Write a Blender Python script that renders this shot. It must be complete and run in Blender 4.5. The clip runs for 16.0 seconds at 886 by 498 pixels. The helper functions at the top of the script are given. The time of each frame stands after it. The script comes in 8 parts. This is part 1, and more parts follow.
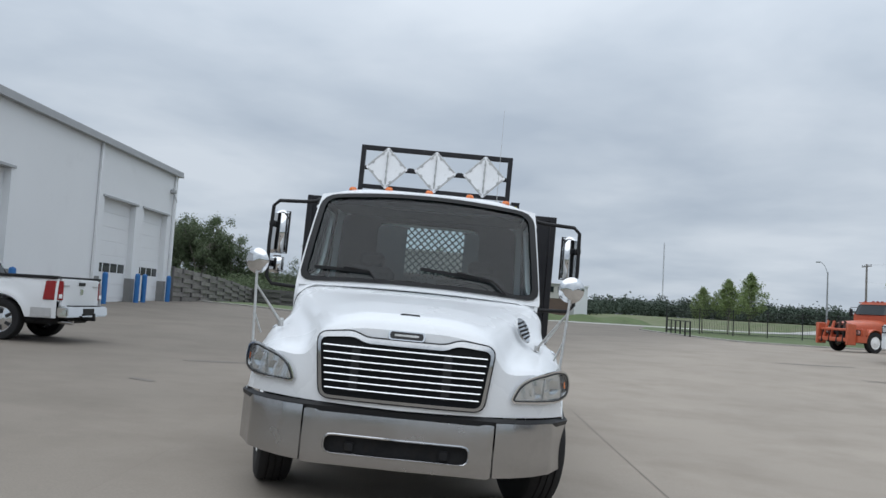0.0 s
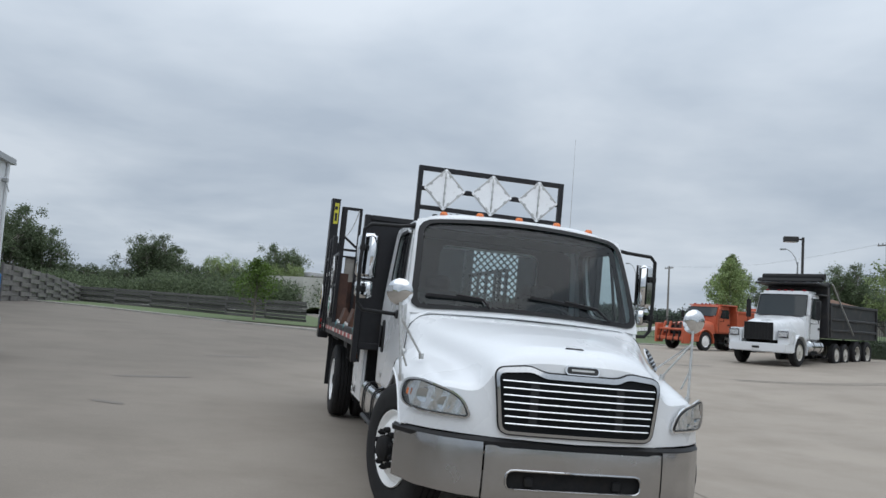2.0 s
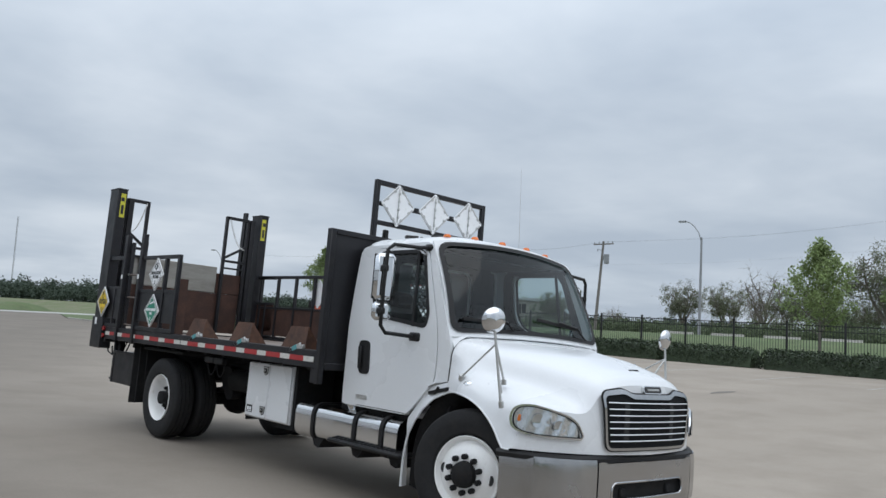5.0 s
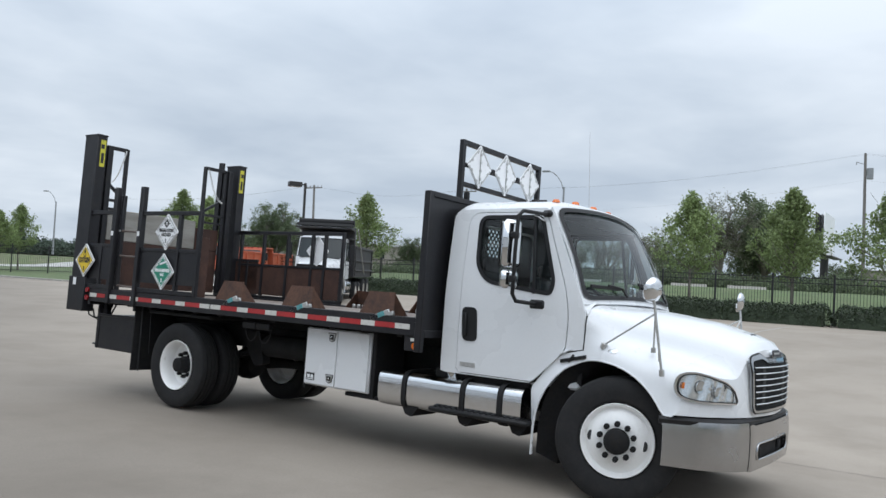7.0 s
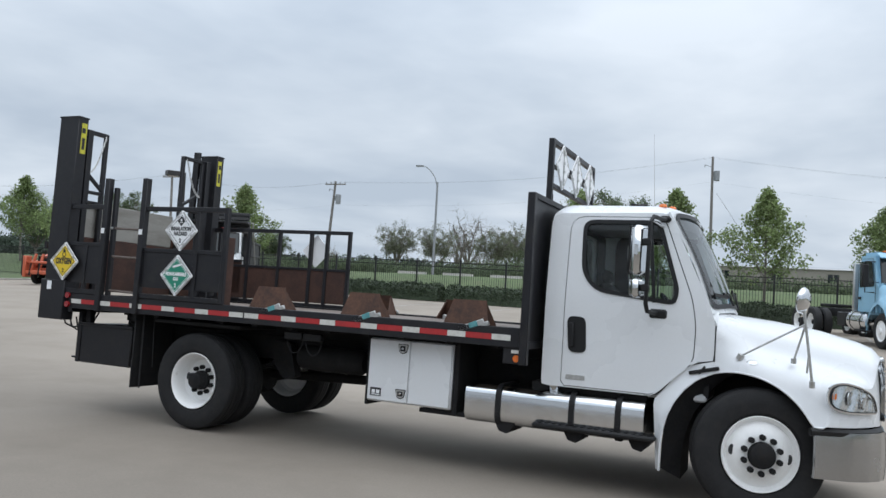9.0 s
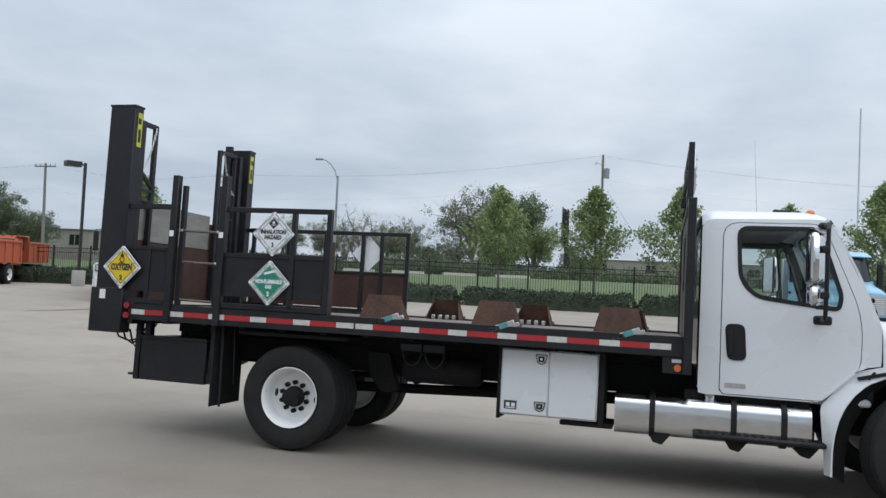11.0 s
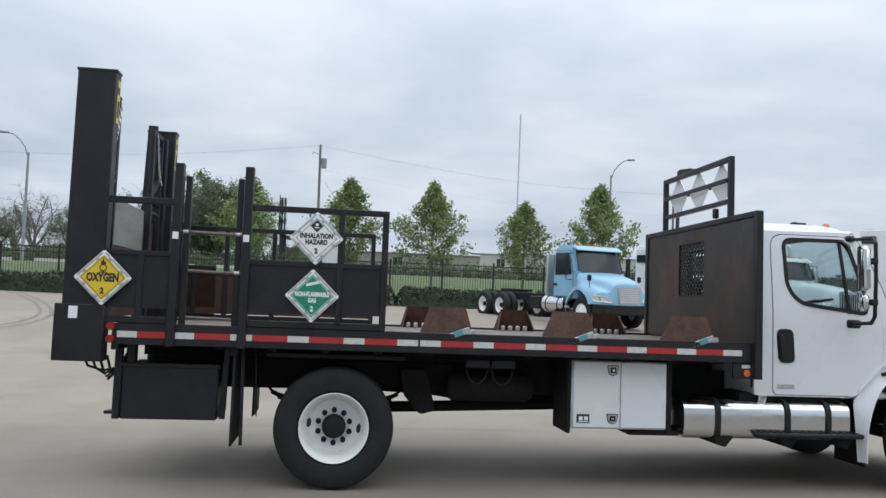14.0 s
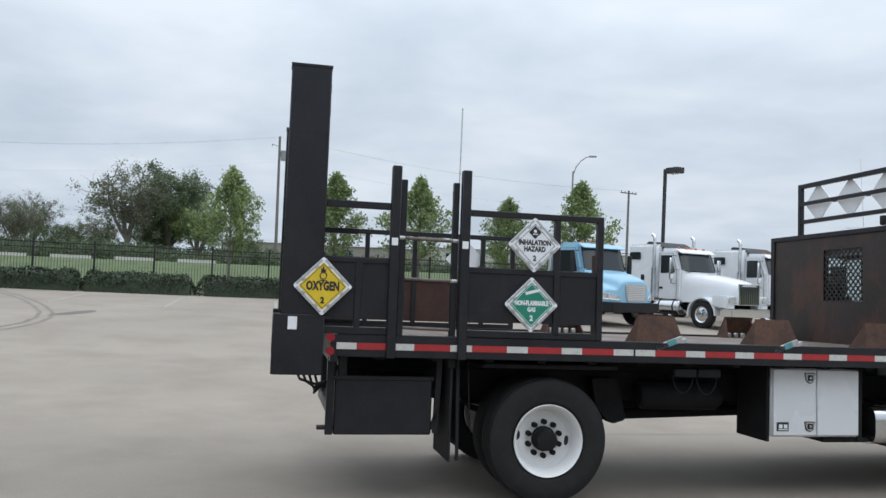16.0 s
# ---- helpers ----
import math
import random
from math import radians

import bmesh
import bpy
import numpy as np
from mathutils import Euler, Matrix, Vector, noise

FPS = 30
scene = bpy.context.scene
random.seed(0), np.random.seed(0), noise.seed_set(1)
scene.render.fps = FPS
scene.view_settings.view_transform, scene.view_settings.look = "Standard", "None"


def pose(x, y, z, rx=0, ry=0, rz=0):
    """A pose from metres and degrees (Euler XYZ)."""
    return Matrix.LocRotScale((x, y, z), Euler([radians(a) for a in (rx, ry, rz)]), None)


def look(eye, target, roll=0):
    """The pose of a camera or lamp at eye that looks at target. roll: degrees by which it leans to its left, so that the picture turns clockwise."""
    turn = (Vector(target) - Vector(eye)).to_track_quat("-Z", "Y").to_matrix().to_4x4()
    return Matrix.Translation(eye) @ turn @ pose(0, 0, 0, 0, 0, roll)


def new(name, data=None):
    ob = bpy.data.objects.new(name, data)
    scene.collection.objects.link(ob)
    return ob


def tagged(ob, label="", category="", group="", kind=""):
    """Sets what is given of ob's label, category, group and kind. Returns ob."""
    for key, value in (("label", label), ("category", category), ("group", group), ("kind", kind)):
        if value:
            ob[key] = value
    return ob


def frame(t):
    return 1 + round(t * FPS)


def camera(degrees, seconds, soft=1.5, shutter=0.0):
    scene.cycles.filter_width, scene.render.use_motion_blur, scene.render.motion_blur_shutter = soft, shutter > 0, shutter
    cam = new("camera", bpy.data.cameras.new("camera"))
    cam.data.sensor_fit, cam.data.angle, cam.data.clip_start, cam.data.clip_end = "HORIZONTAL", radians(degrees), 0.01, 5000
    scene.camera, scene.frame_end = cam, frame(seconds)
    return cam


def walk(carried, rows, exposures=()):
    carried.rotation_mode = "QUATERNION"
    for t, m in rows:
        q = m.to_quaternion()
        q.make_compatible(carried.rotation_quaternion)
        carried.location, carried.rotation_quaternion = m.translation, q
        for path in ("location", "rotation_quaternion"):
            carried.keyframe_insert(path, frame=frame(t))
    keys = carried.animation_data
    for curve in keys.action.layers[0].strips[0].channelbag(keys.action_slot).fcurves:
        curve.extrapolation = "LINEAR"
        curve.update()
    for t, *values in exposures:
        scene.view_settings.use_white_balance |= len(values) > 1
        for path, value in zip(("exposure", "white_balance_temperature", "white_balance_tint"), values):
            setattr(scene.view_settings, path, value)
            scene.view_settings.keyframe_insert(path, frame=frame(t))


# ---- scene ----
cam = camera(57.7, 16.0)
PATH = [
    (0, (0.493, -6.667, 1.618), (0.453, -4.672, 1.755), 3.4),
    (0.5, (-0.189, -6.674, 1.652), (-0.106, -4.681, 1.795), 3.4),
    (1, (-0.866, -6.627, 1.665), (-0.688, -4.64, 1.81), 3.4),
    (1.5, (-1.468, -6.534, 1.694), (-1.186, -4.56, 1.842), 3.4),
    (2, (-2.123, -6.449, 1.752), (-1.705, -4.5, 1.905), 3.5),
    (2.5, (-2.763, -6.238, 1.784), (-2.219, -4.32, 1.939), 3.5),
    (3, (-3.445, -6.007, 1.786), (-2.771, -4.131, 1.95), 3.6),
    (3.5, (-4.062, -5.735, 1.778), (-3.236, -3.922, 1.948), 3.4),
    (4, (-4.714, -5.435, 1.793), (-3.713, -3.713, 1.971), 3.5),
    (4.5, (-5.293, -5.059, 1.795), (-4.106, -3.46, 1.981), 3.5),
    (4.7, (-5.499, -4.894, 1.819), (-4.238, -3.353, 2.007), 3.4),
    (6.8, (-7.247, -2.826, 1.896), (-5.618, -1.668, 1.967), 3.0),
    (7, (-7.337, -2.594, 1.915), (-5.707, -1.437, 1.979), 3.0),
    (7.5, (-7.53, -2.007, 1.903), (-5.894, -0.859, 1.961), 2.9),
    (8, (-7.714, -1.436, 1.894), (-6.053, -0.323, 1.952), 2.8),
    (8.2, (-7.765, -1.204, 1.913), (-6.069, -0.145, 1.973), 2.9),
    (10.3, (-8.402, 1.326, 1.925), (-6.504, 1.951, 1.99), 2.7),
    (10.5, (-8.421, 1.591, 1.925), (-6.522, 2.214, 1.988), 2.7),
    (11, (-8.522, 2.232, 1.925), (-6.594, 2.759, 1.992), 2.7),
    (11.5, (-8.532, 2.85, 1.937), (-6.58, 3.281, 2.003), 2.6),
    (12, (-8.495, 3.452, 1.974), (-6.505, 3.63, 2.045), 2.7),
    (12.5, (-8.448, 4.063, 1.975), (-6.457, 3.901, 2.056), 2.5),
    (13, (-8.328, 4.664, 1.983), (-6.343, 4.434, 2.059), 2.5),
    (13.5, (-8.253, 5.264, 1.984), (-6.268, 5.031, 2.059), 2.5),
    (14, (-8.14, 5.814, 1.972), (-6.157, 5.561, 2.044), 2.4),
    (14.5, (-8.018, 6.403, 1.964), (-6.04, 6.115, 2.034), 2.4),
    (15, (-7.907, 6.96, 1.979), (-5.935, 6.634, 2.047), 2.4),
    (15.5, (-7.703, 7.528, 1.996), (-5.738, 7.157, 2.059), 2.4),
    (16, (-7.53, 8.122, 1.995), (-5.573, 7.714, 2.057), 2.5),
]
walk(cam, [(t, look(eye, target, roll)) for t, eye, target, roll in PATH], [(0, -0.07), (4.7, -0.03), (7, 0.21), (11, 0.13), (12.5, 0.13), (14.5, 0.18), (16, 0.18)])

# ---- world and light ----
world = bpy.data.worlds.new("overcast_sky")
scene.world = world
world.use_nodes = True
wn, wl = world.node_tree.nodes, world.node_tree.links
wn.clear()


def wnode(kind, **values):
    n = wn.new(kind)
    for k, v in values.items():
        n.inputs[k].default_value = v
    return n


w_co = wn.new("ShaderNodeTexCoord")
w_sep = wn.new("ShaderNodeSeparateXYZ")
wl.new(w_co.outputs["Generated"], w_sep.inputs[0])
w_up = wn.new("ShaderNodeMath")
w_up.operation = "MAXIMUM"
w_up.inputs[1].default_value = 0.0
wl.new(w_sep.outputs["Z"], w_up.inputs[0])
w_add = wn.new("ShaderNodeMath")
w_add.operation = "ADD"
w_add.inputs[1].default_value = 0.16
wl.new(w_up.outputs[0], w_add.inputs[0])
w_div = wn.new("ShaderNodeVectorMath")
w_div.operation = "DIVIDE"
w_com = wn.new("ShaderNodeCombineXYZ")
for k in (0, 1, 2):
    wl.new(w_add.outputs[0], w_com.inputs[k])
wl.new(w_co.outputs["Generated"], w_div.inputs[0])
wl.new(w_com.outputs[0], w_div.inputs[1])
w_n1 = wnode("ShaderNodeTexNoise", Scale=0.85, Detail=5.0, Roughness=0.5, Distortion=0.25)
w_n2 = wnode("ShaderNodeTexNoise", Scale=2.6, Detail=4.0, Roughness=0.5, Distortion=0.2)
wl.new(w_div.outputs[0], w_n1.inputs["Vector"])
wl.new(w_div.outputs[0], w_n2.inputs["Vector"])
w_mix = wn.new("ShaderNodeMath")
w_mix.operation = "MULTIPLY_ADD"
w_mix.inputs[1].default_value = 0.3
wl.new(w_n2.outputs["Fac"], w_mix.inputs[0])
wl.new(w_n1.outputs["Fac"], w_mix.inputs[2])
w_ramp = wn.new("ShaderNodeValToRGB")
w_ramp.color_ramp.elements[0].position, w_ramp.color_ramp.elements[1].position = 0.50, 0.86
w_ramp.color_ramp.elements[0].color = (0.48, 0.56, 0.665, 1)
w_ramp.color_ramp.elements[1].color = (0.712, 0.785, 0.873, 1)
w_mid = w_ramp.color_ramp.elements.new(0.66)
w_mid.color = (0.576, 0.655, 0.753, 1)
wl.new(w_mix.outputs[0], w_ramp.inputs[0])
# an overcast dome is brighter overhead than at the horizon
w_zen = wn.new("ShaderNodeMapRange")
w_zen.interpolation_type = "SMOOTHSTEP"
w_zen.inputs["From Min"].default_value, w_zen.inputs["From Max"].default_value = 0.10, 0.95
w_zen.inputs["To Min"].default_value, w_zen.inputs["To Max"].default_value = 0.94, 1.95
wl.new(w_up.outputs[0], w_zen.inputs["Value"])
w_bg = wnode("ShaderNodeBackground")
wl.new(w_ramp.outputs[0], w_bg.inputs["Color"])
wl.new(w_zen.outputs[0], w_bg.inputs["Strength"])
w_sky = wn.new("ShaderNodeTexSky")
w_sky.sky_type, w_sky.sun_disc = "NISHITA", False
w_sky.sun_elevation, w_sky.sun_rotation = radians(52), radians(200)
w_bg2 = wnode("ShaderNodeBackground", Strength=0.05)
wl.new(w_sky.outputs[0], w_bg2.inputs["Color"])
w_sum = wn.new("ShaderNodeMixShader")
w_sum.inputs[0].default_value = 0.06
wl.new(w_bg.outputs[0], w_sum.inputs[1])
wl.new(w_bg2.outputs[0], w_sum.inputs[2])
w_out = wn.new("ShaderNodeOutputWorld")
wl.new(w_sum.outputs[0], w_out.inputs["Surface"])

sun_data = bpy.data.lights.new("sun", "SUN")
sun_data.energy, sun_data.angle, sun_data.color = 1.05, radians(90), (1.0, 0.97, 0.93)
sun = new("sun", sun_data)
sun.matrix_world = look((-4, -9, 36), (0, 0, 0))

# ---- materials ----


def mat(name, col, rough=0.5, metal=0.0, var=0.12, scale=2.0, fine=45.0, bump=0.0, coat=0.0, stain=None, stain_at=(0.55, 0.75), spec=0.5, island=0.0, ob_rand=0.0, rough_var=0.0, aniso=None, thin=0.0):
    """A principled surface with variation at two scales, an optional stain colour and relief."""
    m = bpy.data.materials.new(name)
    m.use_nodes = True
    n, l = m.node_tree.nodes, m.node_tree.links
    p = n["Principled BSDF"]
    p.inputs["Roughness"].default_value, p.inputs["Metallic"].default_value = rough, metal
    p.inputs["Specular IOR Level"].default_value = spec
    p.inputs["Coat Weight"].default_value, p.inputs["Coat Roughness"].default_value = coat, 0.06
    co = n.new("ShaderNodeTexCoord")
    vec = co.outputs["Object"]
    if aniso:
        mp = n.new("ShaderNodeMapping")
        mp.inputs["Scale"].default_value = aniso
        l.new(vec, mp.inputs[0])
        vec = mp.outputs[0]
    big, small = n.new("ShaderNodeTexNoise"), n.new("ShaderNodeTexNoise")
    big.inputs["Scale"].default_value, big.inputs["Detail"].default_value = scale, 5
    small.inputs["Scale"].default_value, small.inputs["Detail"].default_value = fine, 4
    l.new(vec, big.inputs["Vector"]), l.new(vec, small.inputs["Vector"])
    add = n.new("ShaderNodeMath")
    add.operation = "ADD"
    l.new(big.outputs["Fac"], add.inputs[0]), l.new(small.outputs["Fac"], add.inputs[1])
    rng = n.new("ShaderNodeMapRange")
    rng.inputs["From Min"].default_value, rng.inputs["From Max"].default_value = 0.6, 1.4
    rng.inputs["To Min"].default_value, rng.inputs["To Max"].default_value = 1 - var, 1 + var
    l.new(add.outputs[0], rng.inputs["Value"])
    value = rng.outputs[0]
    for amount, kind, sock in ((island, "ShaderNodeNewGeometry", "Random Per Island"), (ob_rand, "ShaderNodeObjectInfo", "Random")):
        if amount:
            g = n.new(kind)
            r2 = n.new("ShaderNodeMapRange")
            r2.inputs["To Min"].default_value, r2.inputs["To Max"].default_value = 1 - amount, 1 + amount
            l.new(g.outputs[sock], r2.inputs["Value"])
            mu = n.new("ShaderNodeMath")
            mu.operation = "MULTIPLY"
            l.new(value, mu.inputs[0]), l.new(r2.outputs[0], mu.inputs[1])
            value = mu.outputs[0]
    base = n.new("ShaderNodeVectorMath")
    base.operation = "SCALE"
    base.inputs[0].default_value = col
    l.new(value, base.inputs["Scale"])
    color = base.outputs[0]
    if stain:
        sn = n.new("ShaderNodeTexNoise")
        sn.inputs["Scale"].default_value, sn.inputs["Detail"].default_value, sn.inputs["Roughness"].default_value = scale * 1.7, 8, 0.62
        l.new(vec, sn.inputs["Vector"])
        sr = n.new("ShaderNodeMapRange")
        sr.inputs["From Min"].default_value, sr.inputs["From Max"].default_value = stain_at
        l.new(sn.outputs["Fac"], sr.inputs["Value"])
        mx = n.new("ShaderNodeMix")
        mx.data_type = "RGBA"
        mx.inputs["B"].default_value = (*stain, 1)
        l.new(sr.outputs[0], mx.inputs["Factor"]), l.new(color, mx.inputs["A"])
        color = mx.outputs["Result"]
    l.new(color, p.inputs["Base Color"])
    if thin:
        # thin leaves let light through
        tl, ms = n.new("ShaderNodeBsdfTranslucent"), n.new("ShaderNodeMixShader")
        ms.inputs[0].default_value = thin
        l.new(color, tl.inputs["Color"]), l.new(p.outputs[0], ms.inputs[1]), l.new(tl.outputs[0], ms.inputs[2])
        l.new(ms.outputs[0], n["Material Output"].inputs["Surface"])
    if rough_var:
        rr = n.new("ShaderNodeMapRange")
        rr.inputs["From Min"].default_value, rr.inputs["From Max"].default_value = 0.3, 0.7
        rr.inputs["To Min"].default_value, rr.inputs["To Max"].default_value = max(rough - rough_var, 0.03), rough + rough_var
        l.new(big.outputs["Fac"], rr.inputs["Value"]), l.new(rr.outputs[0], p.inputs["Roughness"])
    if bump:
        bp = n.new("ShaderNodeBump")
        bp.inputs["Strength"].default_value, bp.inputs["Distance"].default_value = bump, 0.01
        l.new(small.outputs["Fac"], bp.inputs["Height"]), l.new(bp.outputs[0], p.inputs["Normal"])
    return m


def glass(name, tint, gloss=0.03, ior=1.52):
    """Thin window glass: tinted see-through with a Fresnel reflection."""
    m = bpy.data.materials.new(name)
    m.use_nodes = True
    n, l = m.node_tree.nodes, m.node_tree.links
    n.clear()
    tr, gl, lw, pw, ma, mx, out = (n.new("ShaderNode" + k) for k in ("BsdfTransparent", "BsdfGlossy", "LayerWeight", "Math", "Math", "MixShader", "OutputMaterial"))
    tr.inputs["Color"].default_value = (*tint, 1)
    gl.inputs["Roughness"].default_value = gloss
    # Schlick's curve on the facing angle, the same from both sides of the pane
    f0 = ((ior - 1) / (ior + 1)) ** 2
    lw.inputs["Blend"].default_value = 0.5
    pw.operation, pw.inputs[1].default_value = "POWER", 5.0
    ma.operation, ma.inputs[1].default_value, ma.inputs[2].default_value = "MULTIPLY_ADD", 1 - f0, f0
    l.new(lw.outputs["Facing"], pw.inputs[0]), l.new(pw.outputs[0], ma.inputs[0]), l.new(ma.outputs[0], mx.inputs[0])
    l.new(tr.outputs[0], mx.inputs[1]), l.new(gl.outputs[0], mx.inputs[2]), l.new(mx.outputs[0], out.inputs[0])
    return m


WHITE = mat("white_paint", (0.75, 0.765, 0.78), 0.28, var=0.02, scale=1.2, coat=0.35, rough_var=0.03)
WHITE_RIM = mat("white_rim_paint", (0.86, 0.86, 0.85), 0.35, var=0.04, scale=6, stain=(0.5, 0.46, 0.4), stain_at=(0.64, 0.9))
BLACK = mat("black_steel_paint", (0.017, 0.017, 0.020), 0.42, spec=0.32, var=0.25, scale=4, bump=0.05, stain=(0.028, 0.026, 0.025), stain_at=(0.5, 0.8), rough_var=0.1)
CHASSIS = mat("dirty_black_chassis", (0.016, 0.016, 0.017), 0.75, spec=0.2, var=0.35, scale=6, stain=(0.024, 0.021, 0.018), stain_at=(0.5, 0.8))
PLASTIC = mat("black_plastic", (0.014, 0.014, 0.015), 0.5, var=0.15, scale=5, fine=200, bump=0.06, spec=0.3)
RUBBER = mat("tyre_rubber", (0.018, 0.018, 0.019), 0.75, spec=0.3, var=0.2, scale=7, bump=0.08, stain=(0.028, 0.026, 0.025), stain_at=(0.5, 0.85))
RUST = mat("rusty_brown_steel", (0.060, 0.026, 0.017), 0.72, var=0.35, scale=3, bump=0.15, stain=(0.032, 0.015, 0.011), stain_at=(0.42, 0.7))
CHOCKRUST = mat("orange_brown_rust", (0.082, 0.036, 0.020), 0.75, var=0.4, scale=5, bump=0.15, stain=(0.035, 0.017, 0.012), stain_at=(0.45, 0.7))
RUSTBLACK = mat("rusty_black_steel", (0.027, 0.019, 0.017), 0.42, var=0.4, scale=2.2, bump=0.08, stain=(0.078, 0.034, 0.022), stain_at=(0.47, 0.66), rough_var=0.15, aniso=(1, 1, 0.55))
CHROME = mat("chrome", (0.68, 0.69, 0.70), 0.07, metal=1.0, var=0.03)
POLISHED = mat("polished_aluminium", (0.72, 0.73, 0.74), 0.16, metal=1.0, var=0.06, scale=5, rough_var=0.08)
BRUSHED = mat("dull_silver_bumper", (0.44, 0.44, 0.445), 0.2, metal=1.0, var=0.08, scale=2.5, stain=(0.36, 0.35, 0.34), stain_at=(0.6, 0.9), rough_var=0.1, bump=0.02)
ALU = mat("bare_aluminium", (0.36, 0.345, 0.315), 0.48, metal=0.7, var=0.14, scale=1.6, stain=(0.20, 0.18, 0.15), stain_at=(0.45, 0.85), aniso=(0.5, 1, 3))
SILVER = mat("silver_placard", (0.86, 0.865, 0.87), 0.45, var=0.05, scale=8, stain=(0.66, 0.66, 0.64), stain_at=(0.6, 0.85))
EDGE = mat("grey_placard_edge", (0.5, 0.5, 0.5), 0.45, metal=0.4, var=0.1, scale=12)
SMOKED = mat("worn_grille_chrome", (0.42, 0.43, 0.44), 0.14, metal=1.0, var=0.08, scale=6)
SLAT = mat("bright_grille_slat", (0.86, 0.87, 0.88), 0.3, metal=1.0, var=0.04)
DECK = mat("worn_deck_steel", (0.15, 0.115, 0.095), 0.7, var=0.3, scale=1.5, bump=0.1, stain=(0.26, 0.24, 0.215), stain_at=(0.45, 0.75))
TAPE_W = mat("white_reflective_tape", (0.62, 0.61, 0.57), 0.4, var=0.12, scale=6, stain=(0.4, 0.38, 0.33), stain_at=(0.55, 0.8))
TAPE_R = mat("red_reflective_tape", (0.40, 0.028, 0.03), 0.4, var=0.15, scale=6, stain=(0.2, 0.03, 0.03), stain_at=(0.6, 0.85))
AMBER = mat("amber_lens", (0.75, 0.17, 0.02), 0.2, var=0.05, coat=0.5)
REDLENS = mat("red_lens", (0.28, 0.012, 0.014), 0.2, var=0.05, coat=0.5)
LAMPGREY = mat("headlamp_reflector", (0.82, 0.83, 0.84), 0.2, metal=0.85, var=0.08, scale=14)
YELLOW = mat("yellow_sign", (0.78, 0.55, 0.03), 0.45, var=0.08, scale=8)
GREEN = mat("green_sign", (0.015, 0.235, 0.15), 0.45, var=0.08, scale=8)
SIGNWHITE = mat("white_sign", (0.86, 0.87, 0.88), 0.45, var=0.05, scale=8)
INK = mat("sign_ink", (0.02, 0.02, 0.022), 0.5, var=0.05)
GLASS = glass("truck_glass", (0.60, 0.70, 0.71), ior=1.55)
SIDEGLASS = glass("clear_side_glass", (0.78, 0.84, 0.83), ior=1.6)
LENS = glass("clear_lens", (0.9, 0.92, 0.93))
SEAT = mat("dark_grey_cloth", (0.024, 0.026, 0.029), 0.9, var=0.2, fine=150, bump=0.1)
TEAL = mat("teal_strap", (0.10, 0.30, 0.32), 0.7, var=0.2, scale=10)
STRAP = mat("grey_ratchet_steel", (0.5, 0.5, 0.49), 0.4, metal=0.7, var=0.2, scale=20)
YLABEL = mat("yellow_label", (0.62, 0.58, 0.05), 0.5, var=0.12, scale=12, stain=(0.2, 0.2, 0.06), stain_at=(0.55, 0.75))

# ---- mesh helpers ----


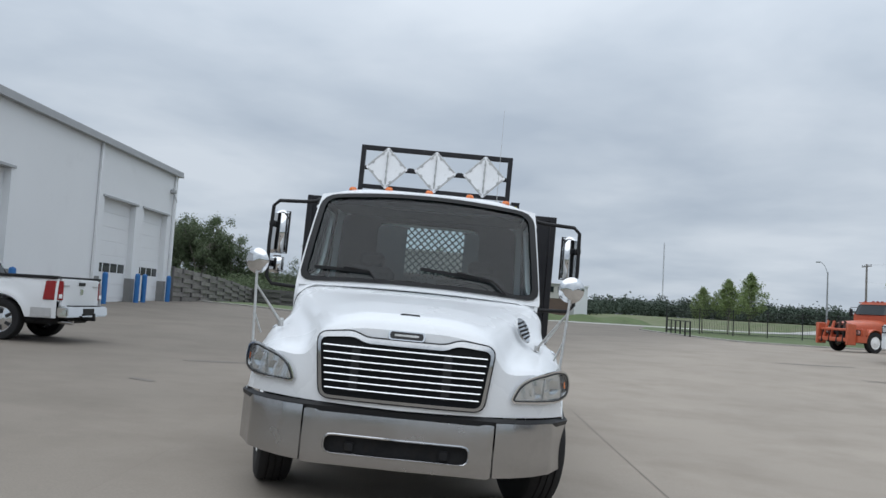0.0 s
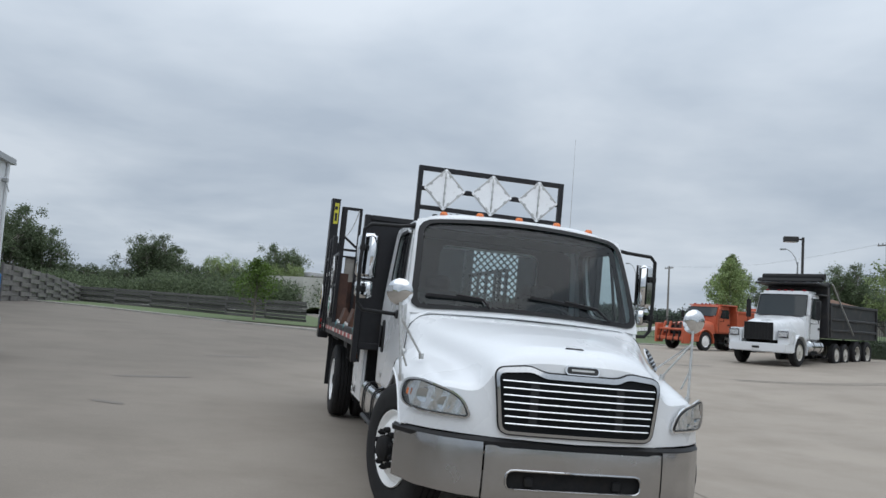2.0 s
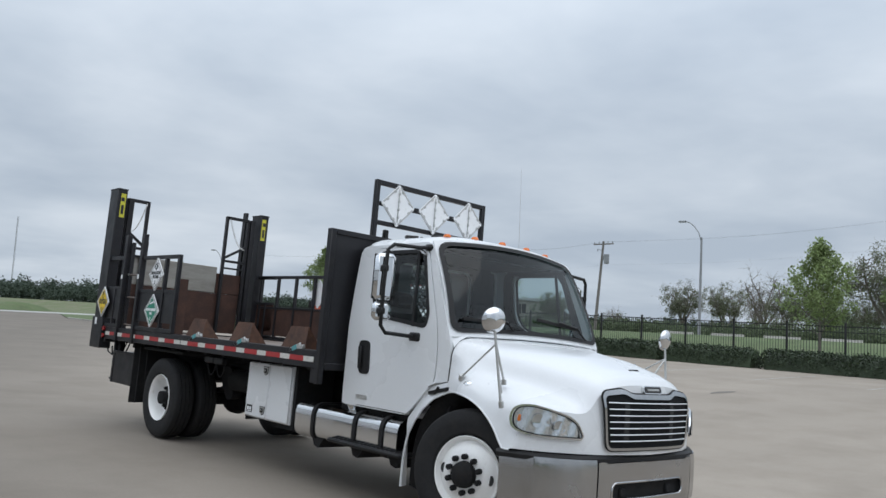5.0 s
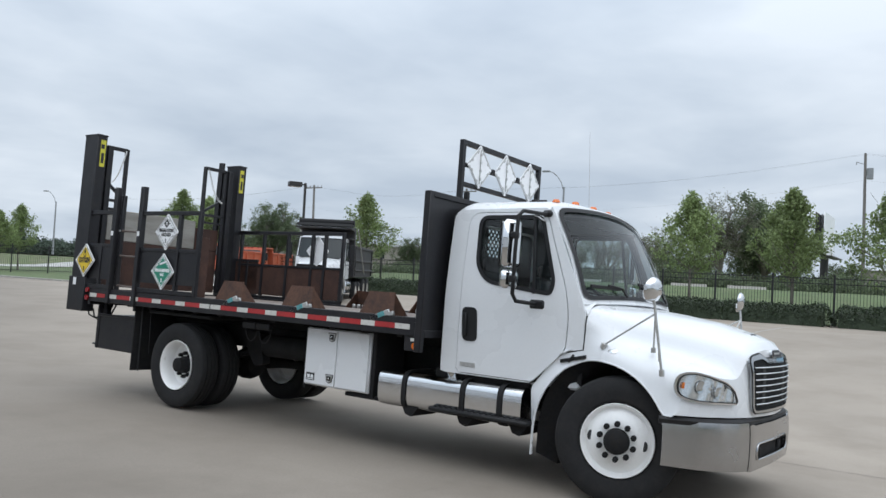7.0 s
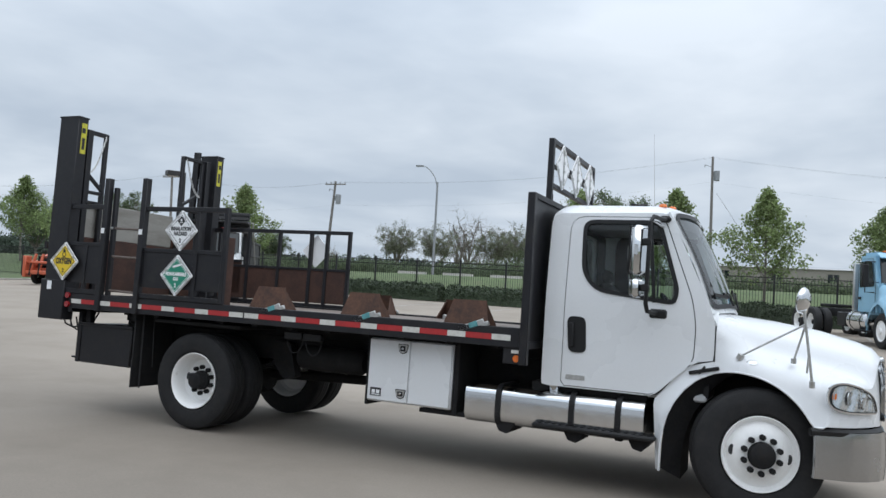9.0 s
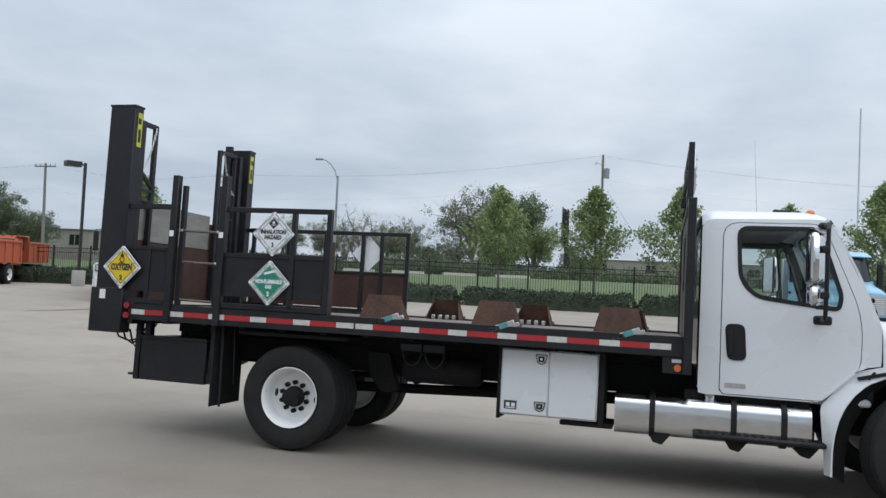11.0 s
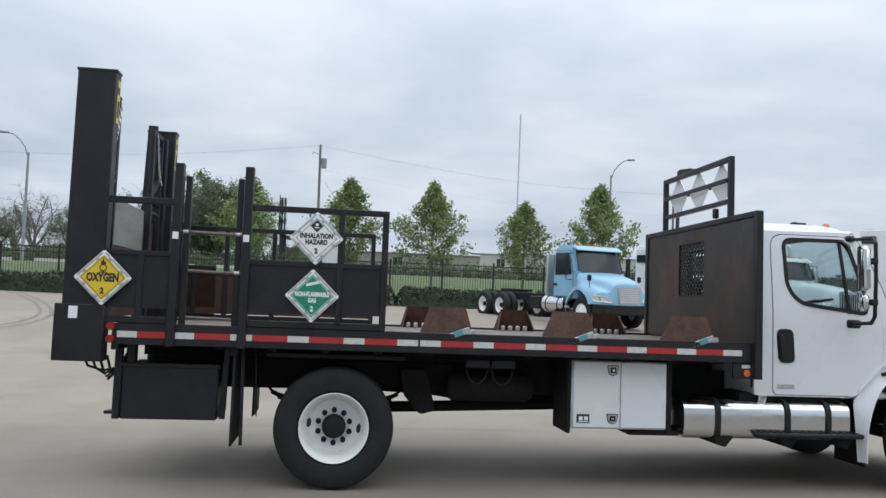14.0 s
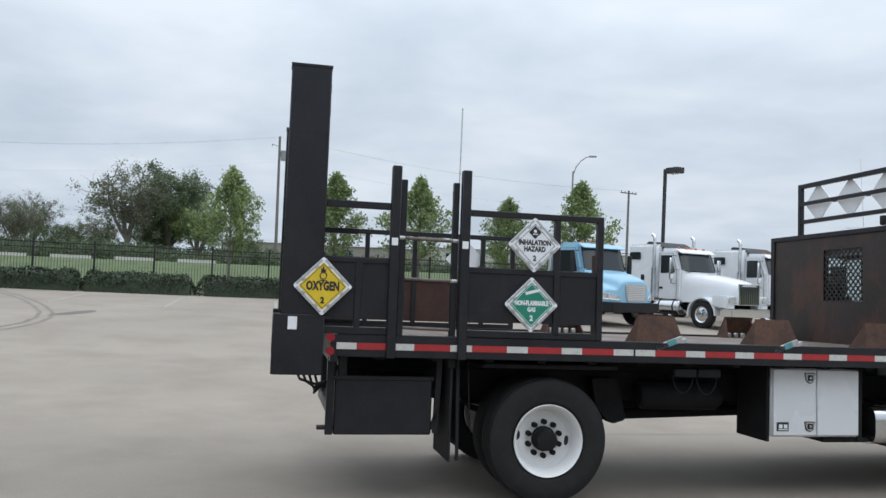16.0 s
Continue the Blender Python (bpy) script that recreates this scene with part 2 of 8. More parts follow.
class Geo:
    """Gathers the vertices and faces of one mesh."""

    def __init__(self):
        self.v, self.f = [], []

    def add(self, verts, faces):
        k = len(self.v)
        self.v.extend(tuple(map(float, p)) for p in verts)
        self.f.extend(tuple(i + k for i in fc) for fc in faces)
        return self

    def box(self, x0, x1, y0, y1, z0, z1, b=0.0, turn=None):
        c = Vector(((x0 + x1) / 2, (y0 + y1) / 2, (z0 + z1) / 2))
        e = (abs(x1 - x0) / 2, abs(y1 - y0) / 2, abs(z1 - z0) / 2)
        b = min(b, min(e) * 0.8)
        out, ids = [], {}
        for sx in (-1, 1):
            for sy in (-1, 1):
                for sz in (-1, 1):
                    s = (sx, sy, sz)
                    for k in range(3 if b else 1):
                        ids[s, k] = len(out)
                        p = Vector([s[a] * (e[a] - (b if b and a != k else 0)) for a in range(3)])
                        out.append(c + (turn @ p if turn else p))
        faces = []
        for a in range(3):
            o, q = [i for i in range(3) if i != a]
            for sa in (-1, 1):
                loop = []
                for so, sq in ((-1, -1), (1, -1), (1, 1), (-1, 1)):
                    s = [0, 0, 0]
                    s[a], s[o], s[q] = sa, so, sq
                    loop.append(ids[tuple(s), a if b else 0])
                faces.append(loop)
            if b:
                for so in (-1, 1):
                    for sq in (-1, 1):
                        s, r = [0, 0, 0], [0, 0, 0]
                        s[a], s[o], s[q] = -1, so, sq
                        r[a], r[o], r[q] = 1, so, sq
                        s, r = tuple(s), tuple(r)
                        faces.append([ids[s, o], ids[r, o], ids[r, q], ids[s, q]])
        if b:
            for s in {k[0] for k in ids}:
                faces.append([ids[s, 0], ids[s, 1], ids[s, 2]])
        return self.add(out, faces)

    def bar(self, p, q, w, h, up=(0, 0, 1), b=0.004):
        """A straight rectangular tube from p to q, w across and h along up."""
        p, q = Vector(p), Vector(q)
        d = (q - p).normalized()
        u = Vector(up)
        if abs(d.dot(u)) > 0.98:
            u = Vector((1, 0, 0)) if abs(d.x) < 0.9 else Vector((0, 1, 0))
        s = d.cross(u).normalized()
        u = s.cross(d)
        turn = Matrix((s, d, u)).transposed()
        c, n = (p + q) / 2, (q - p).length / 2
        return self.box(c.x - w / 2, c.x + w / 2, c.y - n, c.y + n, c.z - h / 2, c.z + h / 2, b, turn)

    def cyl(self, p, q, r, n=14, r2=None, caps=True):
        p, q = Vector(p), Vector(q)
        d = (q - p).normalized()
        a = d.orthogonal().normalized()
        b = d.cross(a)
        r2 = r if r2 is None else r2
        vs = [c + (a * math.cos(t) + b * math.sin(t)) * k for c, k in ((p, r), (q, r2)) for t in [2 * math.pi * i / n for i in range(n)]]
        fs = [[i, (i + 1) % n, n + (i + 1) % n, n + i] for i in range(n)]
        if caps:
            fs += [list(range(n - 1, -1, -1)), list(range(n, 2 * n))]
        return self.add(vs, fs)

    def tube(self, pts, r, n=8, closed=False):
        pts = [Vector(p) for p in pts]
        m = len(pts)
        rings, a = [], None
        for i, p in enumerate(pts):
            d = (pts[(i + 1) % m] - pts[i - 1]) if closed else pts[min(i + 1, m - 1)] - pts[max(i - 1, 0)]
            d.normalize()
            a = d.orthogonal().normalized() if a is None else (a - d * a.dot(d)).normalized()
            b = d.cross(a)
            rr = r[i] if isinstance(r, (list, tuple)) else r
            rings.append([p + (a * math.cos(t) + b * math.sin(t)) * rr for t in [2 * math.pi * k / n for k in range(n)]])
        fs = []
        for i in range(m if closed else m - 1):
            j = (i + 1) % m
            fs += [[i * n + k, i * n + (k + 1) % n, j * n + (k + 1) % n, j * n + k] for k in range(n)]
        if not closed:
            fs += [list(range(n - 1, -1, -1)), list(range((m - 1) * n, m * n))]
        return self.add([q for ring in rings for q in ring], fs)

    def lathe(self, prof, centre=(0, 0, 0), axis="x", n=40, closed=False):
        """Turns a profile of (radius, along) about an axis."""
        cx, cy, cz = centre
        vs = []
        for k in range(n):
            t = 2 * math.pi * k / n
            c, s = math.cos(t), math.sin(t)
            for r, a in prof:
                vs.append({"x": (cx + a, cy + r * c, cz + r * s), "y": (cx + r * c, cy + a, cz + r * s), "z": (cx + r * c, cy + r * s, cz + a)}[axis])
        m = len(prof)
        fs = []
        for k in range(n):
            j = (k + 1) % n
            for i in range(m if closed else m - 1):
                i2 = (i + 1) % m
                fs.append([k * m + i, j * m + i, j * m + i2, k * m + i2])
        return self.add(vs, fs)

    def prism(self, poly, axis, a, b):
        """A polygon (two coordinates in the order of the remaining axes) drawn out along an axis from a to b."""
        def place(p, q):
            return {"x": (q, p[0], p[1]), "y": (p[0], q, p[1]), "z": (p[0], p[1], q)}[axis]
        n = len(poly)
        return self.add([place(p, a) for p in poly] + [place(p, b) for p in poly], [list(range(n)), list(range(2 * n - 1, n - 1, -1))] + [[i, n + i, n + (i + 1) % n, (i + 1) % n] for i in range(n)])

    def grid(self, fn, nu, nv):
        vs = [fn(i / nu, j / nv) for i in range(nu + 1) for j in range(nv + 1)]
        w = nv + 1
        return self.add(vs, [[i * w + j, (i + 1) * w + j, (i + 1) * w + j + 1, i * w + j + 1] for i in range(nu) for j in range(nv)])

    def ring(self, outer, inner, fn, k=4):
        """The band between two closed outlines of equal count, laid on a surface by fn(a, b)."""
        n = len(outer)
        vs = [fn(o[0] + (p[0] - o[0]) * t / k, o[1] + (p[1] - o[1]) * t / k) for t in range(k + 1) for o, p in zip(outer, inner)]
        return self.add(vs, [[t * n + i, t * n + (i + 1) % n, (t + 1) * n + (i + 1) % n, (t + 1) * n + i] for t in range(k) for i in range(n)])

    def patch(self, outline, fn, k=5):
        """The area inside a closed outline, laid on a surface by fn(a, b)."""
        n = len(outline)
        ca, cb = sum(p[0] for p in outline) / n, sum(p[1] for p in outline) / n
        self.ring(outline, [(ca + (p[0] - ca) * 0.12, cb + (p[1] - cb) * 0.12) for p in outline], fn, k)
        last = len(self.v) - n
        self.v.append(tuple(map(float, fn(ca, cb))))
        self.f += [(last + i, last + (i + 1) % n, len(self.v) - 1) for i in range(n)]
        return self

    def mesh(self, name, material, smooth=38, thick=0.0, fix=True):
        me = bpy.data.meshes.new(name)
        me.from_pydata(self.v, [], self.f)
        if fix or thick:
            bm = bmesh.new()
            bm.from_mesh(me)
            bmesh.ops.recalc_face_normals(bm, faces=bm.faces)
            if thick:
                # a second skin, set inward towards the thing's middle, joined along the rims
                bm.normal_update()
                old, faces = list(bm.verts), list(bm.faces)
                rims = [e for e in bm.edges if e.is_boundary]
                turn = sum(v.normal.dot(Vector((0, 1.2, 1.4)) - v.co) for v in old)
                step = thick if turn > 0 else -thick
                twin = {v: bm.verts.new(v.co + v.normal * step) for v in old}
                for f in faces:
                    bm.faces.new([twin[v] for v in reversed(f.verts)])
                for e in rims:
                    a, b = e.verts
                    bm.faces.new((a, b, twin[b], twin[a]))
                bmesh.ops.recalc_face_normals(bm, faces=bm.faces)
            bm.to_mesh(me)
            bm.free()
        if smooth:
            me.polygons.foreach_set("use_smooth", [True] * len(me.polygons))
            me.set_sharp_from_angle(angle=radians(smooth))
        me.materials.append(material)
        return me


def part(name, geo, material, parent, label="", smooth=38, thick=0.0, at=None):
    """Links a mesh as one object under a thing or a part."""
    me = geo if isinstance(geo, bpy.types.Mesh) else geo.mesh(name, material, smooth, thick)
    ob = new(name, me)
    ob.parent = parent
    if at is not None:
        ob.matrix_basis = at
    if label:
        tagged(ob, label)
    return ob


def thing(name, label, category, at, group="", kind=""):
    """An empty at the base of a thing, which parents its parts."""
    ob = new(name)
    ob.matrix_basis = at
    return tagged(ob, label, category, group, kind)


def solo(name, geo, material, label, category="", group="", kind="", smooth=38, at=None, thick=0.0):
    """A thing that is one mesh."""
    ob = new(name, geo if isinstance(geo, bpy.types.Mesh) else geo.mesh(name, material, smooth, thick))
    if at is not None:
        ob.matrix_basis = at
    return tagged(ob, label, category, group, kind)


def resample(poly, n, closed=True):
    """n points evenly along an outline."""
    p = [Vector((*q, 0)) for q in poly] + ([Vector((*poly[0], 0))] if closed else [])
    length = [0.0]
    for a, b in zip(p, p[1:]):
        length.append(length[-1] + (b - a).length)
    out, k = [], 0
    for i in range(n):
        d = length[-1] * i / (n if closed else n - 1)
        while k < len(p) - 2 and length[k + 1] < d:
            k += 1
        t = (d - length[k]) / max(length[k + 1] - length[k], 1e-9)
        q = p[k].lerp(p[k + 1], min(t, 1.0))
        out.append((q.x, q.y))
    return out


def rounded(poly, r, n=5):
    """A polygon with its corners rounded; r is one radius or one per corner."""
    out, m = [], len(poly)
    for i in range(m):
        p, a, b = Vector(poly[i]), Vector(poly[i - 1]), Vector(poly[(i + 1) % m])
        rr = r[i] if isinstance(r, (list, tuple)) else r
        da, db = (a - p), (b - p)
        k = min(rr, da.length * 0.49, db.length * 0.49)
        s, e = p + da.normalized() * k, p + db.normalized() * k
        for t in range(n + 1):
            t /= n
            q = s * (1 - t) ** 2 + p * 2 * t * (1 - t) + e * t * t
            out.append((q.x, q.y))
    return out


def aligned(poly, n, ref):
    """n points along an outline, begun at the point in the direction of ref from its middle."""
    pts = resample(poly, n * 4)
    ca, cb = sum(p[0] for p in pts) / len(pts), sum(p[1] for p in pts) / len(pts)
    k = min(range(len(pts)), key=lambda i: abs(math.remainder(math.atan2(pts[i][1] - cb, pts[i][0] - ca) - ref, 2 * math.pi)))
    area = sum(a[0] * b[1] - b[0] * a[1] for a, b in zip(pts, pts[1:] + pts[:1]))
    pts = pts[k:] + pts[:k]
    if area < 0:
        pts = [pts[0]] + pts[:0:-1]
    return pts[::4]


def curve(keys, x):
    """Piecewise linear value from (x, y) keys."""
    return float(np.interp(x, [k[0] for k in keys], [k[1] for k in keys]))


def writing(name, text, size, material, parent, at, depth=0.002, squeeze=1.0):
    """Raised letters turned into a mesh part."""
    cu = bpy.data.curves.new(name, "FONT")
    cu.offset = size * 0.05
    cu.body, cu.size, cu.align_x, cu.align_y, cu.extrude, cu.resolution_u = text, size, "CENTER", "CENTER", depth, 2
    tmp = bpy.data.objects.new(name, cu)
    me = bpy.data.meshes.new_from_object(tmp)
    bpy.data.objects.remove(tmp)
    me.transform(Matrix.Diagonal((squeeze, 1, 1, 1)))
    me.materials.clear()
    me.materials.append(material)
    return part(name, me, material, parent, at=at)

# ---- ground ----
LEVELS = [(0, 0, 0.07), (0, 8, 0.07), (-8, 0, 0.37), (-8, 8, 0.37), (4, 0, -0.07), (4, 8, -0.07), (-9.2, 12, 0.40), (-14.85, 36, 0.92), (0.4, 43, 0.5), (22, 34, 0.48), (17, 20, 0.52), (23, 23.5, 0.7), (18, -2.3, 0.52), (19.3, -7.2, 0.42), (0, -8, 0.07), (27.5, 5, 0.62), (27.5, 18, 0.66), (30, -20, 0.6)]
LV = np.array(LEVELS, float)


def _plate():
    n = len(LV)
    d = np.hypot(LV[:, None, 0] - LV[None, :, 0], LV[:, None, 1] - LV[None, :, 1])
    a = np.zeros((n + 3, n + 3))
    a[:n, :n] = np.where(d > 0, d * d * np.log(d + 1e-9), 0) + np.eye(n) * 2
    a[:n, n] = a[n, :n] = 1
    a[:n, n + 1:], a[n + 1:, :n] = LV[:, :2], LV[:, :2].T
    return np.linalg.solve(a, np.r_[LV[:, 2], 0, 0, 0])


PLATE = _plate()


def level(x, y):
    """The lot's height: graded concrete that falls to a drain line and rises again; level far out."""
    d = np.hypot(LV[:, 0] - x, LV[:, 1] - y)
    n = len(LV)
    z = float((PLATE[:n] * np.where(d > 0, d * d * np.log(d + 1e-9), 0)).sum() + PLATE[n] + PLATE[n + 1] * x + PLATE[n + 2] * y)
    far = min(1.0, max(0.0, (math.hypot(x - 6, y - 12) - 38) / 30))
    z = min(max(z, -0.2), 1.2)
    t = min(1.0, max(0.0, (x - 32) / 14))
    return z * (1 - far * far * (3 - 2 * far)) + (0.6 if x > -30 else 1.0) * far * far * (3 - 2 * far) + 0.7 * t * t * (3 - 2 * t) + 0.55 * math.exp(-((x - 46) / 5.5) ** 2)


CONCRETE = mat("pale_concrete", (0.250, 0.217, 0.181), 0.88, spec=0.35, var=0.13, scale=0.35, fine=55, bump=0.12, stain=(0.203, 0.174, 0.143), stain_at=(0.45, 0.75), ob_rand=0.03)
JOINT = mat("joint_filler", (0.225, 0.196, 0.164), 0.9, var=0.2, scale=3)
GRASS = mat("lawn_grass", (0.085, 0.122, 0.045), 0.9, var=0.3, scale=0.8, fine=30, bump=0.4, stain=(0.125, 0.14, 0.068), stain_at=(0.48, 0.72))
# uneven daylight over the yard is put into the base colour: darker west and north
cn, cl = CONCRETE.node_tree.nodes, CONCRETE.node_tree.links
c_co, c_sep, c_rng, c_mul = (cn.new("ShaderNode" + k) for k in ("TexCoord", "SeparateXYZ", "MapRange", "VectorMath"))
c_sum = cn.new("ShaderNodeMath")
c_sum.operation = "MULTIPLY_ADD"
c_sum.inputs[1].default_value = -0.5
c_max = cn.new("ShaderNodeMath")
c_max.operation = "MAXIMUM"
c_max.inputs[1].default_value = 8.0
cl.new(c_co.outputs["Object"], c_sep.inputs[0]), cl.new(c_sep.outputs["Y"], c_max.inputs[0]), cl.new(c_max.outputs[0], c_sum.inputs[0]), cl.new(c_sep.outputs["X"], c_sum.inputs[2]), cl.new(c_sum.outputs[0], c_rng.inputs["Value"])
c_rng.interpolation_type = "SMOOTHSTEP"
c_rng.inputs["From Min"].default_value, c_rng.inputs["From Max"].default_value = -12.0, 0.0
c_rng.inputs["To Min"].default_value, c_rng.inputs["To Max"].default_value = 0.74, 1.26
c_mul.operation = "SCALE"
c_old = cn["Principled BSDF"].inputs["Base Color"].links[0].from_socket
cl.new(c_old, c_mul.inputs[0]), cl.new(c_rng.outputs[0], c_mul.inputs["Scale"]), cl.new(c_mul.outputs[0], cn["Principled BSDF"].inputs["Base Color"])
ROAD = mat("pale_road", (0.44, 0.43, 0.41), 0.85, var=0.08, scale=0.5)
DIRT = mat("tan_dry_ground", (0.15, 0.15, 0.085), 0.95, var=0.25, scale=0.3, stain=(0.09, 0.13, 0.04), stain_at=(0.42, 0.6))


def sheet(x0, x1, y0, y1, nx, ny, lift):
    return Geo().grid(lambda u, v: (x0 + (x1 - x0) * u, y0 + (y1 - y0) * v, level(x0 + (x1 - x0) * u, y0 + (y1 - y0) * v) + lift), nx, ny)


edges = [-2600, -1200, -500, -220, -120] + [-80 + 4 * k for k in range(53)] + [180, 280, 520, 1200, 2600]
g = Geo()
g.add([(x, y, level(x, y) - 0.05) for x in edges for y in edges], [[i * len(edges) + j, (i + 1) * len(edges) + j, (i + 1) * len(edges) + j + 1, i * len(edges) + j + 1] for i in range(len(edges) - 1) for j in range(len(edges) - 1)])
ground = solo("ground", g, DIRT, "flat dry grassland that reaches the horizon", "ground", kind="structure")


def inside(poly, x, y):
    c = False
    for (ax, ay), (bx, by) in zip(poly, poly[1:] + poly[:1]):
        if (ay > y) != (by > y) and x < (bx - ax) * (y - ay) / (by - ay) + ax:
            c = not c
    return c

# ---- the white flatbed truck ----
truck = thing("flatbed_truck", "white conventional-cab flatbed truck with black steel racks, parked on concrete", "truck", pose(0.08, 0, 0.07, 0, 2.1, 0))


def side_x(y, z):
    """Half the cab's width: the sides lean in above the waist."""
    return 1.08 - 0.012 * max(0.0, (1.1 - z)) - 0.085 * max(0.0, (z - 1.62) / 0.85) ** 1.25 - 0.012 * max(0.0, (0.75 - y) / 0.4) ** 2


CAB_SIDE = rounded([(1.89, 0.88), (1.89, 2.455), (0.83, 2.475), (0.44, 1.64), (0.41, 1.53), (0.41, 1.22), (0.60, 1.20), (0.90, 0.88)], [0.03, 0.10, 0.10, 0.05, 0.03, 0.02, 0.02, 0.03])
DOOR = rounded([(1.705, 0.895), (1.705, 2.425), (0.875, 2.43), (0.60, 1.72), (0.565, 1.50), (0.575, 1.20), (0.885, 0.895)], [0.03, 0.13, 0.09, 0.10, 0.08, 0.06, 0.05])
DOOR_WIN = rounded([(1.56, 1.91), (1.58, 2.385), (0.91, 2.39), (0.725, 1.80), (0.75, 1.68), (1.43, 1.76)], [0.13, 0.09, 0.07, 0.05, 0.04, 0.10])


def grown(poly, d):
    """An outline pushed outward by d."""
    n = len(poly)
    area = sum(a[0] * b[1] - b[0] * a[1] for a, b in zip(poly, poly[1:] + poly[:1]))
    s = 1 if area > 0 else -1
    out = []
    for i in range(n):
        t = Vector(poly[(i + 1) % n]) - Vector(poly[i - 1])
        t = t.normalized() if t.length > 1e-6 else Vector((1, 0))
        out.append((poly[i][0] + s * t.y * d, poly[i][1] - s * t.x * d))
    return out


def ws_bottom(u):
    return Vector((0.012 + 1.045 * u, 0.34 + 0.10 * u * u, 1.675 - 0.035 * u * u))


def ws_top(u):
    return Vector((0.012 + 0.975 * u, 0.74 + 0.09 * u * u, 2.545 - 0.06 * u * u))


def ws(a, b, off=0.0):
    """The windscreen's surface: a from -1 to 1 across, b from 0 to 1 up."""
    p = ws_bottom(a).lerp(ws_top(a), b)
    p.y -= 0.035 * math.sin(math.pi * min(max(b, 0), 1)) + off
    p.z += off * 0.4
    return p


# cab shell: two sides, roof, front frame, back wall
cab = part("cab_shell", Geo().box(-0.99, 0.99, 0.46, 1.86, 0.86, 0.93, 0.02), WHITE, truck, "white painted steel cab shell")
REF = math.pi * 0.75
for s in (-1, 1):
    g = Geo()
    n = 96
    g.ring(aligned(CAB_SIDE, n, REF), aligned(grown(resample(DOOR, 96), 0.006), n, REF), lambda a, b: (s * side_x(a, b), a, b), 3)
    part("side_panel", g, WHITE, cab, thick=0.03)
    g = Geo().ring(aligned(grown(resample(DOOR, 96), 0.02), n, REF), aligned(grown(resample(DOOR, 96), -0.05), n, REF), lambda a, b: (s * (side_x(a, b) - 0.035), a, b), 2)
    part("door_seal", g, PLASTIC, cab, thick=0.01)
    door = part("door", Geo().ring(aligned(grown(resample(DOOR, 96), -0.002), n, REF), aligned(DOOR_WIN, n, REF), lambda a, b: (s * (side_x(a, b) + 0.006), a, b), 5), WHITE, truck, "white cab door with a black pull handle", thick=0.035)
    part("window_seal", Geo().ring(aligned(grown(resample(DOOR_WIN, 96), 0.014), n, REF), aligned(grown(resample(DOOR_WIN, 96), -0.022), n, REF), lambda a, b: (s * (side_x(a, b) + 0.012), a, b), 2), PLASTIC, door, thick=0.012)
    pane = part("window_pane", Geo().patch(aligned(DOOR_WIN, n, REF), lambda a, b: (s * (side_x(a, b) - 0.008), a, b), 4), SIDEGLASS, door)
    pane.visible_shadow = False
    part("quarter_bar", Geo().bar((s * (side_x(0.99, 2.37) + 0.004), 0.99, 2.37), (s * (side_x(0.86, 1.69) + 0.004), 0.92, 1.68), 0.03, 0.022), PLASTIC, door)
    part("door_trim", Geo().ring(aligned(grown(resample(DOOR, 96), -0.03), n, REF), aligned(grown(resample(DOOR_WIN, 96), 0.012), n, REF), lambda a, b: (s * (side_x(a, b) - 0.05), a, b), 4), SEAT, door)
    hx = s * (side_x(1.5, 1.35) + 0.008)
    part("handle_recess", Geo().prism(rounded([(1.650, 1.195), (1.675, 1.515), (1.508, 1.515), (1.488, 1.195)], 0.06), "x", hx - s * 0.01, hx + s * 0.008), PLASTIC, door, "black plastic door handle")
    part("handle_grip", Geo().bar((hx + s * 0.022, 1.62, 1.24), (hx + s * 0.022, 1.635, 1.46), 0.05, 0.02, (s, 0, 0), 0.008), PLASTIC, door)
    part("badge", Geo().box(hx - 0.002 * s, hx + 0.004 * s, 1.49, 1.66, 0.955, 0.995, 0.002), STRAP, door, "small grey badge")


def roof_at(u, v):
    """The roof: u from 0 to 1 across, v from the screen's top to the back."""
    x = -1 + 2 * u
    y = 0.74 + 0.09 * x * x + (1.89 - 0.74 - 0.09 * x * x) * v
    e = abs(x) ** 5
    rise = 0.135 * (1 - abs(x) ** 4.5) ** 0.6
    k = min(1.0, v / 0.2)
    top = 2.455 + rise
    front = 2.545 - 0.06 * x * x
    back = max(0.0, (v - 0.88) / 0.12)
    z = front + (top - front) * (1 - (1 - k) ** 2.2) - 0.05 * back * back - e * 0.01
    return (0.006 + x * (0.975 + 0.02 * min(v * 4, 1)), y, z)


part("roof", Geo().grid(roof_at, 30, 20), WHITE, cab, thick=0.02)
sq = [(-1.033, -0.03), (1.033, -0.03), (1.03, 1.01), (-1.03, 1.01)]
opening = rounded([(-1.005, 0.03), (1.005, 0.03), (0.995, 0.965), (-0.995, 0.965)], [0.10, 0.10, 0.12, 0.12], 8)
part("screen_frame", Geo().ring(aligned(rounded(sq, 0.02), 96, REF), aligned(opening, 96, REF), lambda a, b: ws(a, b), 3), WHITE, cab, thick=0.02)
screen = part("windscreen", Geo().grid(lambda u, v: ws(-1.01 + 2.02 * u, 0.02 + 0.95 * v, -0.006), 24, 12), GLASS, truck, "raked one-piece windscreen")
screen.visible_shadow = False
inner = [(p[0] * 0.965, 0.5 + (p[1] - 0.5) * 0.95) for p in aligned(opening, 96, REF)]
part("screen_seal", Geo().ring(aligned(grown(opening, 0.02), 96, REF), inner, lambda a, b: ws(a, b, 0.012), 2), PLASTIC, screen)
